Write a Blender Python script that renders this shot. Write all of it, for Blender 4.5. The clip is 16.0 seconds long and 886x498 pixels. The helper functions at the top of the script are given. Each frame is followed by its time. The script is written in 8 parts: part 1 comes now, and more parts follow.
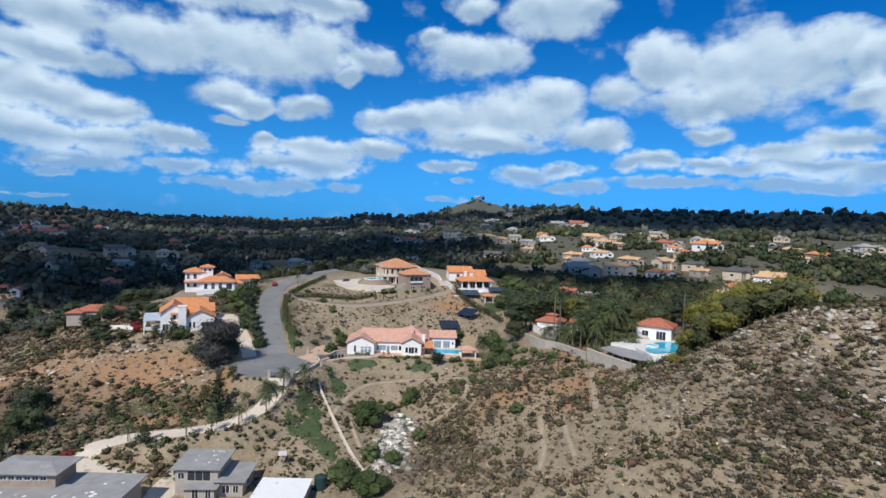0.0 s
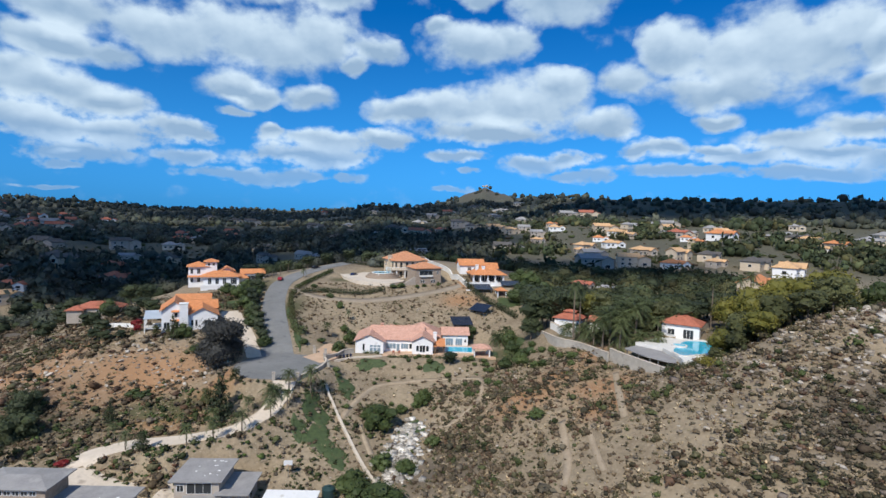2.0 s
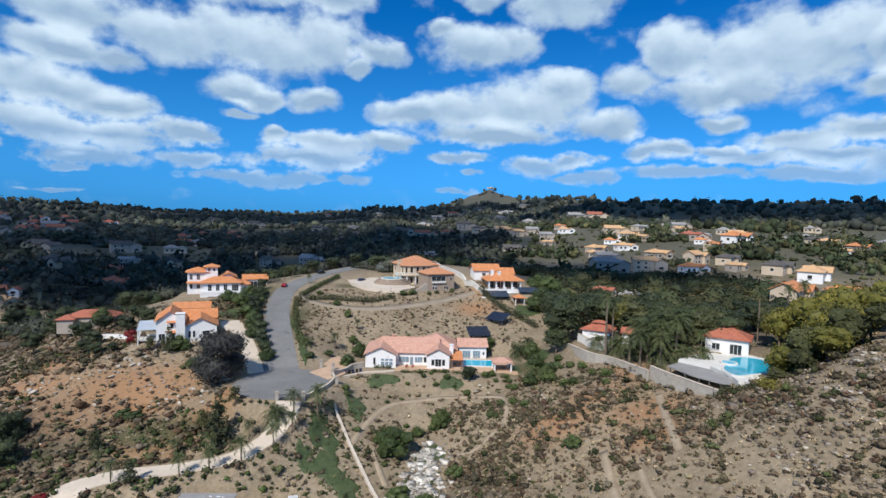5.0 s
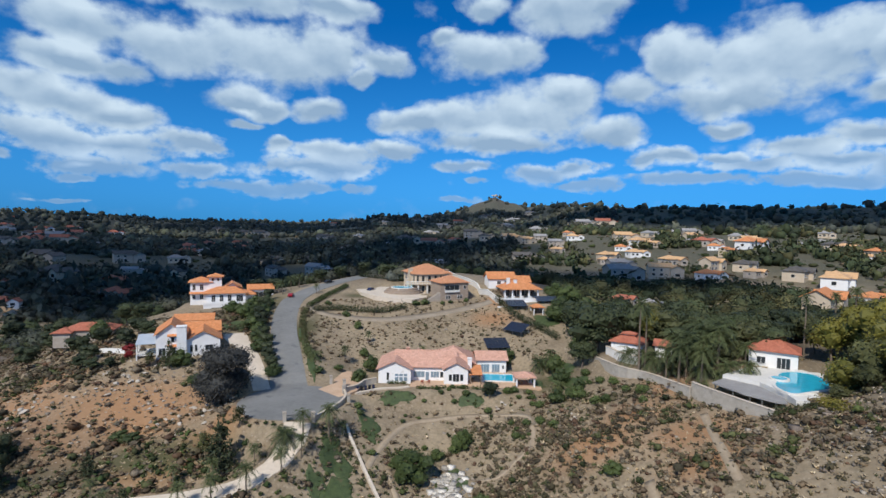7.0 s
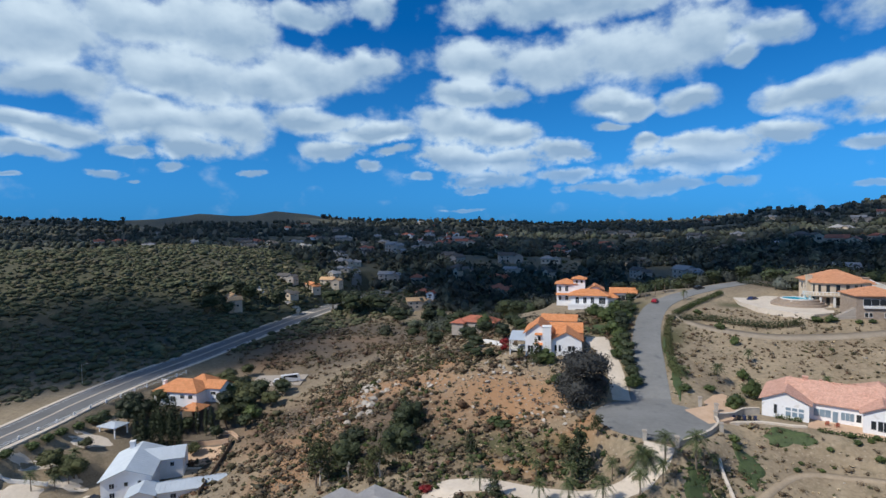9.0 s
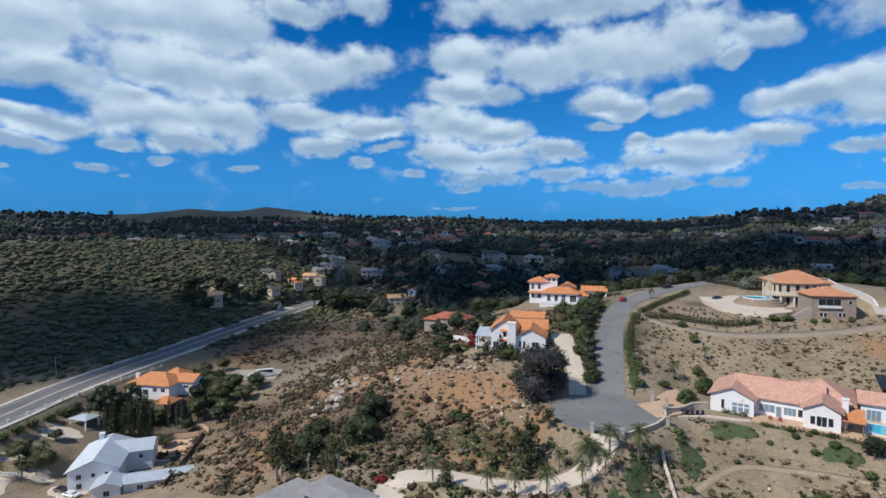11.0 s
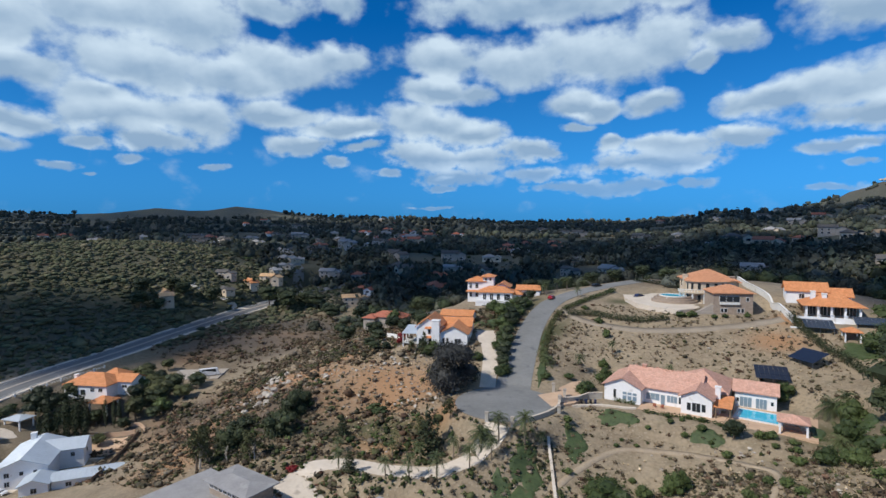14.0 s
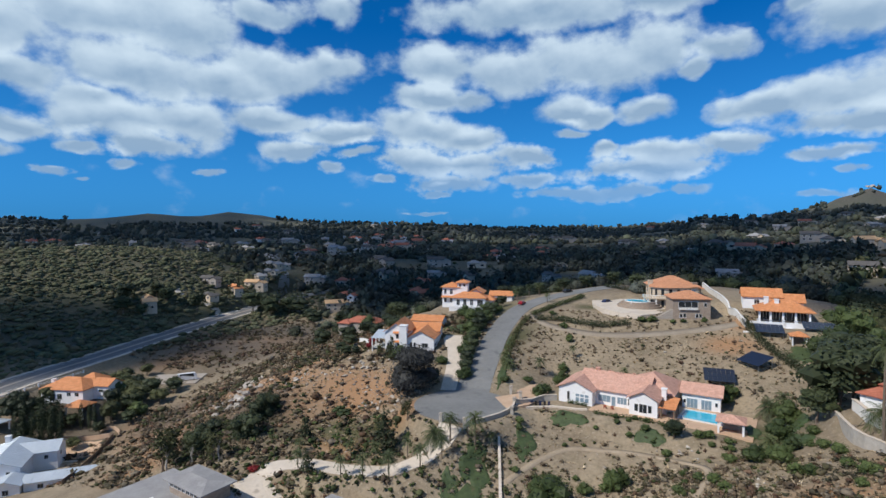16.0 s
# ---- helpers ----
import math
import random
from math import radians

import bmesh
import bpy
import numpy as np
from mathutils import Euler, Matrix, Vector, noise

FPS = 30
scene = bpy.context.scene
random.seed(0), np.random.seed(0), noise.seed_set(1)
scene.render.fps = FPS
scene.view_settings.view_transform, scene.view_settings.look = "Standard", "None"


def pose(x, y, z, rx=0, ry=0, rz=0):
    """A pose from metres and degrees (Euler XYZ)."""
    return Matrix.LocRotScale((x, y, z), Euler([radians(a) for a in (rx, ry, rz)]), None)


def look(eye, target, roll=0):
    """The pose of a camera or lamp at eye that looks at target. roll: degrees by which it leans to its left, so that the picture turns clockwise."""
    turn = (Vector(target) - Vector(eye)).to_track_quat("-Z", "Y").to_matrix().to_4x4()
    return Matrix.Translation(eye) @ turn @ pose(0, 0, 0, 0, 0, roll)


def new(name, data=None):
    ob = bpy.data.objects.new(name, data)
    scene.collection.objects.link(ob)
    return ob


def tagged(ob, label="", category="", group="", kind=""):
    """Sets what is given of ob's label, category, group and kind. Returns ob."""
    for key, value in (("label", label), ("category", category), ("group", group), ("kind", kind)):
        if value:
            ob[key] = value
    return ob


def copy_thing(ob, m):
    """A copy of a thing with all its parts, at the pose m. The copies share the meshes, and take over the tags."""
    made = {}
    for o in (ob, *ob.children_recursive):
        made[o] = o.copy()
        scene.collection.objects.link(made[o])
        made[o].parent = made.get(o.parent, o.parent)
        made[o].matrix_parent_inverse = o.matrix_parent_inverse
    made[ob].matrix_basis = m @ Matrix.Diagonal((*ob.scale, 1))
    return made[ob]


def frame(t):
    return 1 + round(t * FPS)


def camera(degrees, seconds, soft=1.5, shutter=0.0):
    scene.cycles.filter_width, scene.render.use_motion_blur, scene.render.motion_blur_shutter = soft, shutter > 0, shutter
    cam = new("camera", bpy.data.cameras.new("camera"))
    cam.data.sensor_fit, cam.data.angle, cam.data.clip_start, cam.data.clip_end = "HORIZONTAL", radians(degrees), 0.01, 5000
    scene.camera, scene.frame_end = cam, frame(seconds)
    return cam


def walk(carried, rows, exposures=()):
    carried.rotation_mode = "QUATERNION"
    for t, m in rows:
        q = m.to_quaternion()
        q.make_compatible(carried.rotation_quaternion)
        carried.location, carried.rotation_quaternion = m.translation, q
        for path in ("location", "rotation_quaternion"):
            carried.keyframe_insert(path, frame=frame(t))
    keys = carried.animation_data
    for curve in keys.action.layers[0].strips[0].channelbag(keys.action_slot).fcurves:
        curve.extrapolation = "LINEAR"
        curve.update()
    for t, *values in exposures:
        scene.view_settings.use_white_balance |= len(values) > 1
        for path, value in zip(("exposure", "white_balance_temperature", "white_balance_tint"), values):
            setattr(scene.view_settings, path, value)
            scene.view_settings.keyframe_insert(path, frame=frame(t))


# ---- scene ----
cam = camera(79.73, 16.0)
PATH = [
    (0.0, pose(8.23, -26.62, 43.96, 87.53, -1.99, -1.58)),
    (0.5, pose(8.13, -24.43, 44.27, 87.14, -1.62, -1.18)),
    (1.0, pose(7.54, -22.44, 44.51, 87.09, -1.80, -1.23)),
    (1.5, pose(7.37, -20.59, 44.88, 85.84, -1.71, -1.12)),
    (2.0, pose(6.86, -18.09, 44.76, 86.41, -1.64, -0.84)),
    (2.5, pose(6.45, -15.80, 44.79, 86.47, -1.66, -0.76)),
    (3.0, pose(5.88, -13.46, 44.83, 86.67, -1.73, -0.78)),
    (3.5, pose(5.34, -11.14, 44.95, 86.53, -1.54, -0.59)),
    (6.0, pose(1.17, -0.00, 44.46, 86.89, -1.52, -0.35)),
    (6.5, pose(0.28, 2.75, 43.88, 87.88, -1.05, -0.02)),
    (7.0, pose(-0.38, 4.50, 43.91, 87.49, -1.16, 0.00)),
    (7.5, pose(-1.07, 6.44, 43.78, 87.01, -1.09, 5.84)),
    (8.0, pose(-1.17, 8.46, 43.81, 87.83, 0.97, 29.26)),
    (8.5, pose(-0.96, 9.37, 44.21, 87.76, 1.04, 37.19)),
    (9.0, pose(-0.37, 10.34, 44.87, 87.43, 1.04, 38.10)),
    (11.5, pose(10.05, 13.20, 44.60, 87.19, 0.08, 36.85)),
    (12.0, pose(13.04, 13.85, 44.53, 87.44, 0.02, 36.09)),
    (12.5, pose(15.91, 14.46, 44.81, 86.88, 0.18, 35.60)),
    (13.0, pose(18.70, 15.04, 44.83, 87.52, 0.06, 35.05)),
    (13.5, pose(21.61, 15.32, 45.26, 87.20, 0.12, 34.78)),
    (14.0, pose(24.55, 15.78, 45.51, 87.12, 0.38, 34.66)),
    (14.5, pose(26.89, 16.04, 45.80, 87.40, 0.25, 34.30)),
    (15.0, pose(29.57, 16.20, 45.92, 87.92, 0.09, 34.25)),
    (15.5, pose(32.52, 16.27, 46.20, 87.62, 0.22, 34.28)),
    (16.0, pose(34.77, 16.66, 46.14, 87.72, 0.31, 34.07)),
]
# the picture darkens a little as the camera begins to swing west
EXPOSURES = [(0.0, -0.02), (1.5, -0.02), (3.0, 0.03), (6.5, 0.01), (7.0, -0.13), (9.0, -0.13), (16.0, -0.14)]
walk(cam, PATH, exposures=EXPOSURES)

# ---- world: afternoon sun high in the south-west, fair-weather cumulus ----
SUN_AZ, SUN_EL = 205.0, 46.0
sun = new("sun", bpy.data.lights.new("sun", "SUN"))
sun.data.energy, sun.data.angle, sun.data.color = 4.1, radians(0.6), (1.0, 0.95, 0.86)
_s = Vector((math.sin(radians(SUN_AZ)) * math.cos(radians(SUN_EL)), math.cos(radians(SUN_AZ)) * math.cos(radians(SUN_EL)), math.sin(radians(SUN_EL))))
sun.matrix_world = look(_s * 900, (0, 0, 0))

world = bpy.data.worlds.new("sky")
scene.world = world
world.use_nodes = True
wt = world.node_tree
wt.nodes.clear()


def wnode(kind, **values):
    n = wt.nodes.new(kind)
    for k, v in values.items():
        n.inputs[int(k[1:])].default_value = v
    return n


def wmath(op, a, b=None, c=None, clamp=False):
    n = wt.nodes.new("ShaderNodeMath")
    n.operation, n.use_clamp = op, clamp
    for i, v in enumerate((a, b, c)):
        if v is None:
            continue
        if isinstance(v, (int, float)):
            n.inputs[i].default_value = v
        else:
            wt.links.new(v, n.inputs[i])
    return n.outputs[0]


# cumulus: bearing, height over the horizon, half width, half height (degrees)
CUMULUS_EAST = [(30.1, 15.2, 7.0, 3.9), (35.7, 15.4, 4.5, 3.0), (23.6, 16.2, 3.9, 2.8), (19.2, 14.1, 3.3, 2.0), (39.6, 14.7, 2.2, 2.1), (27.4, 12.4, 7.3, 1.9), (27.7, 10.0, 2.2, 0.9), (40.0, 12.2, 2.3, 1.1)]
CUMULUS_MIDDLE = [(9.0, 11.8, 6.5, 3.4), (2.1, 11.4, 5.1, 2.6), (12.5, 13.3, 3.2, 2.0), (17.5, 9.5, 3.5, 1.7), (-3.0, 10.7, 4.5, 1.5), (5.9, 9.0, 7.8, 1.3), (4.0, 17.4, 5.9, 2.2), (7.4, 18.1, 3.4, 2.0), (-0.1, 18.6, 2.3, 1.1), (12.7, 21.9, 6.3, 2.7), (16.9, 21.9, 3.1, 1.5), (4.1, 22.0, 2.7, 1.6)]
CUMULUS_NORTH_WEST = [(-34.5, 17.0, 5.9, 2.2), (-25.9, 16.7, 7.8, 2.8), (-18.3, 16.4, 7.9, 3.2), (-12.3, 17.4, 5.6, 2.7), (-6.7, 16.8, 2.8, 1.5), (-35.7, 13.8, 4.8, 1.6), (-31.2, 13.6, 2.5, 1.1), (-8.6, 15.2, 1.5, 1.1), (-11.8, 21.4, 4.2, 1.4), (-24.5, 21.7, 12.5, 2.0), (-20.8, 12.0, 3.7, 1.5), (-18.5, 11.5, 2.6, 1.1), (-13.3, 11.9, 2.8, 1.4), (-20.8, 9.9, 2.1, 0.5)]
CUMULUS_WEST = [(-35.3, 10.1, 5.8, 2.0), (-31.0, 9.5, 3.9, 1.6), (-36.4, 7.1, 4.9, 1.7), (-31.2, 6.8, 5.4, 1.6), (-25.8, 7.5, 4.4, 1.2), (-33.7, 4.9, 5.3, 1.1), (-38.2, 11.1, 3.2, 1.8)]
CUMULUS_LOW_NORTH = [(-16.4, 7.8, 1.8, 1.0), (-11.4, 7.1, 5.2, 1.6), (-6.2, 7.8, 3.7, 1.3), (-13.7, 5.6, 6.7, 1.3), (-24.3, 5.1, 3.0, 0.8), (-20.7, 3.7, 4.9, 0.8), (-34.7, 3.7, 1.7, 0.4), (-9.3, 3.8, 2.5, 0.5), (-15.9, 3.7, 5.0, 0.7), (1.7, 6.4, 3.4, 0.9), (3.7, 4.8, 1.3, 0.4), (10.2, 5.6, 4.3, 1.1), (13.7, 6.1, 2.9, 0.9), (14.9, 4.5, 4.9, 0.6), (1.2, 3.0, 2.7, 0.3), (-35.6, 1.6, 2.0, 0.2)]
CUMULUS_LOW_EAST = [(23.3, 7.3, 2.6, 1.0), (20.7, 6.8, 2.8, 0.9), (27.4, 6.9, 1.8, 0.7), (33.8, 7.8, 4.6, 1.4), (38.7, 8.7, 3.3, 1.4), (36.6, 6.5, 5.1, 1.0), (30.1, 6.2, 5.9, 0.8), (25.2, 4.9, 7.6, 0.7), (35.0, 4.8, 6.8, 0.7), (40.9, 6.0, 3.3, 0.9)]
CUMULUS_FAR_WEST = [(-75.0, 16.6, 6.3, 3.5), (-67.0, 18.9, 7.6, 3.0), (-59.7, 18.6, 5.8, 3.2), (-73.6, 13.1, 6.0, 1.8), (-63.4, 14.7, 6.9, 2.8), (-51.1, 15.7, 8.0, 2.4), (-56.1, 14.0, 5.4, 2.4), (-46.4, 16.4, 4.7, 1.9), (-65.0, 10.1, 7.0, 2.4), (-59.7, 10.2, 4.8, 2.3), (-67.7, 11.6, 4.1, 1.5), (-62.6, 7.9, 3.6, 1.1), (-51.2, 10.9, 4.9, 1.4), (-46.0, 9.6, 5.4, 1.4), (-48.7, 8.0, 3.6, 1.3)]
CUMULUS_LOW_WEST = [(-74.2, 9.0, 3.6, 1.2), (-76.5, 9.6, 1.9, 1.0), (-75.8, 7.0, 2.7, 0.8), (-67.9, 7.7, 2.1, 0.5), (-64.7, 6.3, 1.6, 0.7), (-70.4, 5.6, 1.7, 0.5), (-68.0, 4.8, 0.9, 0.3), (-57.8, 5.5, 1.7, 0.5), (-45.8, 6.1, 1.8, 0.7), (-43.0, 7.6, 2.5, 0.7), (-40.0, 4.9, 1.6, 0.6), (-77.0, 4.8, 1.1, 0.2), (-44.8, 21.7, 3.1, 1.7), (-51.2, 21.0, 3.4, 1.6)]
CUMULUS_AROUND = [(46, 11, 7, 5), (60, 14, 14, 6), (95, 22, 20, 8), (140, 18, 18, 7), (-86, 17, 9, 7), (-110, 22, 20, 8), (-150, 14, 16, 5), (20, 42, 26, 9), (-60, 44, 24, 9), (-20, 62, 30, 9), (110, 50, 30, 10), (3, 31, 9, 3)]
CLOUDS = CUMULUS_EAST + CUMULUS_MIDDLE + CUMULUS_NORTH_WEST + CUMULUS_WEST + CUMULUS_LOW_NORTH + CUMULUS_LOW_EAST + CUMULUS_FAR_WEST + CUMULUS_LOW_WEST + CUMULUS_AROUND


def wnoise(vector, scale, detail, rough, shift=None):
    if shift:
        m = wt.nodes.new("ShaderNodeVectorMath")
        m.operation = "ADD"
        wt.links.new(vector, m.inputs[0])
        m.inputs[1].default_value = shift
        vector = m.outputs[0]
    n = wt.nodes.new("ShaderNodeTexNoise")
    n.inputs["Scale"].default_value, n.inputs["Detail"].default_value, n.inputs["Roughness"].default_value = scale, detail, rough
    wt.links.new(vector, n.inputs["Vector"])
    return n


def wstep(value, lo, hi, to_lo=0.0, to_hi=1.0):
    n = wt.nodes.new("ShaderNodeMapRange")
    n.interpolation_type = "SMOOTHSTEP"
    for k, v in zip(("From Min", "From Max", "To Min", "To Max"), (lo, hi, to_lo, to_hi)):
        n.inputs[k].default_value = v
    wt.links.new(value, n.inputs["Value"])
    return n.outputs[0]


geo = wt.nodes.new("ShaderNodeTexCoord")
axis = wt.nodes.new("ShaderNodeSeparateXYZ")
wt.links.new(geo.outputs["Generated"], axis.inputs[0])
bearing = wmath("MULTIPLY", wmath("ARCTAN2", axis.outputs[0], axis.outputs[1]), 57.2958)
height = wmath("MULTIPLY", wmath("ARCSINE", axis.outputs[2]), 57.2958)
flat = wt.nodes.new("ShaderNodeCombineXYZ")
wt.links.new(bearing, flat.inputs[0])
wt.links.new(wmath("MULTIPLY", height, 1.3), flat.inputs[1])
billow = wnoise(flat.outputs[0], 0.16, 4, 0.5)
warp = wt.nodes.new("ShaderNodeVectorMath")
warp.operation = "MULTIPLY_ADD"
wt.links.new(billow.outputs["Color"], warp.inputs[0])
warp.inputs[1].default_value, warp.inputs[2].default_value = (6, 3.0, 0), (-3, -1.5, 0)
place = wt.nodes.new("ShaderNodeCombineXYZ")
wt.links.new(bearing, place.inputs[0])
wt.links.new(height, place.inputs[1])
bent = wt.nodes.new("ShaderNodeVectorMath")
bent.operation = "ADD"
wt.links.new(place.outputs[0], bent.inputs[0])
wt.links.new(warp.outputs[0], bent.inputs[1])


def heap(shift, after=None):
    """How deep a direction lies in the cloud banks, seen from a little below or above: 1 at a puff's heart, 0 past its rim."""
    total = None
    for k, (az, el, a, b) in enumerate(CLOUDS):
        if k % 36 == 0:
            # takes the banks one after the other: the sum moves nothing
            at = wt.nodes.new("ShaderNodeVectorMath")
            at.operation = "ADD"
            wt.links.new(bent.outputs[0], at.inputs[0])
            at.inputs[1].default_value = (0, shift, 0)
            if total or after:
                hold = wt.nodes.new("ShaderNodeVectorMath")
                hold.operation = "MULTIPLY_ADD"
                wt.links.new(total or after, hold.inputs[0])
                hold.inputs[1].default_value = (1e-9, 1e-9, 0)
                wt.links.new(at.outputs[0], hold.inputs[2])
                at = hold
        g = wt.nodes.new("ShaderNodeTexGradient")
        g.gradient_type = "SPHERICAL"
        g.texture_mapping.scale = (0.76 / a, 0.76 / b, 1)
        g.texture_mapping.translation = (-0.76 * az / a, -0.76 * el / b, 0)
        wt.links.new(at.outputs[0], g.inputs[0])
        total = g.outputs["Fac"] if total is None else wmath("SMOOTH_MAX", total, g.outputs["Fac"], 0.14)
    return total


cover = heap(0.0)
beneath = heap(-1.2, cover)
fine = wnoise(flat.outputs[0], 0.24, 7, 0.52)
above = wnoise(flat.outputs[0], 0.24, 3, 0.5, (0.3, 1.2, 0))
ragged = wmath("ADD", wmath("MULTIPLY_ADD", cover, 1.35, -0.27), wmath("MULTIPLY", wmath("SUBTRACT", fine.outputs["Fac"], 0.5), 1.6))
crisp = wnoise(flat.outputs[0], 0.85, 5, 0.55)
edge_ = wmath("MULTIPLY", wmath("SUBTRACT", crisp.outputs["Fac"], 0.5), wstep(height, 3.0, 12.0, 1.8, 0.32))
ragged = wmath("ADD", ragged, wmath("MULTIPLY", edge_, wstep(cover, 0.05, 0.35)))
ragged = wmath("SUBTRACT", ragged, wstep(cover, 0.0, 0.16, 0.7, 0.0))
dense = wstep(ragged, -0.14, 0.50)
relief = wmath("MULTIPLY", wmath("SUBTRACT", fine.outputs["Fac"], above.outputs["Fac"]), 0.85)
sunny = wmath("ADD", wmath("MULTIPLY_ADD", wmath("SUBTRACT", beneath, cover), 0.95, 0.56), relief)
body = wt.nodes.new("ShaderNodeValToRGB")
body.color_ramp.elements[0].position, body.color_ramp.elements[0].color = 0.10, (2.75, 4.0, 5.5, 1)
body.color_ramp.elements[1].position, body.color_ramp.elements[1].color = 0.95, (5.9, 7.2, 8.3, 1)
wt.links.new(sunny, body.inputs[0])
sky = wt.nodes.new("ShaderNodeTexSky")
sky.sky_type, sky.sun_disc = "NISHITA", False
sky.sun_elevation, sky.sun_rotation = radians(SUN_EL), radians(SUN_AZ)
sky.air_density, sky.dust_density, sky.ozone_density, sky.altitude = 1.0, 0.0, 2.0, 200
split = wt.nodes.new("ShaderNodeSeparateColor")
wt.links.new(sky.outputs[0], split.inputs[0])
hue = wt.nodes.new("ShaderNodeValToRGB")
hue.color_ramp.elements[0].position, hue.color_ramp.elements[0].color = 0.0, (0.07, 0.42, 0.95, 1)
hue.color_ramp.elements[1].position, hue.color_ramp.elements[1].color = 0.34, (0.004, 0.265, 0.96, 1)
wt.links.new(wmath("DIVIDE", height, 60.0), hue.inputs[0])
tone = wt.nodes.new("ShaderNodeMix")
tone.data_type, tone.blend_type = "RGBA", "MULTIPLY"
tone.inputs["Factor"].default_value = 1.0
wt.links.new(hue.outputs[0], tone.inputs["A"])
wt.links.new(split.outputs["Blue"], tone.inputs["B"])
mix = wt.nodes.new("ShaderNodeMix")
mix.data_type = "RGBA"
wt.links.new(wmath("MULTIPLY", dense, wstep(height, 1.5, 9.0, 0.5, 0.95)), mix.inputs["Factor"])
wt.links.new(tone.outputs["Result"], mix.inputs["A"])
wt.links.new(body.outputs[0], mix.inputs["B"])
bg = wt.nodes.new("ShaderNodeBackground")
bg.inputs["Strength"].default_value = 0.12
wt.links.new(mix.outputs["Result"], bg.inputs["Color"])
wo = wt.nodes.new("ShaderNodeOutputWorld")
wt.links.new(bg.outputs[0], wo.inputs["Surface"])

# ---- materials ----
def material(name, dark, light, scale=0.5, rough=0.85, bump=0.3, metal=0.0, fine=6.0, wear=None, coat=0.0, spread_by="Position"):
    """A surface whose colour wanders between dark and light at two sizes, with relief; wear: (colour, size, share)."""
    m = bpy.data.materials.new(name)
    m.use_nodes = True
    nt = m.node_tree
    bsdf = nt.nodes["Principled BSDF"]
    bsdf.inputs["Roughness"].default_value, bsdf.inputs["Metallic"].default_value = rough, metal
    g = nt.nodes.new("ShaderNodeNewGeometry")
    big, small = nt.nodes.new("ShaderNodeTexNoise"), nt.nodes.new("ShaderNodeTexNoise")
    for n, s, dt in ((big, scale, 4), (small, scale * fine, 5)):
        n.inputs["Scale"].default_value, n.inputs["Detail"].default_value, n.inputs["Roughness"].default_value = s, dt, 0.6
        nt.links.new(g.outputs["Position"], n.inputs["Vector"])
    add = nt.nodes.new("ShaderNodeMath")
    add.operation = "MULTIPLY_ADD"
    nt.links.new(small.outputs["Fac"], add.inputs[0])
    add.inputs[1].default_value = 0.6
    nt.links.new(big.outputs["Fac"], add.inputs[2])
    ramp = nt.nodes.new("ShaderNodeValToRGB")
    ramp.color_ramp.elements[0].position, ramp.color_ramp.elements[0].color = 0.55, (*dark, 1)
    ramp.color_ramp.elements[1].position, ramp.color_ramp.elements[1].color = 1.05, (*light, 1)
    nt.links.new(add.outputs[0], ramp.inputs[0])
    col = ramp.outputs[0]
    if wear:
        wn = nt.nodes.new("ShaderNodeTexNoise")
        wn.inputs["Scale"].default_value, wn.inputs["Detail"].default_value = wear[1], 6
        nt.links.new(g.outputs["Position"], wn.inputs["Vector"])
        wr = nt.nodes.new("ShaderNodeMapRange")
        wr.inputs["From Min"].default_value, wr.inputs["From Max"].default_value = 0.68 - wear[2] * 0.3, 0.72
        nt.links.new(wn.outputs["Fac"], wr.inputs["Value"])
        mx = nt.nodes.new("ShaderNodeMix")
        mx.data_type = "RGBA"
        nt.links.new(wr.outputs[0], mx.inputs["Factor"])
        nt.links.new(col, mx.inputs["A"])
        mx.inputs["B"].default_value = (*wear[0], 1)
        col = mx.outputs["Result"]
    nt.links.new(col, bsdf.inputs["Base Color"])
    if bump:
        b = nt.nodes.new("ShaderNodeBump")
        b.inputs["Strength"].default_value, b.inputs["Distance"].default_value = bump, 0.08
        nt.links.new(small.outputs["Fac"], b.inputs["Height"])
        nt.links.new(b.outputs[0], bsdf.inputs["Normal"])
    return m


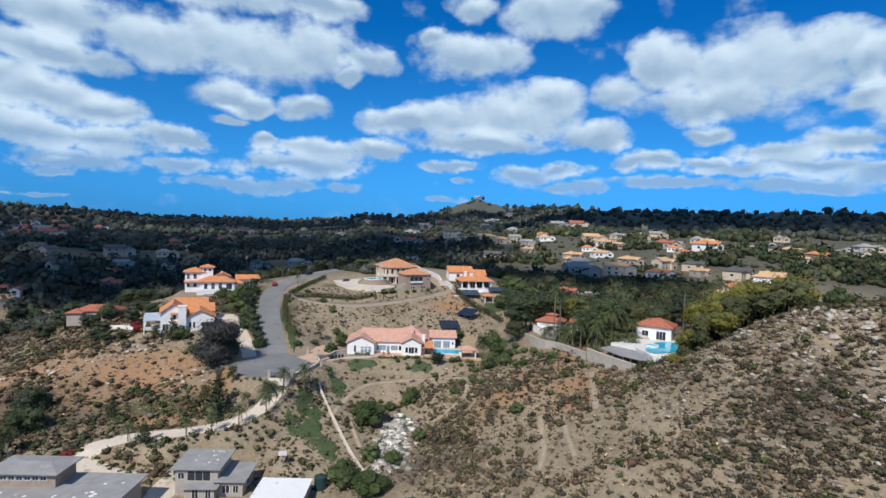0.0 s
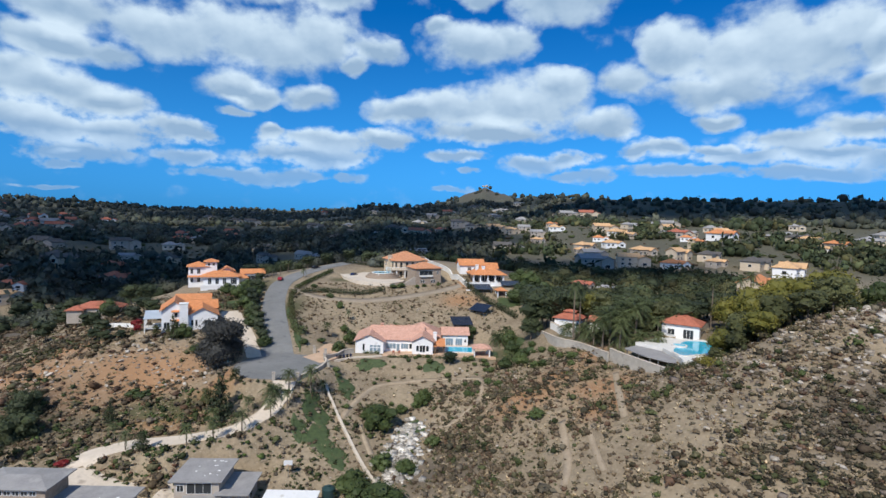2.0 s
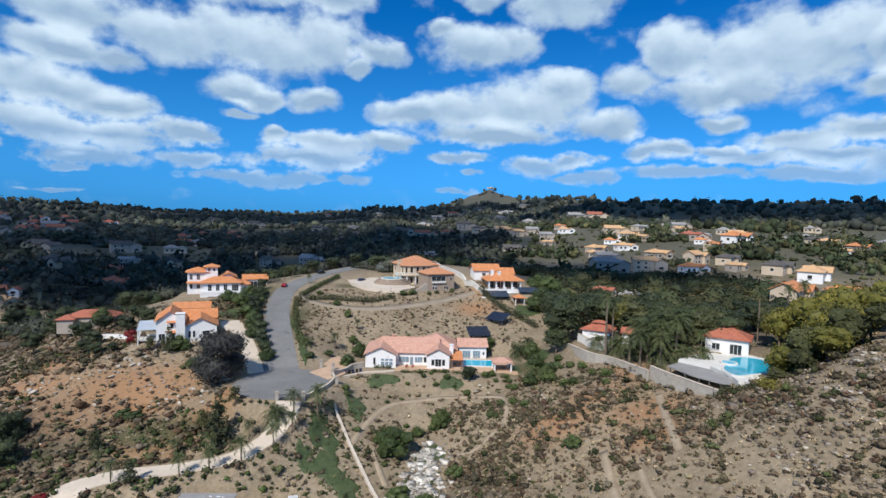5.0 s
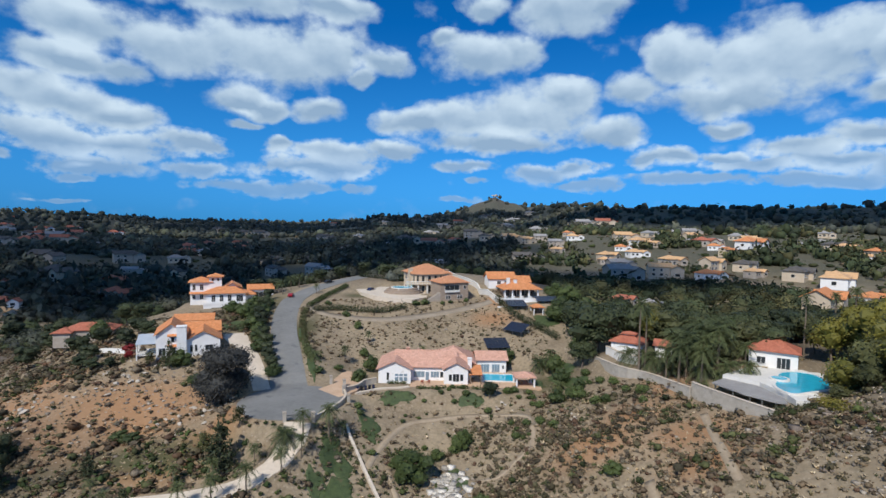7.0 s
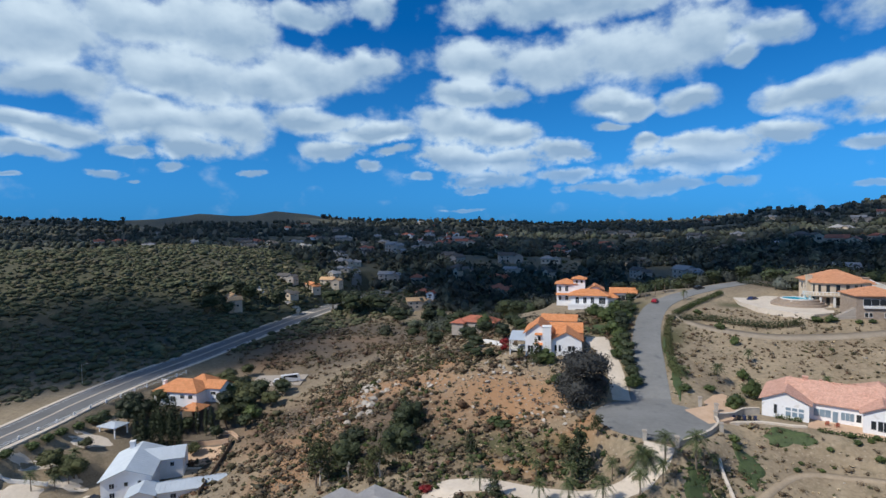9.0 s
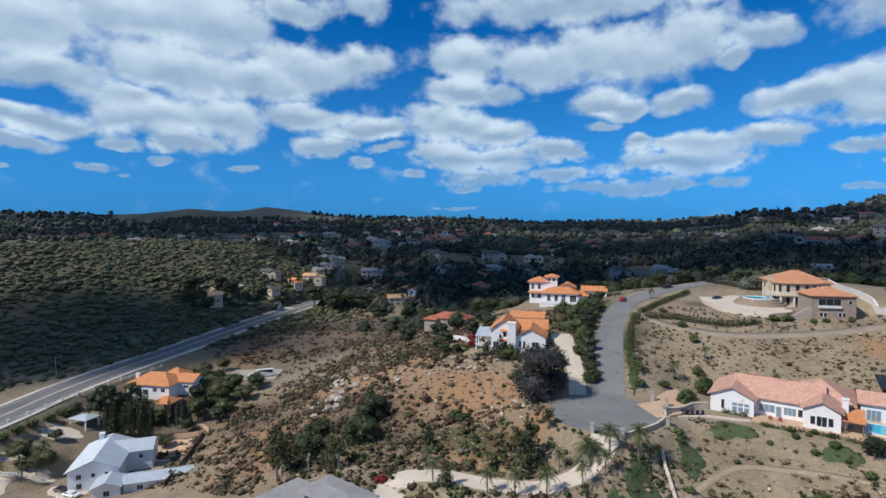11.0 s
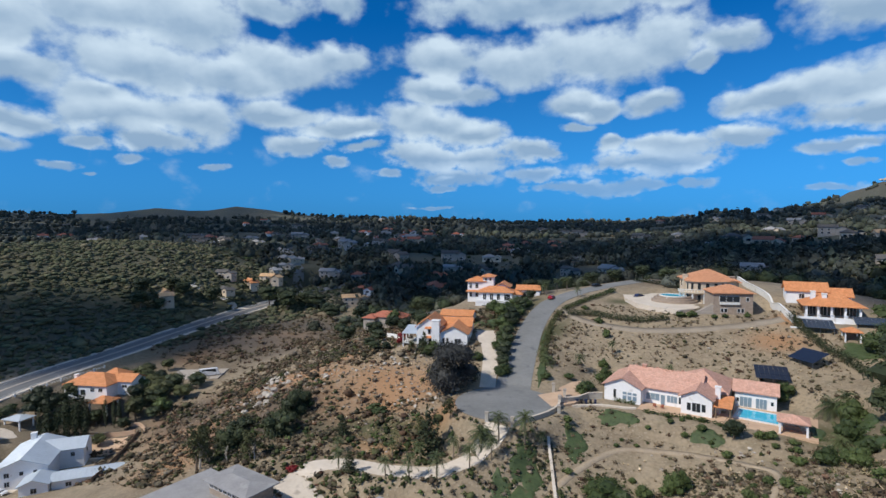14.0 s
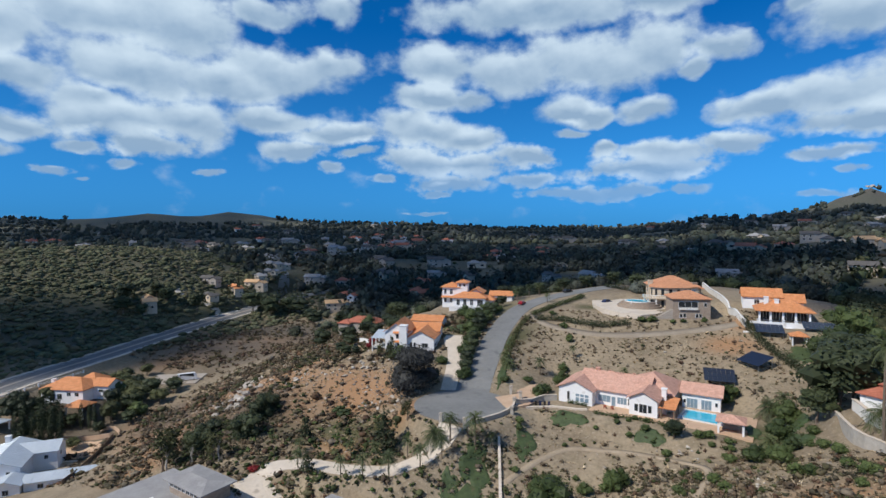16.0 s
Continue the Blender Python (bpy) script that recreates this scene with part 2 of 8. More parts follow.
def tile_material(name, dark, light, pitch=0.33):
    """Clay barrel tiles: courses along the slope, with single tiles lighter and darker."""
    m = material(name, dark, light, 0.9, 0.8, 0.0, fine=4)
    nt = m.node_tree
    bsdf = nt.nodes["Principled BSDF"]
    g = nt.nodes.new("ShaderNodeNewGeometry")
    sep = nt.nodes.new("ShaderNodeSeparateXYZ")
    nt.links.new(g.outputs["Position"], sep.inputs[0])
    course = nt.nodes.new("ShaderNodeMath")
    course.operation = "MULTIPLY"
    course.inputs[1].default_value = 1 / (pitch * 0.4)
    nt.links.new(sep.outputs[2], course.inputs[0])
    saw = nt.nodes.new("ShaderNodeMath")
    saw.operation = "FRACT"
    nt.links.new(course.outputs[0], saw.inputs[0])
    vor = nt.nodes.new("ShaderNodeTexVoronoi")
    vor.inputs["Scale"].default_value = 4.0
    nt.links.new(g.outputs["Position"], vor.inputs["Vector"])
    old = bsdf.inputs["Base Color"].links[0].from_socket
    hsv = nt.nodes.new("ShaderNodeHueSaturation")
    val = nt.nodes.new("ShaderNodeMapRange")
    val.inputs["To Min"].default_value, val.inputs["To Max"].default_value = 0.84, 1.14
    vs = nt.nodes.new("ShaderNodeSeparateXYZ")
    nt.links.new(vor.outputs["Color"], vs.inputs[0])
    nt.links.new(vs.outputs[0], val.inputs["Value"])
    nt.links.new(val.outputs[0], hsv.inputs["Value"])
    nt.links.new(old, hsv.inputs["Color"])
    nt.links.new(hsv.outputs[0], bsdf.inputs["Base Color"])
    b = nt.nodes.new("ShaderNodeBump")
    b.inputs["Strength"].default_value, b.inputs["Distance"].default_value = 0.6, 0.06
    nt.links.new(saw.outputs[0], b.inputs["Height"])
    nt.links.new(b.outputs[0], bsdf.inputs["Normal"])
    return m


def leaf_material(name, dark, light, rough=0.6):
    """Foliage: single leaves and whole plants differ in tint (colour attribute 'tint')."""
    m = bpy.data.materials.new(name)
    m.use_nodes = True
    nt = m.node_tree
    bsdf = nt.nodes["Principled BSDF"]
    bsdf.inputs["Roughness"].default_value = rough
    bsdf.inputs["Specular IOR Level"].default_value = 0.25
    g, o = nt.nodes.new("ShaderNodeNewGeometry"), nt.nodes.new("ShaderNodeObjectInfo")
    a = nt.nodes.new("ShaderNodeMath")
    a.operation = "MULTIPLY_ADD"
    a.inputs[1].default_value = 0.55
    nt.links.new(o.outputs["Random"], a.inputs[0])
    sc = nt.nodes.new("ShaderNodeMath")
    sc.operation = "MULTIPLY"
    sc.inputs[1].default_value = 0.5
    nt.links.new(g.outputs["Random Per Island"], sc.inputs[0])
    nt.links.new(sc.outputs[0], a.inputs[2])
    ramp = nt.nodes.new("ShaderNodeValToRGB")
    ramp.color_ramp.elements[0].color, ramp.color_ramp.elements[1].color = (*dark, 1), (*light, 1)
    nt.links.new(a.outputs[0], ramp.inputs[0])
    nt.links.new(ramp.outputs[0], bsdf.inputs["Base Color"])
    return m


def scrub_material(name):
    """Plants of a slope in one sheet: each plant carries its own colour in the attribute 'tint'."""
    m = bpy.data.materials.new(name)
    m.use_nodes = True
    nt = m.node_tree
    bsdf = nt.nodes["Principled BSDF"]
    bsdf.inputs["Roughness"].default_value = 0.75
    bsdf.inputs["Specular IOR Level"].default_value = 0.2
    at, g = nt.nodes.new("ShaderNodeVertexColor"), nt.nodes.new("ShaderNodeNewGeometry")
    at.layer_name = "tint"
    h = nt.nodes.new("ShaderNodeHueSaturation")
    mr = nt.nodes.new("ShaderNodeMapRange")
    mr.inputs["To Min"].default_value, mr.inputs["To Max"].default_value = 0.5, 1.45
    grain = nt.nodes.new("ShaderNodeTexNoise")
    grain.inputs["Scale"].default_value, grain.inputs["Detail"].default_value = 3.2, 4
    nt.links.new(g.outputs["Position"], grain.inputs["Vector"])
    both = nt.nodes.new("ShaderNodeMath")
    both.operation = "MULTIPLY_ADD"
    nt.links.new(g.outputs["Random Per Island"], both.inputs[0])
    both.inputs[1].default_value = 0.5
    far = nt.nodes.new("ShaderNodeMapRange")
    far.inputs["From Min"].default_value, far.inputs["From Max"].default_value, far.inputs["To Max"].default_value = 0.35, 0.65, 0.6
    nt.links.new(grain.outputs["Fac"], far.inputs["Value"])
    nt.links.new(far.outputs[0], both.inputs[2])
    nt.links.new(both.outputs[0], mr.inputs["Value"])
    nt.links.new(mr.outputs[0], h.inputs["Value"])
    nt.links.new(at.outputs["Color"], h.inputs["Color"])
    nt.links.new(h.outputs[0], bsdf.inputs["Base Color"])
    return m


def plain(name, col, rough=0.5, metal=0.0, spec=0.5):
    m = material(name, tuple(c * 0.9 for c in col), tuple(min(1, c * 1.06) for c in col), 0.7, rough, 0.05, metal)
    return m


ASPHALT = material("asphalt", (0.17, 0.171, 0.168), (0.23, 0.231, 0.226), 0.12, 0.9, 0.2, fine=9, wear=((0.14, 0.145, 0.15), 0.35, 0.25))
ROADTOP = material("road_asphalt", (0.125, 0.125, 0.125), (0.18, 0.18, 0.18), 0.1, 0.9, 0.2, fine=9)
CONCRETE = material("pale_concrete", (0.56, 0.48, 0.39), (0.70, 0.61, 0.51), 0.2, 0.85, 0.2, wear=((0.44, 0.37, 0.30), 0.4, 0.2))
PEACH = material("peach_paving", (0.50, 0.33, 0.22), (0.62, 0.44, 0.30), 0.3, 0.85, 0.2)
STUCCO = material("white_stucco", (0.78, 0.775, 0.765), (0.86, 0.855, 0.85), 0.5, 0.9, 0.15, wear=((0.66, 0.64, 0.60), 0.5, 0.1))
CREAM = material("cream_stucco", (0.52, 0.42, 0.31), (0.62, 0.52, 0.40), 0.4, 0.9, 0.15)
BEIGE = material("beige_stucco", (0.36, 0.31, 0.26), (0.46, 0.40, 0.34), 0.4, 0.9, 0.15)
STONE = material("brown_stone", (0.26, 0.20, 0.155), (0.40, 0.32, 0.25), 1.6, 0.9, 0.5)
BLOCK = material("grey_block_wall", (0.38, 0.34, 0.29), (0.50, 0.46, 0.40), 0.9, 0.9, 0.4, wear=((0.28, 0.25, 0.22), 0.3, 0.3))
WHITEWALL = material("whitewashed_wall", (0.68, 0.66, 0.62), (0.80, 0.78, 0.74), 0.6, 0.9, 0.2, wear=((0.5, 0.45, 0.38), 0.4, 0.2))
PINKTILE = tile_material("pink_clay_tiles", (0.54, 0.29, 0.21), (0.66, 0.39, 0.30))
ORANGETILE = tile_material("orange_clay_tiles", (0.55, 0.20, 0.07), (0.70, 0.30, 0.13))
TERRATILE = tile_material("terracotta_clay_tiles", (0.50, 0.21, 0.10), (0.64, 0.31, 0.17))
REDTILE = tile_material("red_clay_tiles", (0.36, 0.105, 0.06), (0.48, 0.17, 0.105))
TANTILE = tile_material("tan_clay_tiles", (0.58, 0.34, 0.17), (0.72, 0.46, 0.25))
GREYROOF = material("grey_felt_roof", (0.26, 0.25, 0.25), (0.35, 0.34, 0.335), 0.35, 0.9, 0.2, fine=7, wear=((0.36, 0.35, 0.34), 0.5, 0.25))
METALROOF = material("pale_blue_metal_roof", (0.50, 0.56, 0.62), (0.60, 0.66, 0.72), 0.3, 0.45, 0.05, metal=0.2)
DARKROOF = material("dark_shingle_roof", (0.07, 0.065, 0.06), (0.13, 0.12, 0.115), 0.5, 0.9, 0.3)
GLASS = plain("dark_window_glass", (0.03, 0.035, 0.04), 0.12)
# same panes with the mirrored sky put into their base colour
PALEGLASS = plain("sky_lit_window_glass", (0.22, 0.30, 0.36), 0.1)
FRAME = plain("white_window_frame", (0.75, 0.75, 0.74), 0.5)
IRON = plain("black_iron", (0.025, 0.025, 0.027), 0.5, 0.6)
WOOD = material("weathered_wood", (0.14, 0.09, 0.06), (0.24, 0.17, 0.11), 0.8, 0.85, 0.3)
WATER = plain("pool_water", (0.03, 0.46, 0.66), 0.06)
COPING = plain("white_pool_coping", (0.74, 0.72, 0.68), 0.7)
PANEL = plain("solar_cells", (0.02, 0.026, 0.045), 0.22)
ALU = plain("brushed_aluminium", (0.55, 0.56, 0.57), 0.35, 0.9)
BARK = material("grey_brown_bark", (0.12, 0.09, 0.07), (0.22, 0.17, 0.13), 1.5, 0.9, 0.5)
PALEBARK = material("pale_bare_bark", (0.36, 0.32, 0.27), (0.52, 0.47, 0.40), 1.5, 0.9, 0.4)
PALMBARK = material("palm_trunk_bark", (0.13, 0.10, 0.075), (0.22, 0.175, 0.13), 2.5, 0.9, 0.5)
ROCK = material("pale_granite", (0.33, 0.29, 0.245), (0.56, 0.50, 0.43), 0.6, 0.9, 0.5, wear=((0.20, 0.17, 0.14), 0.7, 0.3))
LEAF_DARK = leaf_material("dark_oak_leaves", (0.016, 0.024, 0.013), (0.065, 0.08, 0.035))
LEAF_GREY = leaf_material("grey_purple_leaves", (0.03, 0.031, 0.03), (0.10, 0.10, 0.092))
LEAF_GREEN = leaf_material("green_leaves", (0.024, 0.038, 0.013), (0.095, 0.125, 0.04))
LEAF_OLIVE = leaf_material("olive_leaves", (0.026, 0.032, 0.013), (0.115, 0.12, 0.048))
LEAF_YELLOW = leaf_material("yellow_green_leaves", (0.05, 0.06, 0.014), (0.24, 0.21, 0.04))
LEAF_RED = leaf_material("red_bougainvillea", (0.09, 0.008, 0.010), (0.24, 0.018, 0.02))
LEAF_PALM = leaf_material("palm_fronds", (0.03, 0.045, 0.02), (0.12, 0.14, 0.055))
SCRUB = scrub_material("chaparral_plants")
MAT_GREEN = material("creeping_succulents", (0.034, 0.056, 0.02), (0.075, 0.105, 0.036), 0.9, 0.7, 0.9, fine=5, wear=((0.10, 0.085, 0.04), 0.5, 0.2))
# ---- lie of the land: guide lines with heights, levelled pads and roads ----
def smooth(v, a, b):
    u = np.clip((v - a) / (b - a), 0, 1)
    return u * u * (3 - 2 * u)


GUIDES = {
    "street": [(-36, 126, 0.8), (-38, 138, 1.4), (-42, 153, 4.2), (-52, 182, 9), (-61, 206, 12.7), (-58, 228, 15.5), (-40, 258, 18)],
    "mansion_hill": [(-31, 233, 14.8), (-12, 234, 15.2), (0, 210, 15), (-16, 201, 12.4), (18, 196, 12.3), (18, 212, 18), (16, 233, 20.5), (5, 263, 21), (-30, 215, 13.8), (-40, 190, 8.6), (-31, 171, 4.4), (0, 180, 6.5), (18, 180, 7.5), (36, 207, 15), (40, 185, 10), (50, 240, 16)],
    "pink_pad": [(-18, 150, 0.7), (0, 150, 0.8), (18, 152, 0.7), (27, 150, 0.6), (8, 162, 1.0), (-16, 160, 1.2), (-24, 141, 0.8), (-14, 141, -0.6), (4, 141.5, -0.6), (24, 143, -0.8)],
    "front_slope": [(-9, 130.6, -3.9), (-16, 124.6, -3.2), (6.3, 134.3, -3.4), (17.7, 125, -1.9), (-1.4, 113.5, -9.8), (1, 99, -10), (23.2, 105.8, -1.8), (26.4, 90, -3.3), (37, 144.7, 6.2), (30, 130.4, 2.4), (32.8, 66.5, -0.5), (8, 80, -10), (-19, 103, -8.4), (-26, 119, -1.5)],
    "east_hill": [(34.5, 107.2, 4.4), (33.7, 91.4, 1.8), (43, 67.6, 4.3), (47.8, 86, 8.4), (47.3, 105.8, 7), (56.2, 74.5, 12.6), (55.6, 54.5, 10.5), (66, 62.7, 16.6), (65.5, 74, 19.2), (77.8, 67.4, 21.6), (82, 82, 28), (66.4, 45.8, 9.6), (100, 72, 31), (112, 50, 30), (60, 25, 3), (95, 35, 17), (55, 88, 10.8), (130, 90, 33)],
    "neighbour_pad": [(45.5, 131, 9.2), (50, 118.5, 9.8), (55.7, 110.6, 10.4), (60, 98, 12), (68, 108, 14.4), (62, 128, 13.2), (72, 97, 15), (78, 125, 14.5), (90, 110, 18), (50, 150, 12), (85, 180, 8)],
    "lower_yard": [(-33, 119.5, 0), (-52, 102, -7.4), (-70, 98, -9.3), (-62, 84, -12), (-42, 80, -13.6), (-17, 89, -13.6), (-12, 72, -14), (-84, 72, -14), (-40, 104, -7), (-45, 115, -4), (-30, 40, -18), (10, 20, -18), (-90, 40, -20), (20, -30, -16)],
    "west_slope": [(-58.6, 131, -0.6), (-72, 124, -6.3), (-84, 105, -9.5), (-104, 125, -6.5), (-131.8, 131.8, -12), (-116, 95.4, -18), (-136, 110, -19), (-150, 80, -30), (-173, 97, -31.5), (-182, 112, -25), (-90, 146, 2.5), (-74, 146, 3.2), (-80, 160, 4.5), (-66, 156, 5.6), (-62, 178, 8.6), (-92, 185, 8.5), (-100, 222, 9.3), (-85, 210, 9.8), (-120, 185, 2), (-130, 220, 1), (-105, 150, 0), (-140, 160, -10)],
    "valley": [(-205, 153, -22.5), (-213, 53, -19.5), (-245, 105, -18.8), (-272, 165, -17), (-298, 240, -14.5), (-210, 200, -17), (-200, 260, -17), (-150, 250, -8), (-200, 80, -26), (-190, 40, -29), (-260, 40, -22), (-300, 130, -14), (-313, 191, -8), (-345, 265, 1), (-395, 241, 25.5), (-340, 215, 7), (-395, 190, 24), (-420, 120, 30), (-330, 60, 2), (-150, 20, -28)],
}
# far hills all round: bearing in degrees from north, height of the crest in degrees over the eye, its distance
RING = [(-180, 1, 1500), (-100, 1.2, 2500), (-78, 1.2, 3000), (-70, 1.0, 3200), (-66, 1.1, 3000), (-63, 1.65, 3000), (-59, 1.25, 3000), (-55, 1.85, 3200), (-49, 0.85, 3000), (-43, 0.6, 2400), (-35, 0.4, 1700), (-28, 0.0, 2600), (-16, 0.1, 3000), (-9.5, 0.3, 2300), (-6.6, 0.95, 1700), (-2.5, 0.7, 1800), (1.5, 1.6, 2300), (4.4, 2.85, 2500), (5.5, 3.35, 2500), (6.6, 2.8, 2500), (9, 2.2, 2000), (14, 2.4, 1300), (23, 2.15, 1150), (42, 2.3, 1200), (80, 2.5, 1000), (180, 1, 1500)]
PADS = [(-2, 152.5, 0.8, 24, 12, 0), (24, 154, 0.7, 7, 6, 0), (74, 111, 14.2, 8, 7, -40), (49, 143, 11.0, 4.5, 4, -38), (-79, 161, 5.6, 9, 6, 24), (-94, 222, 9.6, 10, 9, 22), (-14, 236, 15.2, 14, 9, 0), (4, 211, 15, 9, 5, 0), (36, 210, 15.5, 10, 7, 0), (-199, 109, -20, 10, 6, 30), (-201, 147, -22.5, 13, 10, 40), (-170, 76, -31.4, 15, 9, 40), (-60, 76, -13.5, 22, 8, 0), (-37, 88, -13.6, 8, 7, 0)]
LANES = {
    "street": ([(-39, 139, 1.6), (-42.5, 149, 3.6), (-46.5, 161, 6.0), (-52.7, 180, 9.0), (-56.7, 197, 11.8), (-58, 211.5, 13.9), (-55, 228, 15.8), (-47, 248, 17.4), (-36, 268, 18.6)], 4.3),
    "road": ([(-204, 38, -20), (-218, 62, -19.6), (-233, 84, -19.2), (-246, 110, -18.6), (-258, 140, -17.9), (-277, 185, -16.5), (-297, 238, -14.6), (-310, 275, -14), (-330, 330, -13)], 8.5),
    "drive": ([(-30.5, 116, 0.6), (-30.6, 112, -1.6), (-33, 107, -4.0), (-38, 102.8, -6.2), (-49, 100.8, -7.9), (-60, 99.5, -8.8), (-66.5, 96.5, -9.8), (-67.5, 91, -11.2), (-62, 87.5, -12.6), (-54, 86, -13.4)], 3.0),
    "west_drive": ([(-45.3, 137, 1.7), (-48.2, 143, 2.9), (-51.5, 149.5, 4.2), (-57, 159, 5.8), (-63.5, 168, 7.2), (-67, 174, 7.9)], 2.6),
}
CUL = (-35.5, 129, 1.4, 12.5)


def spread(line, step):
    out = []
    for a, b in zip(line, line[1:]):
        n = max(1, int(math.dist(a[:2], b[:2]) / step))
        out += [tuple(p + (q - p) * k / n for p, q in zip(a, b)) for k in range(n)]
    return np.array(out + [line[-1]], float)


_g = np.array([p for line in GUIDES.values() for p in line], float)
_g = np.vstack([_g, [(-480, y, 30) for y in (0, 150, 300)], [(x, 330, -6) for x in (-260, -150)], [(x, 340, 7) for x in (-60, 40, 120)], [(x, -120, -15) for x in (-200, 0, 150)], [(200, y, 12) for y in (0, 150, 280)]])
_d = np.sqrt(((_g[:, None, :2] - _g[None, :, :2]) ** 2).sum(2) + 36)
_a = np.block([[-_d + np.eye(len(_g)) * 1.5, np.ones((len(_g), 1))], [np.ones((1, len(_g))), np.zeros((1, 1))]])
_w = np.linalg.solve(_a, np.append(_g[:, 2], 0))


def wave(x, y, size, seed):
    s = 0
    for k in range(5):
        a = seed * 1.7 + k * 2.4
        s = s + np.sin((x * math.cos(a) + y * math.sin(a)) / size * (1 + 0.37 * k) + seed * 3.1 + k * 1.9)
    return s / 5


def ground(x, y):
    """Height of the ground at places x, y (numbers or arrays)."""
    x, y = np.asarray(x, float), np.asarray(y, float)
    shape = np.broadcast(x, y).shape
    x, y = np.broadcast_to(x, shape).ravel(), np.broadcast_to(y, shape).ravel()
    r, az = np.hypot(x, y - 10), np.degrees(np.arctan2(x, y - 10))
    ring = np.array(RING, float)
    crest, far = np.interp(az, ring[:, 0], ring[:, 1]), np.interp(az, ring[:, 0], ring[:, 2])
    top = 44.5 + far * np.tan(np.radians(crest))
    low = np.interp(az, (-120, -90, -55, -45, -27, 0, 20), (0, 8, -8, -4, 4, 8, 8))
    u = np.clip((r - 330) / (far - 330), 0, 1)
    z = low + (top - low) * (0.55 * u + 0.45 * u ** 3) + wave(x, y, 90, 1) * 7 * smooth(u, 0, 0.15) * (1 - smooth(u, 0.8, 1))
    z = np.where(r > far, top - np.minimum((r - far) * 0.06, 120), z)
    near = (r < 620)
    d = np.sqrt((x[near, None] - _g[None, :, 0]) ** 2 + (y[near, None] - _g[None, :, 1]) ** 2 + 36)
    local = -(d @ _w[:-1]) + _w[-1]
    out = np.hypot((x[near] + 60) / 1.25, y[near] - 140)
    west = smooth(-x[near], 300, 340) * 110
    z[near] += (local - z[near]) * (1 - smooth(out, 215 + west, 330 + west))
    z += (wave(x, y, 6, 5) * 0.25 + wave(x, y, 17, 7) * 0.4) * smooth(r, 20, 60) * (1 - smooth(r, 300, 600))
    for px, py, pz, hx, hy, turn in PADS:
        c, s = math.cos(math.radians(turn)), math.sin(math.radians(turn))
        u, v = (x - px) * c + (y - py) * s, (y - py) * c - (x - px) * s
        off = np.hypot(np.maximum(np.abs(u) - hx, 0), np.maximum(np.abs(v) - hy, 0))
        z += (pz - z) * (1 - smooth(off, 0, 5))
    for line, half in LANES.values():
        pts = spread(line, 3)
        sel = np.where((x > pts[:, 0].min() - 20) & (x < pts[:, 0].max() + 20) & (y > pts[:, 1].min() - 20) & (y < pts[:, 1].max() + 20))[0]
        if not len(sel):
            continue
        d2 = (x[sel, None] - pts[None, :, 0]) ** 2 + (y[sel, None] - pts[None, :, 1]) ** 2
        w = np.exp(-(d2 - d2.min(1, keepdims=True)) / 8)
        level = (w * pts[None, :, 2]).sum(1) / w.sum(1)
        z[sel] += (level - z[sel]) * (1 - smooth(np.sqrt(d2.min(1)), half + 0.8, half + 7))
    off = np.hypot(x - CUL[0], y - CUL[1])
    z += (CUL[2] - z) * (1 - smooth(off, CUL[3] + 0.5, CUL[3] + 6))
    return z.reshape(shape)


# ---- building helpers ----
def part(name, bm, mat, parent=None, label=""):
    """Links a bmesh as one mesh object under a thing or a part."""
    me = bpy.data.meshes.new(name)
    bm.to_mesh(me)
    bm.free()
    for m in mat if isinstance(mat, (list, tuple)) else (mat,):
        me.materials.append(m)
    ob = new(name, me)
    ob.parent = parent
    if label:
        ob["label"] = label
    return ob


def sheet(name, verts, faces, mat, parent=None, smooth_shade=False):
    """A mesh object straight from arrays."""
    me = bpy.data.meshes.new(name)
    me.from_pydata([tuple(map(float, v)) for v in verts], [], [tuple(int(i) for i in f) for f in faces])
    for m in mat if isinstance(mat, (list, tuple)) else (mat,):
        me.materials.append(m)
    if smooth_shade:
        me.polygons.foreach_set("use_smooth", [True] * len(me.polygons))
    ob = new(name, me)
    ob.parent = parent
    return ob


def root(name, x, y, z, turn=0, label="", category="", group="", kind=""):
    ob = new(name)
    ob.empty_display_size = 0.5
    ob.matrix_world = pose(x, y, z, 0, 0, turn)
    return tagged(ob, label, category, group, kind)


def box(bm, x0, x1, y0, y1, z0, z1, mi=0):
    v = [bm.verts.new(p) for p in ((x0, y0, z0), (x1, y0, z0), (x1, y1, z0), (x0, y1, z0), (x0, y0, z1), (x1, y0, z1), (x1, y1, z1), (x0, y1, z1))]
    for f in ((3, 2, 1, 0), (4, 5, 6, 7), (0, 1, 5, 4), (1, 2, 6, 5), (2, 3, 7, 6), (3, 0, 4, 7)):
        bm.faces.new([v[i] for i in f]).material_index = mi
    return v


def prism(bm, ring, z0, z1, mi=0):
    """An upright solid over a flat outline (counter-clockwise)."""
    lo, hi = [bm.verts.new((x, y, z0)) for x, y in ring], [bm.verts.new((x, y, z1)) for x, y in ring]
    n = len(ring)
    bm.faces.new(hi).material_index = mi
    bm.faces.new(lo[::-1]).material_index = mi
    for i in range(n):
        bm.faces.new((lo[i], lo[(i + 1) % n], hi[(i + 1) % n], hi[i])).material_index = mi


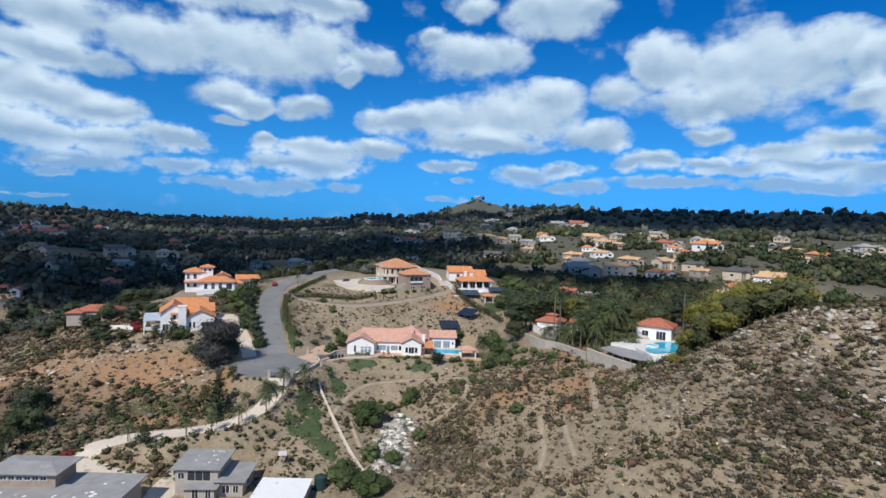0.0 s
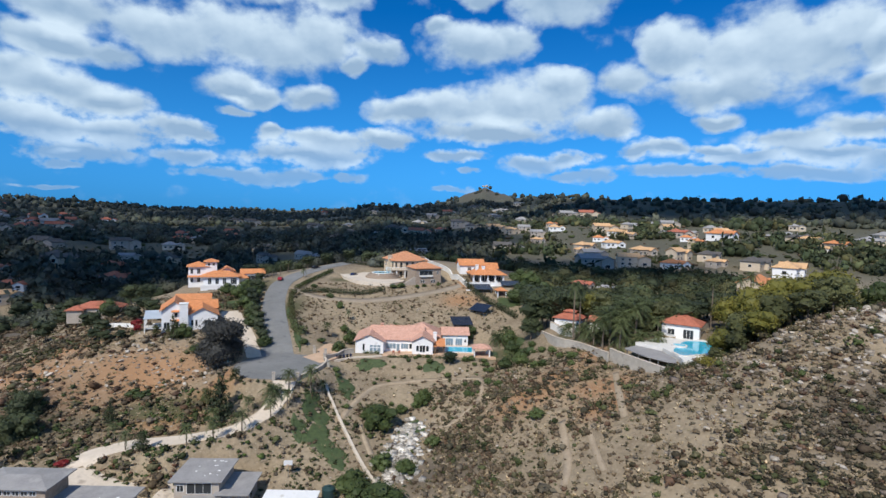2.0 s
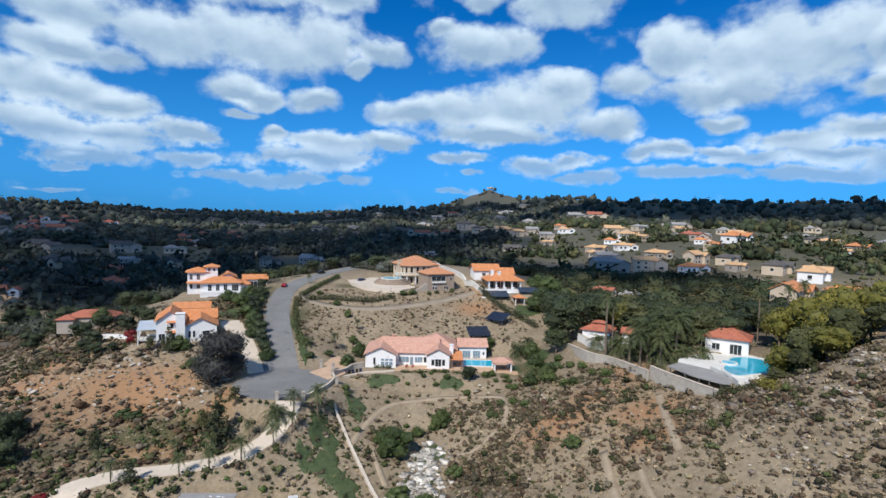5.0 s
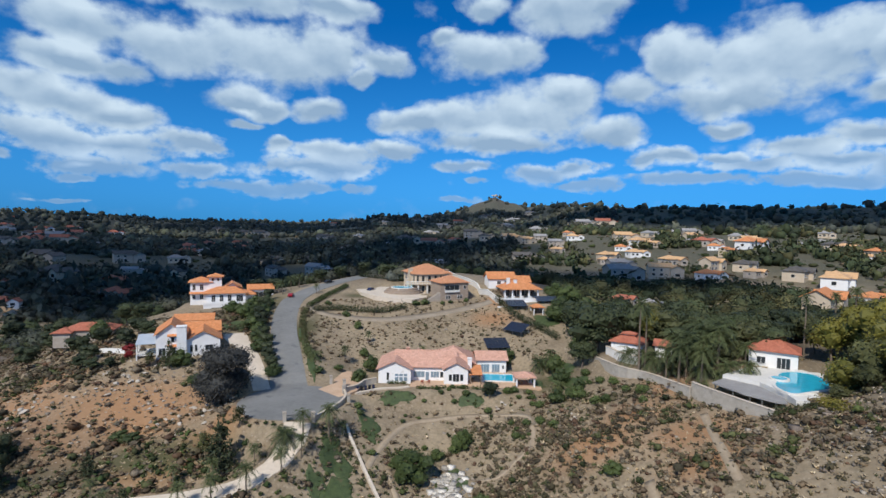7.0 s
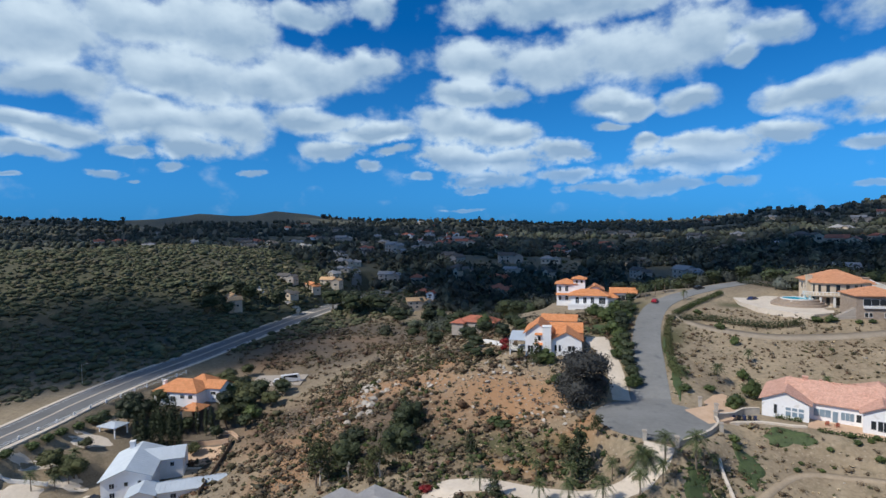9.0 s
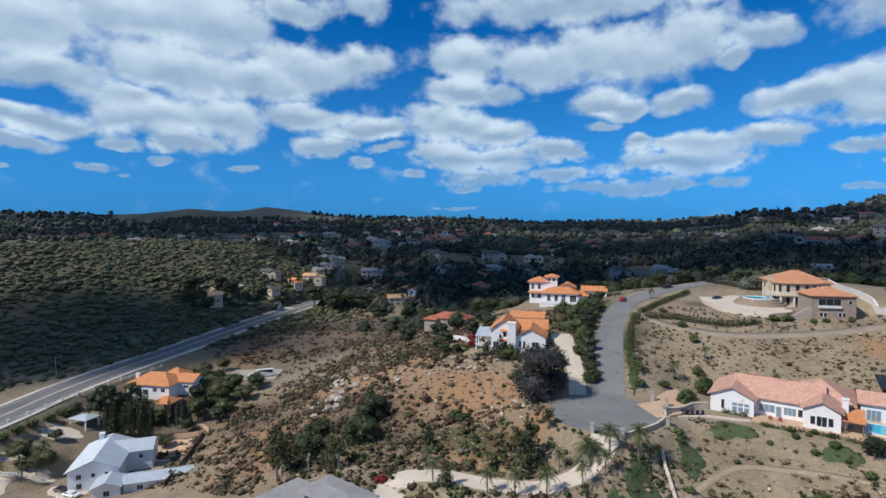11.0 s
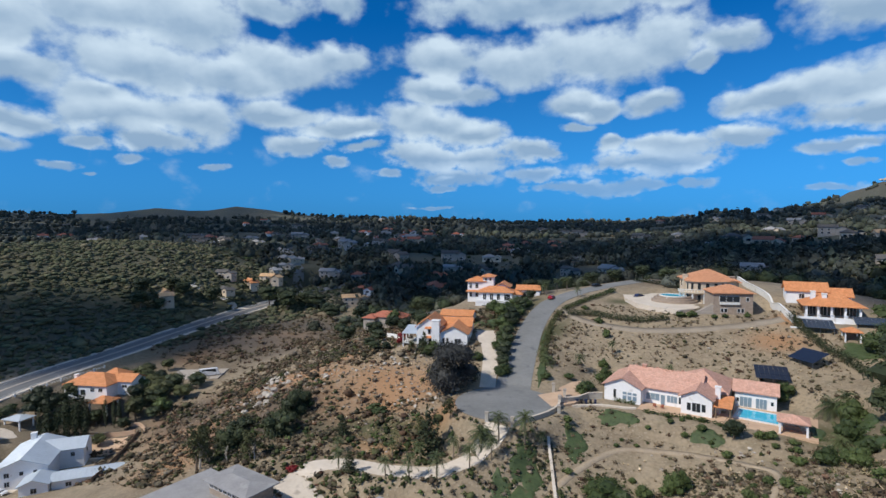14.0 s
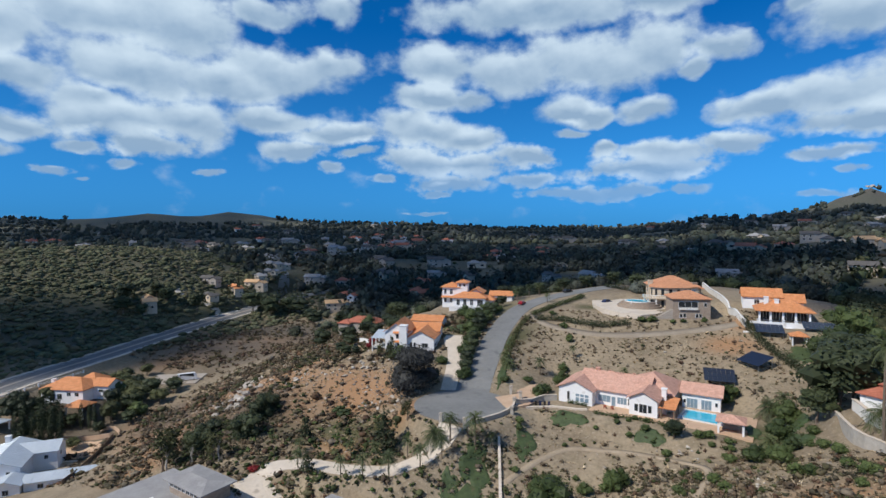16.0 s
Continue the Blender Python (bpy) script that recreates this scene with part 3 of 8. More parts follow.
def tube(bm, a, b, r0, r1, n=8):
    a, b = Vector(a), Vector(b)
    q = (b - a).to_track_quat("Z", "Y")
    rings = []
    for p, r in ((a, r0), (b, r1)):
        rings.append([bm.verts.new(p + q @ Vector((r * math.cos(k * 2 * math.pi / n), r * math.sin(k * 2 * math.pi / n), 0))) for k in range(n)])
    for k in range(n):
        bm.faces.new((rings[0][k], rings[0][(k + 1) % n], rings[1][(k + 1) % n], rings[1][k]))
    bm.faces.new(rings[1])
    bm.faces.new(rings[0][::-1])


def along(line, step=2.0):
    """Points along a smooth curve through the given places."""
    p = np.array(line, float)
    out = []
    for i in range(len(p) - 1):
        a, b, c, d = p[max(i - 1, 0)], p[i], p[i + 1], p[min(i + 2, len(p) - 1)]
        n = max(2, int(np.linalg.norm(c - b) / step))
        for k in range(n):
            t = k / n
            out.append(0.5 * (2 * b + (c - a) * t + (2 * a - 5 * b + 4 * c - d) * t * t + (3 * b - a - 3 * c + d) * t ** 3))
    out.append(p[-1])
    return np.array(out)


def ribbon(name, line, width, mat, lift=0.1, thick=0.25, parent=None, step=2.0, widths=None, rows=4):
    """A paved or trodden strip laid on the ground along a line, with thickness."""
    c = along([q[:2] for q in line], step)
    t = np.gradient(c, axis=0)
    t /= np.linalg.norm(t, axis=1, keepdims=True)
    nrm = np.stack([t[:, 1], -t[:, 0]], 1)
    w = np.full(len(c), width) if widths is None else np.interp(np.linspace(0, 1, len(c)), np.linspace(0, 1, len(widths)), widths)
    k = np.linspace(-0.5, 0.5, rows + 1)
    xy = c[:, None, :] + nrm[:, None, :] * (w[:, None] * k[None, :])[:, :, None]
    z = ground(xy[..., 0], xy[..., 1]) + lift
    top = np.concatenate([xy, z[..., None]], 2)
    m = rows + 1
    verts = np.concatenate([top.reshape(-1, 3), (top - (0, 0, thick)).reshape(-1, 3)])
    n, half = len(c), len(c) * m
    faces = [(i * m + j, i * m + j + 1, (i + 1) * m + j + 1, (i + 1) * m + j) for i in range(n - 1) for j in range(rows)]
    for i in range(n - 1):
        faces += [(i * m, (i + 1) * m, half + (i + 1) * m, half + i * m), ((i + 1) * m + rows, i * m + rows, half + i * m + rows, half + (i + 1) * m + rows)]
    faces += [(j, half + j, half + j + 1, j + 1) for j in range(rows)]
    return sheet(name, verts, faces, mat, parent, True if thick < 0.12 else False)


def blanket(name, cx, cy, rx, ry, turn, mat, lift=0.1, seed=0, ragged=0.25, parent=None):
    """A patch of planting or paving that follows the ground, with an uneven rim."""
    n, rings = 36, 6
    c, s = math.cos(radians(turn)), math.sin(radians(turn))
    pts = [(cx, cy)]
    for i in range(1, rings + 1):
        for k in range(n):
            a = k * 2 * math.pi / n
            r = i / rings * (1 + ragged * (math.sin(3 * a + seed) * 0.5 + math.sin(5 * a + seed * 2.3) * 0.35 + math.sin(9 * a + seed * 1.3) * 0.15))
            u, v = rx * r * math.cos(a), ry * r * math.sin(a)
            pts.append((cx + u * c - v * s, cy + u * s + v * c))
    p = np.array(pts)
    z = ground(p[:, 0], p[:, 1]) + lift
    z[-n:] -= lift + 0.12
    faces = [(0, 1 + k, 1 + (k + 1) % n) for k in range(n)]
    for i in range(rings - 1):
        faces += [(1 + i * n + k, 1 + (i + 1) * n + k, 1 + (i + 1) * n + (k + 1) % n, 1 + i * n + (k + 1) % n) for k in range(n)]
    return sheet(name, np.column_stack([p, z]), faces, mat, parent, True)


# ---- the ground: one sheet to the horizon ----
def axis_steps(lo, hi, step, reach):
    mid = list(np.arange(lo, hi + step / 2, step))
    up, down, s = [], [], step
    a, b = mid[-1], mid[0]
    while a < reach or b > -reach:
        s *= 1.07
        a, b = a + s, b - s
        up.append(a)
        down.append(b)
    return np.array(down[::-1] + mid + up)


gx, gy = axis_steps(-330, 130, 2.0, 4600), axis_steps(30, 290, 2.0, 4600)
mx, my = np.meshgrid(gx, gy)
mz = ground(mx, my)
nx, ny = len(gx), len(gy)
idx = np.arange(nx * ny).reshape(ny, nx)
quads = np.stack([idx[:-1, :-1], idx[:-1, 1:], idx[1:, 1:], idx[1:, :-1]], -1).reshape(-1, 4)
land = bpy.data.meshes.new("ground")
land.vertices.add(nx * ny)
land.vertices.foreach_set("co", np.stack([mx, my, mz], -1).ravel())
land.loops.add(len(quads) * 4)
land.loops.foreach_set("vertex_index", quads.ravel())
land.polygons.add(len(quads))
land.polygons.foreach_set("loop_start", np.arange(len(quads)) * 4)
land.polygons.foreach_set("use_smooth", np.ones(len(quads), bool))
land.update()

# soils: red = rusty earth, green = grass and moss, blue = dark litter under scrub and painted cloud shade
RUST = [(-115, 88, 14, 9), (-118, 96, 12, 8), (-75, 133, 26, 12), (-100, 118, 30, 16), (-140, 128, 26, 16), (30, 106, 10, 7), (-128, 112, 26, 16), (-118, 100, 20, 12), (-70, 127, 14, 8), (-160, 115, 18, 10), (-48, 122, 6, 4), (46, 100, 10, 7), (40, 112, 8, 5), (44, 90, 8, 5), (18, 192, 9, 7), (20, 205, 6, 5), (-105, 135, 16, 8), (50, 120, 6, 8), (-60, 110, 14, 6), (-50, 118, 10, 5), (-215, 200, 40, 30), (-230, 170, 20, 30), (-125, 135, 30, 16), (-145, 110, 22, 14), (-112, 150, 20, 10)]
MOSS = [(-390, 150, 150, 130), (-62, 114, 18, 7), (-90, 108, 16, 8), (-330, 220, 90, 60), (-400, 120, 80, 90), (30, 150, 10, 8), (-46, 176, 5, 22), (-34, 224, 8, 5), (-70, 200, 12, 30)]
# scrub floors; at the west hill's foot and brown field also shade as colour
DARK = [(-305, 115, 45, 80), (-225, 235, 45, 35), (-108, 120, 24, 10), (72, 58, 12, 10), (-100, 108, 26, 16), (10, 90, 12, 10), (-250, 230, 40, 25), (80, 150, 40, 40), (-180, 220, 50, 30), (-195, 105, 38, 34), (-215, 190, 40, 34), (-172, 85, 22, 18), (-152, 118, 24, 18), (-205, 180, 40, 28), (-20, 275, 60, 26), (50, 245, 36, 26), (-105, 245, 40, 24), (-250, 200, 30, 50)]


def zone(x, y, spots):
    out = np.zeros_like(x)
    for px, py, rx, ry in spots:
        out = np.maximum(out, np.exp(-(((x - px) / rx) ** 2 + ((y - py) / ry) ** 2)))
    return out


far_share = smooth(np.hypot(mx, my - 10), 320, 480)
knob = np.exp(-((mx - 240) / 130) ** 2 - ((my - 2490) / 260) ** 2)
brushland = np.maximum(far_share, 0.75 * smooth(-mx, 262, 300) * (1 - smooth(np.abs(my - 150), 160, 220))) * (1 - knob)
east_side = smooth(np.degrees(np.arctan2(mx, my - 10)), 8, 13) * (1 - smooth(np.hypot(mx, my - 10), 760, 900))
brushland *= 1 - 0.1 * east_side
far_share = far_share * (1 - 0.1 * east_side)
tint = np.stack([zone(mx, my, RUST), np.maximum(zone(mx, my, MOSS), far_share * (0.6 + 0.4 * smooth(np.hypot(mx, my), 700, 1200))), np.maximum.reduce([zone(mx, my, DARK), 0.22 * zone(mx, my, [(52, 78, 46, 44)]), far_share * (0.75 + 0.2 * smooth(np.hypot(mx, my), 700, 1200))]), brushland], -1)
lay = land.color_attributes.new("soil", "FLOAT_COLOR", "POINT")
lay.data.foreach_set("color", tint.ravel())
SOIL = material("dry_hillside_soil", (0.195, 0.148, 0.096), (0.365, 0.29, 0.195), 0.075, 0.95, 0.6, fine=11)
nt = SOIL.node_tree
bs = nt.nodes["Principled BSDF"]
va = nt.nodes.new("ShaderNodeVertexColor")
va.layer_name = "soil"
vs = nt.nodes.new("ShaderNodeSeparateColor")
nt.links.new(va.outputs["Color"], vs.inputs[0])
gn = nt.nodes.new("ShaderNodeNewGeometry")
sn = nt.nodes.new("ShaderNodeTexNoise")
sn.inputs["Scale"].default_value, sn.inputs["Detail"].default_value, sn.inputs["Roughness"].default_value = 0.22, 8, 0.7
nt.links.new(gn.outputs["Position"], sn.inputs["Vector"])
last = bs.inputs["Base Color"].links[0].from_socket
# dry grass, litter and bare patches at two sizes
for size, lo_, hi_, tone_, share in ((0.30, 0.50, 0.68, (0.125, 0.105, 0.062), 0.62), (1.3, 0.50, 0.66, (0.11, 0.085, 0.055), 0.60), (0.16, 0.56, 0.72, (0.43, 0.345, 0.24), 0.55), (2.6, 0.55, 0.68, (0.46, 0.385, 0.29), 0.5)):
    tuft = nt.nodes.new("ShaderNodeTexNoise")
    tuft.inputs["Scale"].default_value, tuft.inputs["Detail"].default_value, tuft.inputs["Roughness"].default_value = size, 9, 0.68
    nt.links.new(gn.outputs["Position"], tuft.inputs["Vector"])
    cut = nt.nodes.new("ShaderNodeMapRange")
    cut.inputs["From Min"].default_value, cut.inputs["From Max"].default_value, cut.inputs["To Max"].default_value = lo_, hi_, share
    nt.links.new(tuft.outputs["Fac"], cut.inputs["Value"])
    mxn = nt.nodes.new("ShaderNodeMix")
    mxn.data_type = "RGBA"
    nt.links.new(cut.outputs[0], mxn.inputs["Factor"])
    nt.links.new(last, mxn.inputs["A"])
    mxn.inputs["B"].default_value = (*tone_, 1)
    last = mxn.outputs["Result"]
for channel, colour, gain in (("Red", (0.35, 0.185, 0.088), 0.72), ("Green", (0.095, 0.088, 0.038), 0.95), ("Blue", (0.10, 0.08, 0.06), 0.8)):
    edge = nt.nodes.new("ShaderNodeMath")
    edge.operation = "MULTIPLY_ADD"
    edge.use_clamp = True
    nt.links.new(sn.outputs["Fac"], edge.inputs[0])
    edge.inputs[1].default_value = 2.6
    edge.inputs[2].default_value = -1.75
    amount = nt.nodes.new("ShaderNodeMath")
    amount.operation, amount.use_clamp = "MULTIPLY_ADD", True
    nt.links.new(vs.outputs[channel], amount.inputs[0])
    amount.inputs[1].default_value = 1.5
    nt.links.new(edge.outputs[0], amount.inputs[2])
    both = nt.nodes.new("ShaderNodeMath")
    both.operation, both.use_clamp = "MULTIPLY", True
    nt.links.new(amount.outputs[0], both.inputs[0])
    nt.links.new(vs.outputs[channel], both.inputs[1])
    sc = nt.nodes.new("ShaderNodeMath")
    sc.operation, sc.use_clamp = "MULTIPLY", True
    nt.links.new(both.outputs[0], sc.inputs[0])
    sc.inputs[1].default_value = gain * 1.2
    mxn = nt.nodes.new("ShaderNodeMix")
    mxn.data_type = "RGBA"
    nt.links.new(sc.outputs[0], mxn.inputs["Factor"])
    nt.links.new(last, mxn.inputs["A"])
    mxn.inputs["B"].default_value = (*colour, 1)
    last = mxn.outputs["Result"]
cover_mix = nt.nodes.new("ShaderNodeMix")
cover_mix.data_type = "RGBA"
leafy = nt.nodes.new("ShaderNodeMapRange")
leafy.inputs["From Min"].default_value, leafy.inputs["From Max"].default_value, leafy.inputs["To Min"].default_value = 0.3, 0.7, 0.55
nt.links.new(sn.outputs["Fac"], leafy.inputs["Value"])
share_ = nt.nodes.new("ShaderNodeMath")
share_.operation = "MULTIPLY"
nt.links.new(leafy.outputs[0], share_.inputs[0])
nt.links.new(va.outputs["Alpha"], share_.inputs[1])
nt.links.new(share_.outputs[0], cover_mix.inputs["Factor"])
nt.links.new(last, cover_mix.inputs["A"])
cover_mix.inputs["B"].default_value = (0.080, 0.083, 0.052, 1)
last = cover_mix.outputs["Result"]
# stony speckle: pale chips and dry tufts
chip = nt.nodes.new("ShaderNodeTexVoronoi")
chip.inputs["Scale"].default_value = 1.1
nt.links.new(gn.outputs["Position"], chip.inputs["Vector"])
cr = nt.nodes.new("ShaderNodeMapRange")
cr.inputs["From Min"].default_value, cr.inputs["From Max"].default_value, cr.inputs["To Min"].default_value, cr.inputs["To Max"].default_value = 0.10, 0.22, 0.55, 0.0
nt.links.new(chip.outputs["Distance"], cr.inputs["Value"])
mxn = nt.nodes.new("ShaderNodeMix")
mxn.data_type = "RGBA"
nt.links.new(cr.outputs[0], mxn.inputs["Factor"])
nt.links.new(last, mxn.inputs["A"])
mxn.inputs["B"].default_value = (0.44, 0.38, 0.30, 1)
nt.links.new(mxn.outputs["Result"], bs.inputs["Base Color"])
land.materials.append(SOIL)
tagged(new("ground", land), "dry tan hillsides of bare earth, rust soil and stones", "ground", kind="structure")

# ---- streets, drives and trails ----
DUST = material("trodden_dust", (0.30, 0.235, 0.165), (0.42, 0.335, 0.24), 0.3, 0.95, 0.3)
tagged(ribbon("street", LANES["street"][0], 8.4, ASPHALT, 0.12, 0.3, widths=(9.5, 8.2, 8.2, 8.0, 8.0)), "grey asphalt residential street climbing the hill", "street", kind="structure")
bm = bmesh.new()
prism(bm, [(CUL[0] + 12.3 * math.cos(k * math.pi / 24), CUL[1] + 12.3 * math.sin(k * math.pi / 24)) for k in range(48)], CUL[2] - 0.3, CUL[2] + 0.115)
tagged(part("cul_de_sac", bm, ASPHALT), "round grey asphalt turning circle at the street's end", "street", kind="structure")
tagged(ribbon("road", LANES["road"][0], 16, ROADTOP, 0.14, 0.35), "wide dark asphalt road down the valley", "road", kind="structure")
for side, nm in ((-8.9, "pavement"), (8.9, "pavement")):
    c = along([q[:2] for q in LANES["road"][0]], 4)
    tt = np.gradient(c, axis=0)
    tt /= np.linalg.norm(tt, axis=1, keepdims=True)
    off = c + np.stack([tt[:, 1], -tt[:, 0]], 1) * side
    tagged(ribbon(nm, [tuple(q) for q in off[::3]], 1.7, CONCRETE, 0.26, 0.5), "pale concrete pavement along the valley road", "pavement", kind="structure")
    mark = c + np.stack([tt[:, 1], -tt[:, 0]], 1) * (side * 0.76)
    tagged(ribbon("edge_line", [tuple(q) for q in mark[::3]], 0.18, FRAME, 0.155, 0.03, rows=1), "thin white painted line at the road's edge", "road marking", kind="structure")
tagged(ribbon("centre_strip", LANES["road"][0], 1.6, BEIGE, 0.16, 0.03, rows=1), "worn pale strip down the road's middle", "road marking", kind="structure")
tagged(ribbon("driveway", LANES["drive"][0], 5.6, CONCRETE, 0.12, 0.3, step=1.5, widths=(5.6, 5.4, 5.4, 5.0, 5.0, 5.4, 6.5, 9, 10)), "pale concrete driveway curving down past palms", "driveway", kind="structure")
tagged(ribbon("side_driveway", LANES["west_drive"][0], 4.6, CONCRETE, 0.12, 0.3, widths=(4.2, 4.4, 5, 8)), "straight pale concrete driveway up to a white house", "driveway", kind="structure")
TRAILS = (
    ("trail", [(-15.2, 112.4), (-13.3, 119.1), (-8.3, 129.9), (-0.1, 132.9), (8.4, 134.0), (16, 132.6), (20.4, 129.2), (20.6, 121), (19.4, 114.5)], 1.3),
    ("lane", [(-52, 203), (-41, 197.8), (-29, 194.3), (-16.6, 193), (-4.7, 195.9), (7.8, 199.7), (18.4, 204.7)], 3.4),
    ("trail", [(19.3, 114.7), (14.6, 111.2), (11.7, 109.2), (7.3, 110.2)], 0.9),
    ("trail", [(34.8, 91), (33.6, 83), (32.8, 77.2), (30.4, 71)], 1.5),
    ("trail", [(51, 106), (48.0, 95.1), (46.1, 87.9), (44.8, 82.5)], 1.4),
    ("trail", [(38.4, 84), (37.6, 76.3), (37.2, 70)], 1.0),
    ("trail", [(-10.8, 114), (-8.8, 107.8), (-6.4, 101.5)], 1.3),
)
LANEDIRT = material("grey_tan_dirt", (0.25, 0.205, 0.155), (0.33, 0.275, 0.21), 0.3, 0.95, 0.3)
for nm, line, w in TRAILS:
    tagged(ribbon(nm, line, w, LANEDIRT if nm == "lane" else DUST, 0.08, 0.1, rows=2, step=1.5), "narrow bare footpath worn into the dry slope" if nm == "trail" else "pale dirt lane round the foot of the hilltop house", "path", kind="structure")


tagged(ribbon("side_street", [(-298, 240), (-306, 239.5), (-314, 236), (-322, 231), (-334, 222)], 7, CONCRETE, 0.35, 0.5), "short pale side street off the valley road", "street", kind="structure")
tagged(ribbon("village_street", [(-308, 282), (-322, 300), (-344, 326), (-372, 340), (-402, 349), (-440, 368), (-480, 400)], 8, ASPHALT, 0.5, 0.8), "grey suburban street climbing between houses", "street", kind="structure")
tagged(ribbon("cross_road", [(-303, 262), (-292, 300), (-280, 320), (-252, 338), (-215, 350)], 11, ASPHALT, 0.5, 0.8), "wide grey crossing road beyond the oaks", "road", kind="structure")


# ---- houses ----
def roof_mesh(x0, x1, y0, y1, z, kind, rise, over=0.6, thick=0.22):
    """A pitched or flat roof with eaves: 'hip', 'gx' (ridge along x), 'gy' (ridge along y), 'flat', 'shed'."""
    bm = bmesh.new()
    x0, x1, y0, y1 = x0 - over, x1 + over, y0 - over, y1 + over
    if kind == "flat":
        box(bm, x0, x1, y0, y1, z, z + thick)
        return bm
    w, d = x1 - x0, y1 - y0
    if kind == "hip":
        if w >= d:
            a, b = (x0 + d / 2, (y0 + y1) / 2), (x1 - d / 2, (y0 + y1) / 2)
        else:
            a, b = ((x0 + x1) / 2, y0 + w / 2), ((x0 + x1) / 2, y1 - w / 2)
        if math.dist(a, b) < 0.4:
            a, b = (a[0] - 0.2, a[1]), (b[0] + 0.2, b[1])
    elif kind == "gx":
        a, b = (x0, (y0 + y1) / 2), (x1, (y0 + y1) / 2)
    elif kind == "gy":
        a, b = ((x0 + x1) / 2, y0), ((x0 + x1) / 2, y1)
    else:
        a, b = (x0, y1), (x1, y1)
    eave, ridge = [(x0, y0), (x1, y0), (x1, y1), (x0, y1)], (a, b)
    if kind == "shed":
        lo = [bm.verts.new((*p, z + (rise if i > 1 else 0))) for i, p in enumerate(eave)]
        hi = [bm.verts.new((v.co.x, v.co.y, v.co.z + thick)) for v in lo]
        bm.faces.new(hi)
        bm.faces.new(lo[::-1])
        for i in range(4):
            bm.faces.new((lo[i], lo[(i + 1) % 4], hi[(i + 1) % 4], hi[i]))
        return bm
    layers = []
    for lift in (thick, 0.0):
        e = [bm.verts.new((*p, z + lift)) for p in eave]
        r = [bm.verts.new((*p, z + rise + lift)) for p in ridge]
        layers.append((e, r))
    for i, (e, r) in enumerate(layers):
        along_x = kind == "gx" or (kind == "hip" and w >= d)
        if along_x:
            fs = [(e[0], e[1], r[1], r[0]), (e[2], e[3], r[0], r[1])]
            ends = [(e[3], e[0], r[0]), (e[1], e[2], r[1])]
        else:
            fs = [(e[3], e[0], r[0], r[1]), (e[1], e[2], r[1], r[0])]
            ends = [(e[0], e[1], r[0]), (e[2], e[3], r[1])]
        if kind == "hip":
            fs += ends
        for f in fs:
            bm.faces.new(f if i == 0 else f[::-1])
    (e, r), (e2, r2) = layers
    if kind == "hip":
        for i in range(4):
            bm.faces.new((e2[i], e2[(i + 1) % 4], e[(i + 1) % 4], e[i]))
    elif kind == "gx":
        for i in (0, 2):
            bm.faces.new((e2[i], e2[i + 1], e[i + 1], e[i])) if i == 0 else bm.faces.new((e2[2], e2[3], e[3], e[2]))
        for p, q, k in ((3, 0, 0), (1, 2, 1)):
            bm.faces.new((e2[p], r2[k], r[k], e[p]))
            bm.faces.new((r2[k], e2[q], e[q], r[k]))
    else:
        for p, q in ((1, 2), (3, 0)):
            bm.faces.new((e2[p], e2[q], e[q], e[p]))
        for p, q, k in ((0, 1, 0), (2, 3, 1)):
            bm.faces.new((e2[p], r2[k], r[k], e[p]))
            bm.faces.new((r2[k], e2[q], e[q], r[k]))
    return bm


def wall_mesh(x0, x1, y0, y1, z0, z1, kind, rise):
    bm = bmesh.new()
    if kind in ("gx", "gy"):
        v = box(bm, x0, x1, y0, y1, z0, z1)
        top = [f for f in bm.faces if f.normal.z > 0.5 or all(q.co.z == z1 for q in f.verts)]
        bmesh.ops.delete(bm, geom=top, context="FACES_ONLY")
        c, h = (x0 + x1) / 2, z1 + rise - 0.02
        m = (y0 + y1) / 2
        a, b = ((x0, m, h), (x1, m, h)) if kind == "gx" else ((c, y0, h), (c, y1, h))
        a, b = bm.verts.new(a), bm.verts.new(b)
        if kind == "gx":
            bm.faces.new((v[7], v[4], a)), bm.faces.new((v[5], v[6], b))
            bm.faces.new((v[4], v[5], b, a)), bm.faces.new((v[6], v[7], a, b))
        else:
            bm.faces.new((v[4], v[5], a)), bm.faces.new((v[6], v[7], b))
            bm.faces.new((v[7], v[4], a, b)), bm.faces.new((v[5], v[6], b, a))
    elif kind == "shed":
        v = box(bm, x0, x1, y0, y1, z0, z1)
        for q in v[6:]:
            q.co.z += rise - 0.05
    else:
        box(bm, x0, x1, y0, y1, z0, z1)
    return bm


FACES = {"f": lambda p, u: ((u, p), (1, 0), (0, -1)), "b": lambda p, u: ((u, p), (-1, 0), (0, 1)), "l": lambda p, u: ((p, u), (0, -1), (-1, 0)), "r": lambda p, u: ((p, u), (0, 1), (1, 0))}


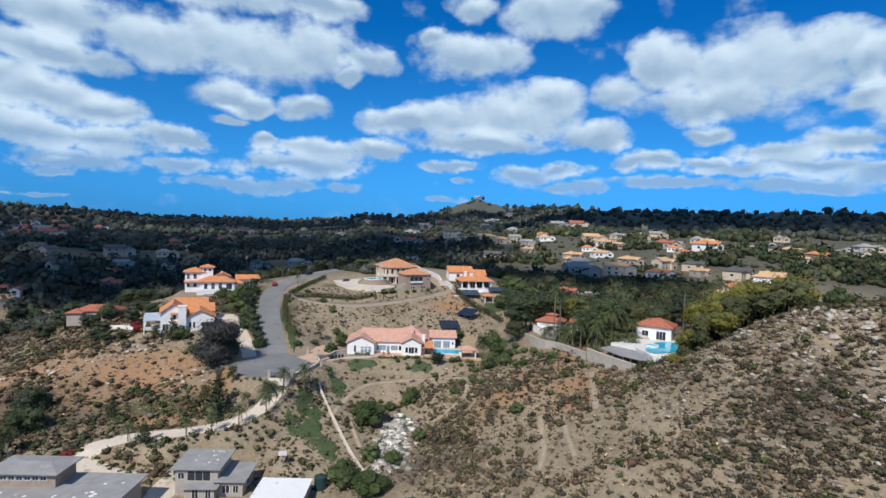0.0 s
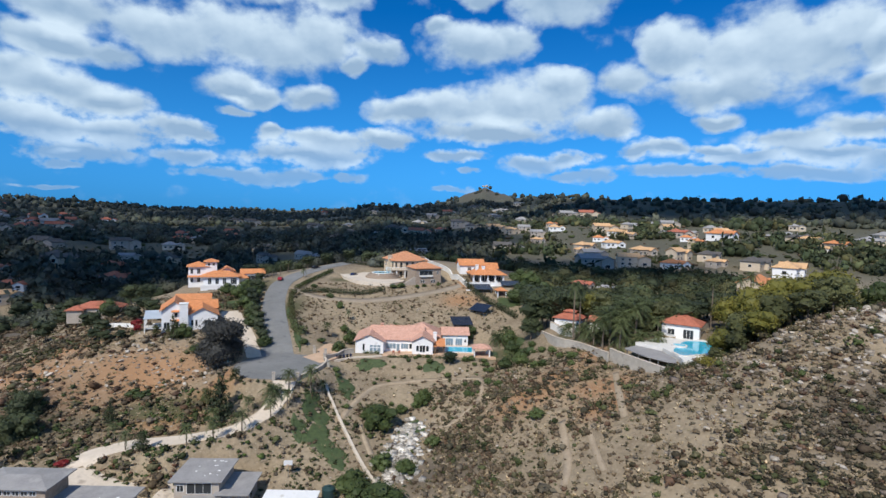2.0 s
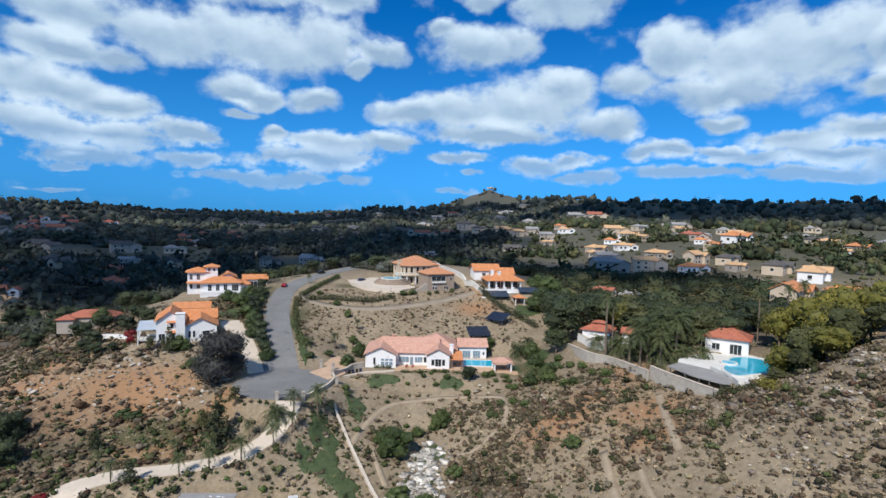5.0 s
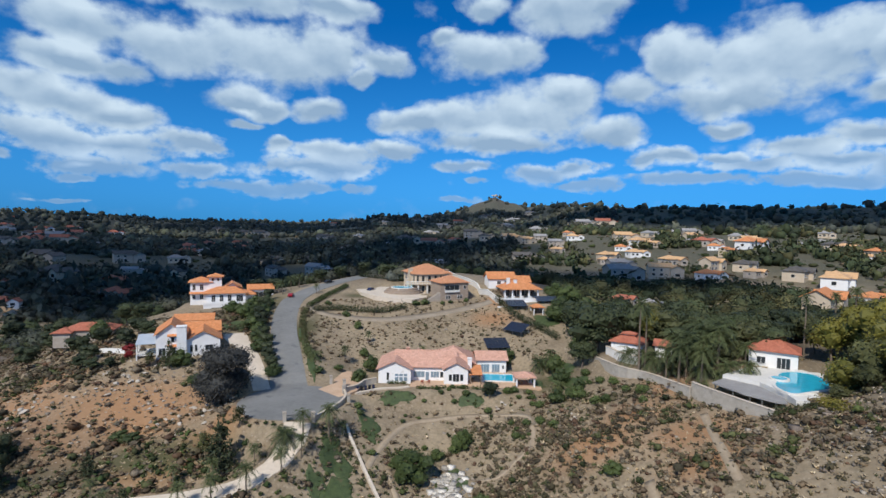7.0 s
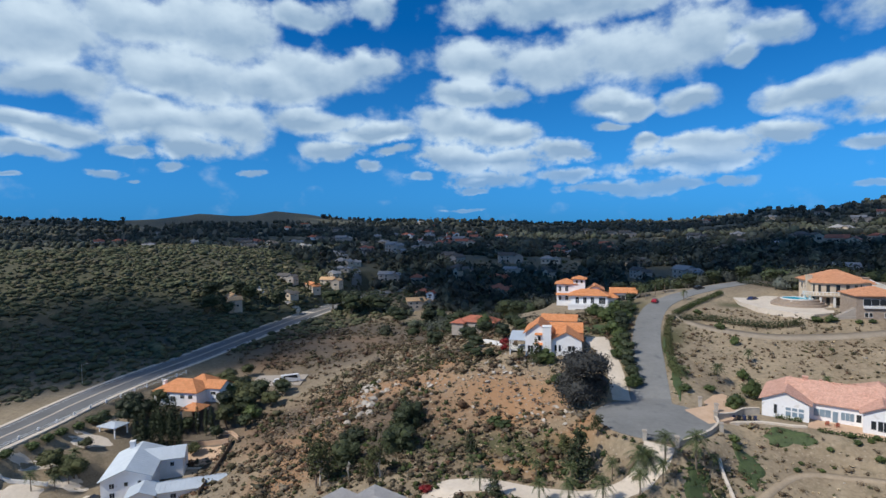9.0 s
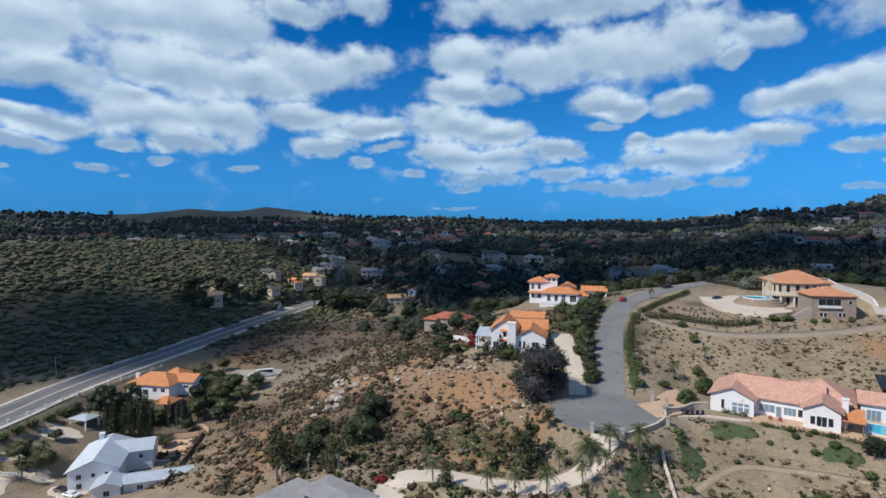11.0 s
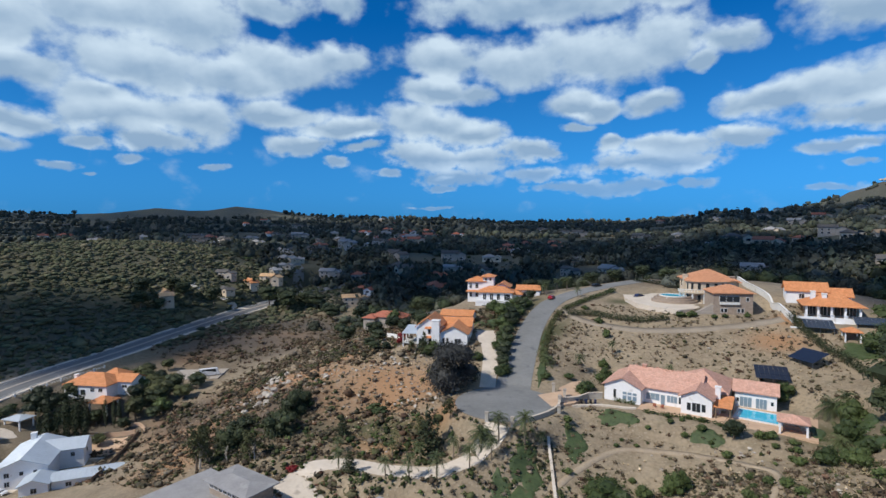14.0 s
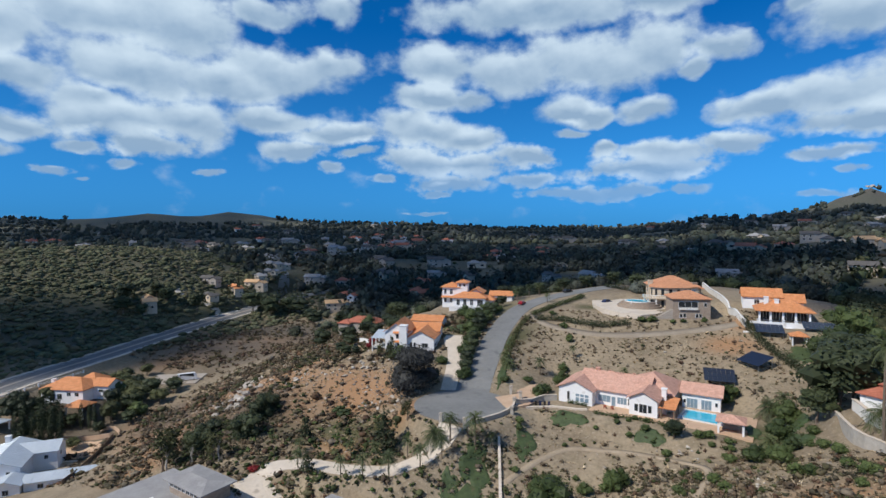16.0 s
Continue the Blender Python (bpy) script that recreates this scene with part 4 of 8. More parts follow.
def window(parent, face, pos, u, z, w, h, glass=None, frame=None, bars=1, name="window"):
    """A framed window on a wall: its frame stands proud, the pane sits inside."""
    (x, y), (tx, ty), (nx_, ny_) = FACES[face](pos, u)

    def slab(bm, a0, a1, z0, z1, d0, d1):
        pts = [(a, d) for a, d in ((a0, d0), (a1, d0), (a1, d1), (a0, d1))]
        ring = [(x + tx * a + nx_ * d, y + ty * a + ny_ * d) for a, d in pts]
        area = sum(ring[i][0] * ring[(i + 1) % 4][1] - ring[(i + 1) % 4][0] * ring[i][1] for i in range(4))
        prism(bm, ring if area > 0 else ring[::-1], z0, z1)

    bm = bmesh.new()
    f = 0.09
    slab(bm, -w / 2 - f, w / 2 + f, z - f, z + h + f, -0.02, 0.06)
    win = part(name, bm, frame or FRAME, parent)
    for k in range(bars + 1):
        a0 = -w / 2 + (w + 0.08) * k / (bars + 1)
        bm = bmesh.new()
        slab(bm, a0, a0 + (w + 0.08) / (bars + 1) - 0.08, z, z + h, 0.0, 0.072)
        part("pane", bm, glass or GLASS, win)
    return win


def house(name, label, x, y, z, turn, wings, openings=(), wall=None, roof=None, deep=2.0, over=0.6, category="house", group="", plain_panes=False):
    """A house of wings (x0, x1, y0, y1, z0, z1, roof kind, rise) with windows (face, pos, u, sill, w, h[, pale])."""
    h = root(name, x, y, z, turn, label, category, group)
    for wg in wings:
        x0, x1, y0, y1, z0, z1, kind, rise = wg[:8]
        part("wall", wall_mesh(x0, x1, y0, y1, z0 - (deep if z0 == 0 else 0), z1, kind, rise), wg[8] if len(wg) > 8 else wall or STUCCO, h)
        if kind != "none":
            part("roof", roof_mesh(x0, x1, y0, y1, z1, kind, rise, over), wg[9] if len(wg) > 9 else roof or ORANGETILE, h)
    for o in openings:
        window(h, *o[:6], glass=PALEGLASS if len(o) > 6 and o[6] else GLASS, bars=0 if plain_panes else 2 if o[4] > 2 else 1 if o[4] > 0.9 else 0, name="door" if o[5] > 2.0 and o[3] < 0.3 else "window")
    return h


def chimney(parent, x, y, z0, z1, mat, s=0.5):
    bm = bmesh.new()
    box(bm, x - s, x + s, y - s, y + s, z0, z1)
    box(bm, x - s - 0.12, x + s + 0.12, y - s - 0.12, y + s + 0.12, z1, z1 + 0.22)
    return part("chimney", bm, mat, parent)


def posts(parent, places, z0, z1, r, mat, name="post"):
    for x, y in places:
        bm = bmesh.new()
        box(bm, x - r, x + r, y - r, y + r, z0, z1)
        box(bm, x - r * 1.4, x + r * 1.4, y - r * 1.4, y + r * 1.4, z1 - 0.15, z1)
        part(name, bm, mat, parent)


# the long pink-roofed house below the street
pink = house("house", "white stucco bungalow with pink clay tile roofs and two front gables", 0, 150, 0.85, 1.0,
    [(-17.2, -8.4, -2.6, 11, 0, 3.7, "gy", 2.3), (-12.8, 4, 0.4, 12.5, 0, 3.7, "gx", 3.3), (0.7, 7.2, -2.9, 9, 0, 3.9, "gy", 2.0), (-2, 9.4, 4, 17, 0, 3.9, "hip", 3.5)],
    [("f", -2.6, -14.6, 0.9, 0.6, 2.0), ("f", -2.6, -12.2, 0.7, 0.9, 1.0, 1), ("f", -2.6, -11.0, 0.7, 0.9, 1.0, 1), ("f", -2.6, -9.8, 0.7, 0.9, 1.0, 1), ("f", -2.6, -12.2, 2.0, 0.9, 0.6, 1), ("f", -2.6, -11.0, 2.0, 0.9, 0.6, 1), ("f", -2.6, -9.8, 2.0, 0.9, 0.6, 1),
     ("f", 0.4, -6.2, 0.9, 3.0, 1.6, 1), ("f", 0.4, -3.9, 0.1, 0.9, 2.3, 1), ("f", 0.4, -1.8, 0.9, 2.2, 1.6, 1), ("f", 0.4, 0.1, 0.9, 0.8, 1.6),
     ("f", -2.9, 2.4, 1.0, 0.8, 1.7), ("f", -2.9, 3.95, 0.8, 1.7, 2.0), ("f", -2.9, 5.5, 1.0, 0.8, 1.7), ("r", 9.4, 8, 0.8, 1.6, 1.5), ("l", -17.2, 3, 0.8, 1.5, 1.4), ("l", -17.2, 7, 0.8, 1.5, 1.4)], STUCCO, PINKTILE)
chimney(pink, 7.9, 1.6, 0, 6.0, STUCCO, 0.55)
chimney(pink, -9.6, 6.5, 5.2, 7.6, PINKTILE, 0.5)
bm = bmesh.new()
for k in range(13):
    a = math.pi * (1.08 + k / 12 * 0.84)
    box(bm, -3.6 + 3.3 * math.cos(a) - 0.22, -3.6 + 3.3 * math.cos(a) + 0.22, 8.2 + 2.2 * math.sin(a) - 0.1, 8.2 + 2.2 * math.sin(a) + 0.1, 5.6, 7.2 + 0.15 * (k % 2))
part("courtyard_rim", bm, PINKTILE, pink, "scalloped rim of tiles round the inner court")
part("patio_roof", roof_mesh(7.6, 11.0, -2.6, 3.4, 2.55, "shed", 1.1, 0.2, 0.15), ORANGETILE, pink, "orange tiled lean-to over the patio")
posts(pink, [(7.9, -2.4), (10.8, -2.4), (10.8, 3.2)], 0, 2.6, 0.14, WOOD)
guest = house("guest_house", "small white stucco guest house with pink tile roof beside the pool", 14.6, 162.2, 0.85, 3,
    [(-4.2, 4.4, -2.6, 4.6, 0, 3.6, "gx", 1.9)],
    [("f", -2.6, -1.9, 0.15, 2.4, 2.3, 1), ("f", -2.6, 1.3, 0.15, 2.2, 2.3, 1), ("f", -2.6, -3.6, 1.2, 0.5, 0.9), ("f", -2.6, 3.5, 1.2, 0.5, 0.9), ("r", 4.4, 1, 1, 1.2, 1.2)], STUCCO, PINKTILE)


def pool_set(name, label, ring, z, rim=0.7, wall=1.0, mat=None):
    """A pool: raised shell, pale coping and water a hand below it."""
    p = root(name, 0, 0, 0, 0, label, "pool")
    c = np.mean(ring, 0)
    outer = [tuple(c + (np.array(q) - c) * (1 + rim / np.linalg.norm(np.array(q) - c))) for q in ring]
    bm = bmesh.new()
    n = len(ring)
    lo_o, hi_o = [bm.verts.new((*q, z - wall)) for q in outer], [bm.verts.new((*q, z)) for q in outer]
    hi_i, lo_i = [bm.verts.new((*q, z)) for q in ring], [bm.verts.new((*q, z - 1.2)) for q in ring]
    for i in range(n):
        j = (i + 1) % n
        bm.faces.new((lo_o[i], lo_o[j], hi_o[j], hi_o[i]))
        bm.faces.new((hi_o[i], hi_o[j], hi_i[j], hi_i[i]))
        bm.faces.new((hi_i[i], hi_i[j], lo_i[j], lo_i[i]))
    bm.faces.new(lo_i)
    part("coping", bm, mat or COPING, p)
    bm = bmesh.new()
    bm.faces.new([bm.verts.new((*q, z - 0.14)) for q in ring])
    part("water", bm, WATER, p, "clear turquoise water")
    return p


pool_set("swimming_pool", "long rectangular swimming pool with turquoise water and pale coping", [(11.6, 150.6), (20.2, 150.3), (20.6, 157.0), (11.9, 157.2)], 1.15, 0.6, 1.6)
hut = root("pool_pavilion", 22.6, 147.8, 0.7, 3, "open pool pavilion with pink tile roof on posts", "pavilion")
part("roof", roof_mesh(-2.6, 2.6, -2.2, 2.4, 2.7, "hip", 1.0, 0.4), PINKTILE, hut)
posts(hut, [(-2.4, -2), (2.4, -2), (-2.4, 2.2), (2.4, 2.2)], -1.5, 2.7, 0.2, STUCCO)
bm = bmesh.new()
box(bm, -1.6, 1.4, 1.2, 1.8, 0, 1.0)
part("bar_counter", bm, STONE, hut)

# paved terraces round the bungalow
bm = bmesh.new()
prism(bm, [(-8.4, 144.2), (9.6, 145.2), (27, 144.8), (27, 160), (9.4, 160), (9.4, 152), (-8.4, 150.4)], -1.2, 0.86)
tagged(part("terrace", bm, PEACH), "peach paved terrace in front of the bungalow", "terrace", kind="structure")
bm = bmesh.new()
prism(bm, [(-31.5, 138.6), (-25, 132.5), (-21.5, 138), (-20.5, 146), (-22.5, 153), (-27, 156), (-30.5, 150), (-28, 144.5)], 0.2, 1.52)
tagged(part("forecourt", bm, PEACH), "peach paved forecourt off the turning circle", "forecourt", kind="structure")

# the white house with the deck, on the rocky knoll
deck = house("house", "white stucco split-level house with orange tile roofs and a side deck", -75.2, 159, 5.3, 24,
    [(-7.4, 0.2, -5, 6.5, 0, 6.2, "gy", 3.2), (0.2, 9.2, -5.4, 5, 0, 4.4, "gy", 2.6), (-1, 9.2, 3.6, 10.5, 0, 5.2, "gx", 2.4)],
    [("f", -5, -5.9, 0.6, 1.6, 2.0), ("f", -5, -3.2, 4.2, 0.8, 1.4), ("f", -5, -2.9, 0.9, 0.8, 1.8), ("f", -5.4, 1.6, 1.2, 0.6, 1.9), ("f", -5.4, 2.8, 1.2, 0.6, 1.9), ("f", -5.4, 6.2, 1.5, 2.0, 1.4), ("r", 9.2, 0, 1.4, 1.4, 1.3), ("r", 9.2, -3, 1.4, 1.4, 1.3), ("l", -7.4, 0, 3.4, 2.0, 2.0), ("l", -7.4, -3, 0.6, 2.0, 2.0)], STUCCO, ORANGETILE, 5.0)
chimney(deck, -0.9, -5.4, -5, 8.6, STUCCO, 1.25)
for z_ in (3.0, 6.0):
    part("window_hood", roof_mesh(-4.4, -2.0, -6.0, -5.0, z_, "shed", 0.45, 0.15, 0.12), ORANGETILE, deck, "small tiled hood over a window")
bm = bmesh.new()
box(bm, -12.4, -7.4, -4, 4, 0.6, 0.9)
part("deck", bm, WHITEWALL, deck)
part("awning", roof_mesh(-12.3, -7.4, -4.4, 4.0, 3.9, "shed", 1.2, 0.2, 0.15), METALROOF, deck, "pale awning sloping over the deck")
posts(deck, [(-12.2, -4.2), (-12.2, 3.8), (-12.2, 0)], -5, 4.1, 0.14, STUCCO)
bm = bmesh.new()
for k in range(16):
    box(bm, -12.4 + k * 0.32, -12.34 + k * 0.32, -4.0, -3.94, 0.9, 1.9)
box(bm, -12.4, -7.4, -4.03, -3.92, 1.9, 1.98)
part("railing", bm, IRON, deck)

# the white house with the tower
tower = house("house", "white stucco villa with a square tower and orange tile roofs", -89.4, 219.8, 9.4, 22,
    [(-12.4, -4.6, 3.5, 11.5, 0, 9.4, "hip", 1.9), (-5.4, -0.6, 3.0, 7.8, 0, 11.6, "hip", 1.2), (-6.2, 8.4, -4.2, 4.5, 0, 5.6, "hip", 2.2), (0.6, 6.4, 1.5, 9.5, 0, 7.2, "gy", 2.0), (8.0, 11.8, -2, 6, 0, 4.6, "hip", 1.6)],
    [("f", -4.2, u, 2.5, 1.3, 2.5) for u in (-3.6, -0.6, 2.4)] + [("f", -4.2, 6.2, 2.3, 2.4, 2.6), ("f", 3.5, -11.0, 6.4, 1.0, 2.2), ("f", 3.5, -8.2, 6.4, 1.2, 2.2), ("f", 3.5, -11.0, 2.6, 1.0, 1.8), ("f", 3.5, -8.2, 2.6, 1.2, 1.8), ("f", 3.0, -4.0, 10.0, 0.8, 1.1), ("f", 3.0, -2.0, 10.0, 0.8, 1.1), ("f", 1.5, 3.5, 6.2, 0.9, 1.4), ("f", -2, 10, 1.6, 1.2, 1.6), ("l", -12.4, 7, 6.2, 1.2, 2.0)], STUCCO, ORANGETILE, over=0.9)
part("porch_roof", roof_mesh(-12.6, -5.0, 2.0, 3.5, 4.9, "shed", 0.6, 0.2, 0.16), ORANGETILE, tower, "narrow tiled roof between the storeys")
bm = bmesh.new()
box(bm, -7.2, 9.2, -6.8, -4.2, -4, 1.6)
box(bm, -7.2, 9.2, -6.9, -6.7, 1.6, 2.5)
part("terrace", bm, STUCCO, tower)
window(tower, "f", -6.8, 5.4, -1.2, 1.0, 1.8, bars=0)
window(tower, "f", -6.8, -2.0, -0.8, 4.6, 1.2)
# dark panes on the closed wall stand in for the opening's shade
garage = house("garage", "white garage wing with orange tile roof and dark opening", -78, 231, 12.0, 20, [(-5, 5, -3, 4, 0, 3.4, "gx", 1.8)], [("f", -3, 0, 0.1, 5, 2.4)], STUCCO, ORANGETILE)
low_wing = house("house", "low white house wing with an orange tile roof behind a hedge", -82.5, 181, 8.2, 20, [(-6, 5.4, -4, 4, 0, 3.0, "gx", 1.6)], [("f", -4, -3, 0.9, 1.6, 1.4), ("f", -4, 2, 0.9, 1.6, 1.4)], STUCCO, ORANGETILE)

# the hilltop mansion
mansion = house("mansion", "cream stone hilltop mansion with tile roofs and a curved balcony", -7, 236, 15.3, 24,
    [(-7.4, 8.6, -5, 9, 0, 8.0, "hip", 3.6), (7.4, 10.8, -1, 7.5, 0, 7.0, "hip", 1.6)],
    [("f", -5, u, z_, 1.3, 2.2, 1) for z_ in (0.5, 4.9) for u in (-7.5, -5, -2.5, 0, 2.5, 5, 7)] + [("l", -7.4, u, z_, 1.2, 2.0) for z_ in (0.6, 5.0) for u in (-3, 0, 3, 6)], CREAM, TERRATILE, over=0.9)
bm = bmesh.new()
bay = [(-1 + 7.4 * math.cos(math.pi + k * math.pi / 16), -4.6 + 2.6 * math.sin(math.pi + k * math.pi / 16)) for k in range(17)]
prism(bm, bay, 0, 7.9)
part("bay", bm, CREAM, mansion, "rounded cream stucco bay")
bm = bmesh.new()
rim_ = [bm.verts.new((-1 + 8.3 * math.cos(math.pi + k * math.pi / 16), -4.6 + 3.5 * math.sin(math.pi + k * math.pi / 16), 7.95)) for k in range(17)]
tip_ = bm.verts.new((-1, 1.2, 11.4))
for a_, b_ in zip(rim_, rim_[1:]):
    bm.faces.new((a_, b_, tip_))
bm.faces.new(rim_[::-1])
part("bay_roof", bm, TERRATILE, mansion)
for k in range(1, 15, 2):
    for z_ in (0.5, 4.7):
        a_, b_ = Vector((*bay[k], 0)), Vector((*bay[k + 1], 0))
        n_ = (b_ - a_).cross(Vector((0, 0, 1))).normalized() * 0.05
        bm = bmesh.new()
        bm.faces.new([bm.verts.new(v_) for v_ in (a_ * 0.9 + b_ * 0.1 + n_ + Vector((0, 0, z_)), a_ * 0.1 + b_ * 0.9 + n_ + Vector((0, 0, z_)), a_ * 0.1 + b_ * 0.9 + n_ + Vector((0, 0, z_ + 2.6)), a_ * 0.9 + b_ * 0.1 + n_ + Vector((0, 0, z_ + 2.6)))])
        part("window", bm, GLASS, mansion)
bm = bmesh.new()
prism(bm, [(-10.5, -5)] + [(-1 + 10.5 * math.cos(math.pi + k * math.pi / 14), -5 + 4.0 * math.sin(math.pi + k * math.pi / 14)) for k in range(1, 14)] + [(8.5, -5)], 3.7, 4.1)
part("balcony", bm, CREAM, mansion)
bm = bmesh.new()
for k in range(29):
    a = math.pi + k * math.pi / 28
    px, py = -1 + 10.2 * math.cos(a), -5 + 3.8 * math.sin(a)
    box(bm, px - 0.09, px + 0.09, py - 0.09, py + 0.09, 4.1, 5.0)
ring = [(-1 + 10.4 * math.cos(math.pi + k * math.pi / 20), -5 + 3.95 * math.sin(math.pi + k * math.pi / 20)) for k in range(21)]
for p_, q_ in zip(ring, ring[1:]):
    tube(bm, (*p_, 5.05), (*q_, 5.05), 0.12, 0.12, 6)
part("balustrade", bm, COPING, mansion)
posts(mansion, [(-1 + 9.6 * math.cos(math.pi + k * math.pi / 7), -5 + 3.4 * math.sin(math.pi + k * math.pi / 7)) for k in range(8)], 0, 3.8, 0.28, COPING, "column")
chimney(mansion, -7.6, 0, 0, 9.8, CREAM, 0.8)
chimney(mansion, 7.6, -3.4, 0, 9.4, STONE, 0.9)
wing = house("house_wing", "two-storey brown stone wing with a terracotta tile hip roof and loggia", -0.2, 212.3, 14.8, 24,
    [(-2.6, 9.2, -4.5, 5.5, 0, 7.0, "hip", 2.3)],
    [("f", -4.5, 0.0, 0.9, 0.8, 1.2), ("f", -4.5, 1.1, 0.9, 0.8, 1.2), ("f", -4.5, 5.0, 0.9, 0.8, 1.2), ("f", -4.5, 6.1, 0.9, 0.8, 1.2), ("f", -4.5, 2.2, 4.3, 6.0, 1.9), ("f", -4.5, 7.6, 4.6, 0.8, 1.2), ("r", 9.2, -1, 4.6, 0.8, 1.2), ("r", 9.2, 0.4, 4.6, 0.8, 1.2)], STONE, TERRATILE)
bm = bmesh.new()
box(bm, -0.8, 5.2, -5.1, -4.4, 3.5, 4.1)
part("balcony", bm, COPING, wing)
bm = bmesh.new()
for k in range(9):
    box(bm, -3.2 - 0.62 * k, -2.6 - 0.62 * k, -4.4, -2.6, -1.5, 3.4 - 0.36 * k)
box(bm, -8.2, -2.6, -4.6, -4.4, -1.5, 1.0)
part("staircase", bm, BEIGE, wing, "pale stone stair down to the pool terrace")
bm = bmesh.new()
prism(bm, [(-17.0 + 9.0 * math.cos(k * math.pi / 16), 225 + 9.0 * math.sin(k * math.pi / 16)) for k in range(32)], 12, 15.4)
for r_, z_ in ((9.4, 16.3), (8.4, 17.0), (7.2, 17.7)):
    prism(bm, [(-16.5 + r_ * 0.86 * math.cos(k * math.pi / 16), 226.5 + r_ * 0.74 * math.sin(k * math.pi / 16)) for k in range(32)], 14, z_)
tagged(part("pool_terrace", bm, STONE), "round stepped brown stone pool terrace", "terrace", kind="structure")
pool_set("swimming_pool", "round raised pool with blue water on the mansion's terrace", [(-16.8 + 4.3 * math.cos(k * math.pi / 12), 225.5 + 3.8 * math.sin(k * math.pi / 12)) for k in range(24)], 18.0, 0.5, 1.2)
bm = bmesh.new()
prism(bm, [(-45, 250), (-38, 236), (-34, 225), (-27, 215), (-19, 209), (-11, 206.8), (-6, 214), (-8, 236), (-20, 250), (-36, 262)], 11.5, 15.5)
tagged(part("court", bm, CONCRETE), "tan paved court in front of the mansion", "forecourt", kind="structure")

# the white villa under the long wall
villa = house("house", "white villa with orange tile roofs over an open terrace", 29.6, 214, 16.2, 8,
    [(-5.8, 7.0, 0.4, 5, 0, 3.6, "none", 0, CREAM), (-10, 1, 7, 15, 0, 6.4, "gx", 2.6), (-2, 7, 6, 12, 0, 5.2, "gx", 2.4)],
    [("f", 0.4, u, 0.2, 2.4, 2.6) for u in (-4.2, -1.5, 1.2, 3.6, 5.8)] + [("f", 6, -6, 4.4, 1.4, 1.4), ("f", 6, -3, 4.4, 1.4, 1.4)], STUCCO, ORANGETILE)
chimney(villa, -4, -0.5, 4, 7.4, STUCCO, 0.6)
chimney(villa, -1.2, -0.8, 4, 6.8, STUCCO, 0.6)
part("loggia_roof", roof_mesh(-6.4, 7.8, -4.2, 5.6, 3.5, "hip", 3.0, 0.9), ORANGETILE, villa, "broad orange tiled hip roof over the open loggia")
posts(villa, [(-6.0, -3.8), (-3.0, -3.8), (0.3, -3.8), (3.6, -3.8), (7.2, -3.8)], -0.1, 3.6, 0.28, STUCCO, "column")
posts(villa, [(-6.6, -7), (-3.3, -7), (0, -7), (3.3, -7), (6.6, -7)], -1, 1.4, 0.3, STUCCO, "pillar")
bm = bmesh.new()
box(bm, -9, 11, -8.6, -4, -3, -0.1)
box(bm, -9, 11, -8.8, -8.5, -3, 0.9)
part("terrace", bm, STUCCO, villa)
bm = bmesh.new()
box(bm, -11, 13, -12.4, -8.6, -6, -2.4)
box(bm, -11, 13, -12.6, -12.4, -6, -1.7)
part("lower_terrace", bm, STUCCO, villa)
for k in range(14):
    bm = bmesh.new()
    a_ = radians(-20 + 6 * k)
    box(bm, 2.0 + 2.4 * math.sin(a_) - 0.9, 2.0 + 2.4 * math.sin(a_) + 0.9, -8.9 - 0.42 * k - 0.22, -8.9 - 0.42 * k + 0.22, -7.5, -0.4 - 0.26 * k)
    part("step", bm, STUCCO, villa)
gaz = root("garden_gazebo", 34.5, 197, 12.6, 10, "small white gazebo with an orange tile hip roof", "gazebo")
part("roof", roof_mesh(-1.8, 1.8, -1.8, 1.8, 2.4, "hip", 1.1, 0.5), ORANGETILE, gaz)
posts(gaz, [(-1.7, -1.7), (1.7, -1.7), (-1.7, 1.7), (1.7, 1.7)], -1, 2.4, 0.16, STUCCO)

# neighbours among the trees on the east side
red = house("house", "small white house with a red tile roof and roof lantern", 49.3, 143.6, 11.1, -30,
    [(-3.8, 3.8, -3.2, 3.4, 0, 3.4, "hip", 1.9), (-1.2, 1.6, -0.8, 0.8, 4.6, 5.3, "hip", 0.5)], [("f", -3.2, 1.2, 1, 1.2, 1.2), ("r", 3.8, 0, 1, 1.2, 1.2)], STUCCO, REDTILE)
annex_red = house("shed", "small white shed with a red tile roof under palms", 57, 136.5, 12.6, -30, [(-3, 3, -2, 2, 0, 2.4, "gx", 1.2)], [("f", -2, 0, 0.8, 1.2, 1.0)], STUCCO, REDTILE)
pool_house = house("house", "white pool house with a red tile roof beside a curved pool", 74.6, 122.0, 14.3, -34,
    [(-5, 4.2, -3.4, 3.8, 0, 3.5, "hip", 2.1)], [("f", -3.6, 1.6, 0.1, 2.4, 2.3), ("f", -3.6, -2.6, 0.8, 1.6, 1.4), ("r", 4.2, 0, 0.8, 1.6, 1.4)], STUCCO, REDTILE)
bm = bmesh.new()
prism(bm, [(58.2, 113.2), (62.9, 108.2), (63.4, 100.5), (62.8, 97.2), (65.4, 95.6), (74.0, 102.6), (78.6, 110.6), (83.5, 122), (76, 120.6), (67, 119.6)], 9.5, 14.3)
tagged(part("pool_deck", bm, COPING), "pale paved pool deck", "terrace", kind="structure")
lagoon = []
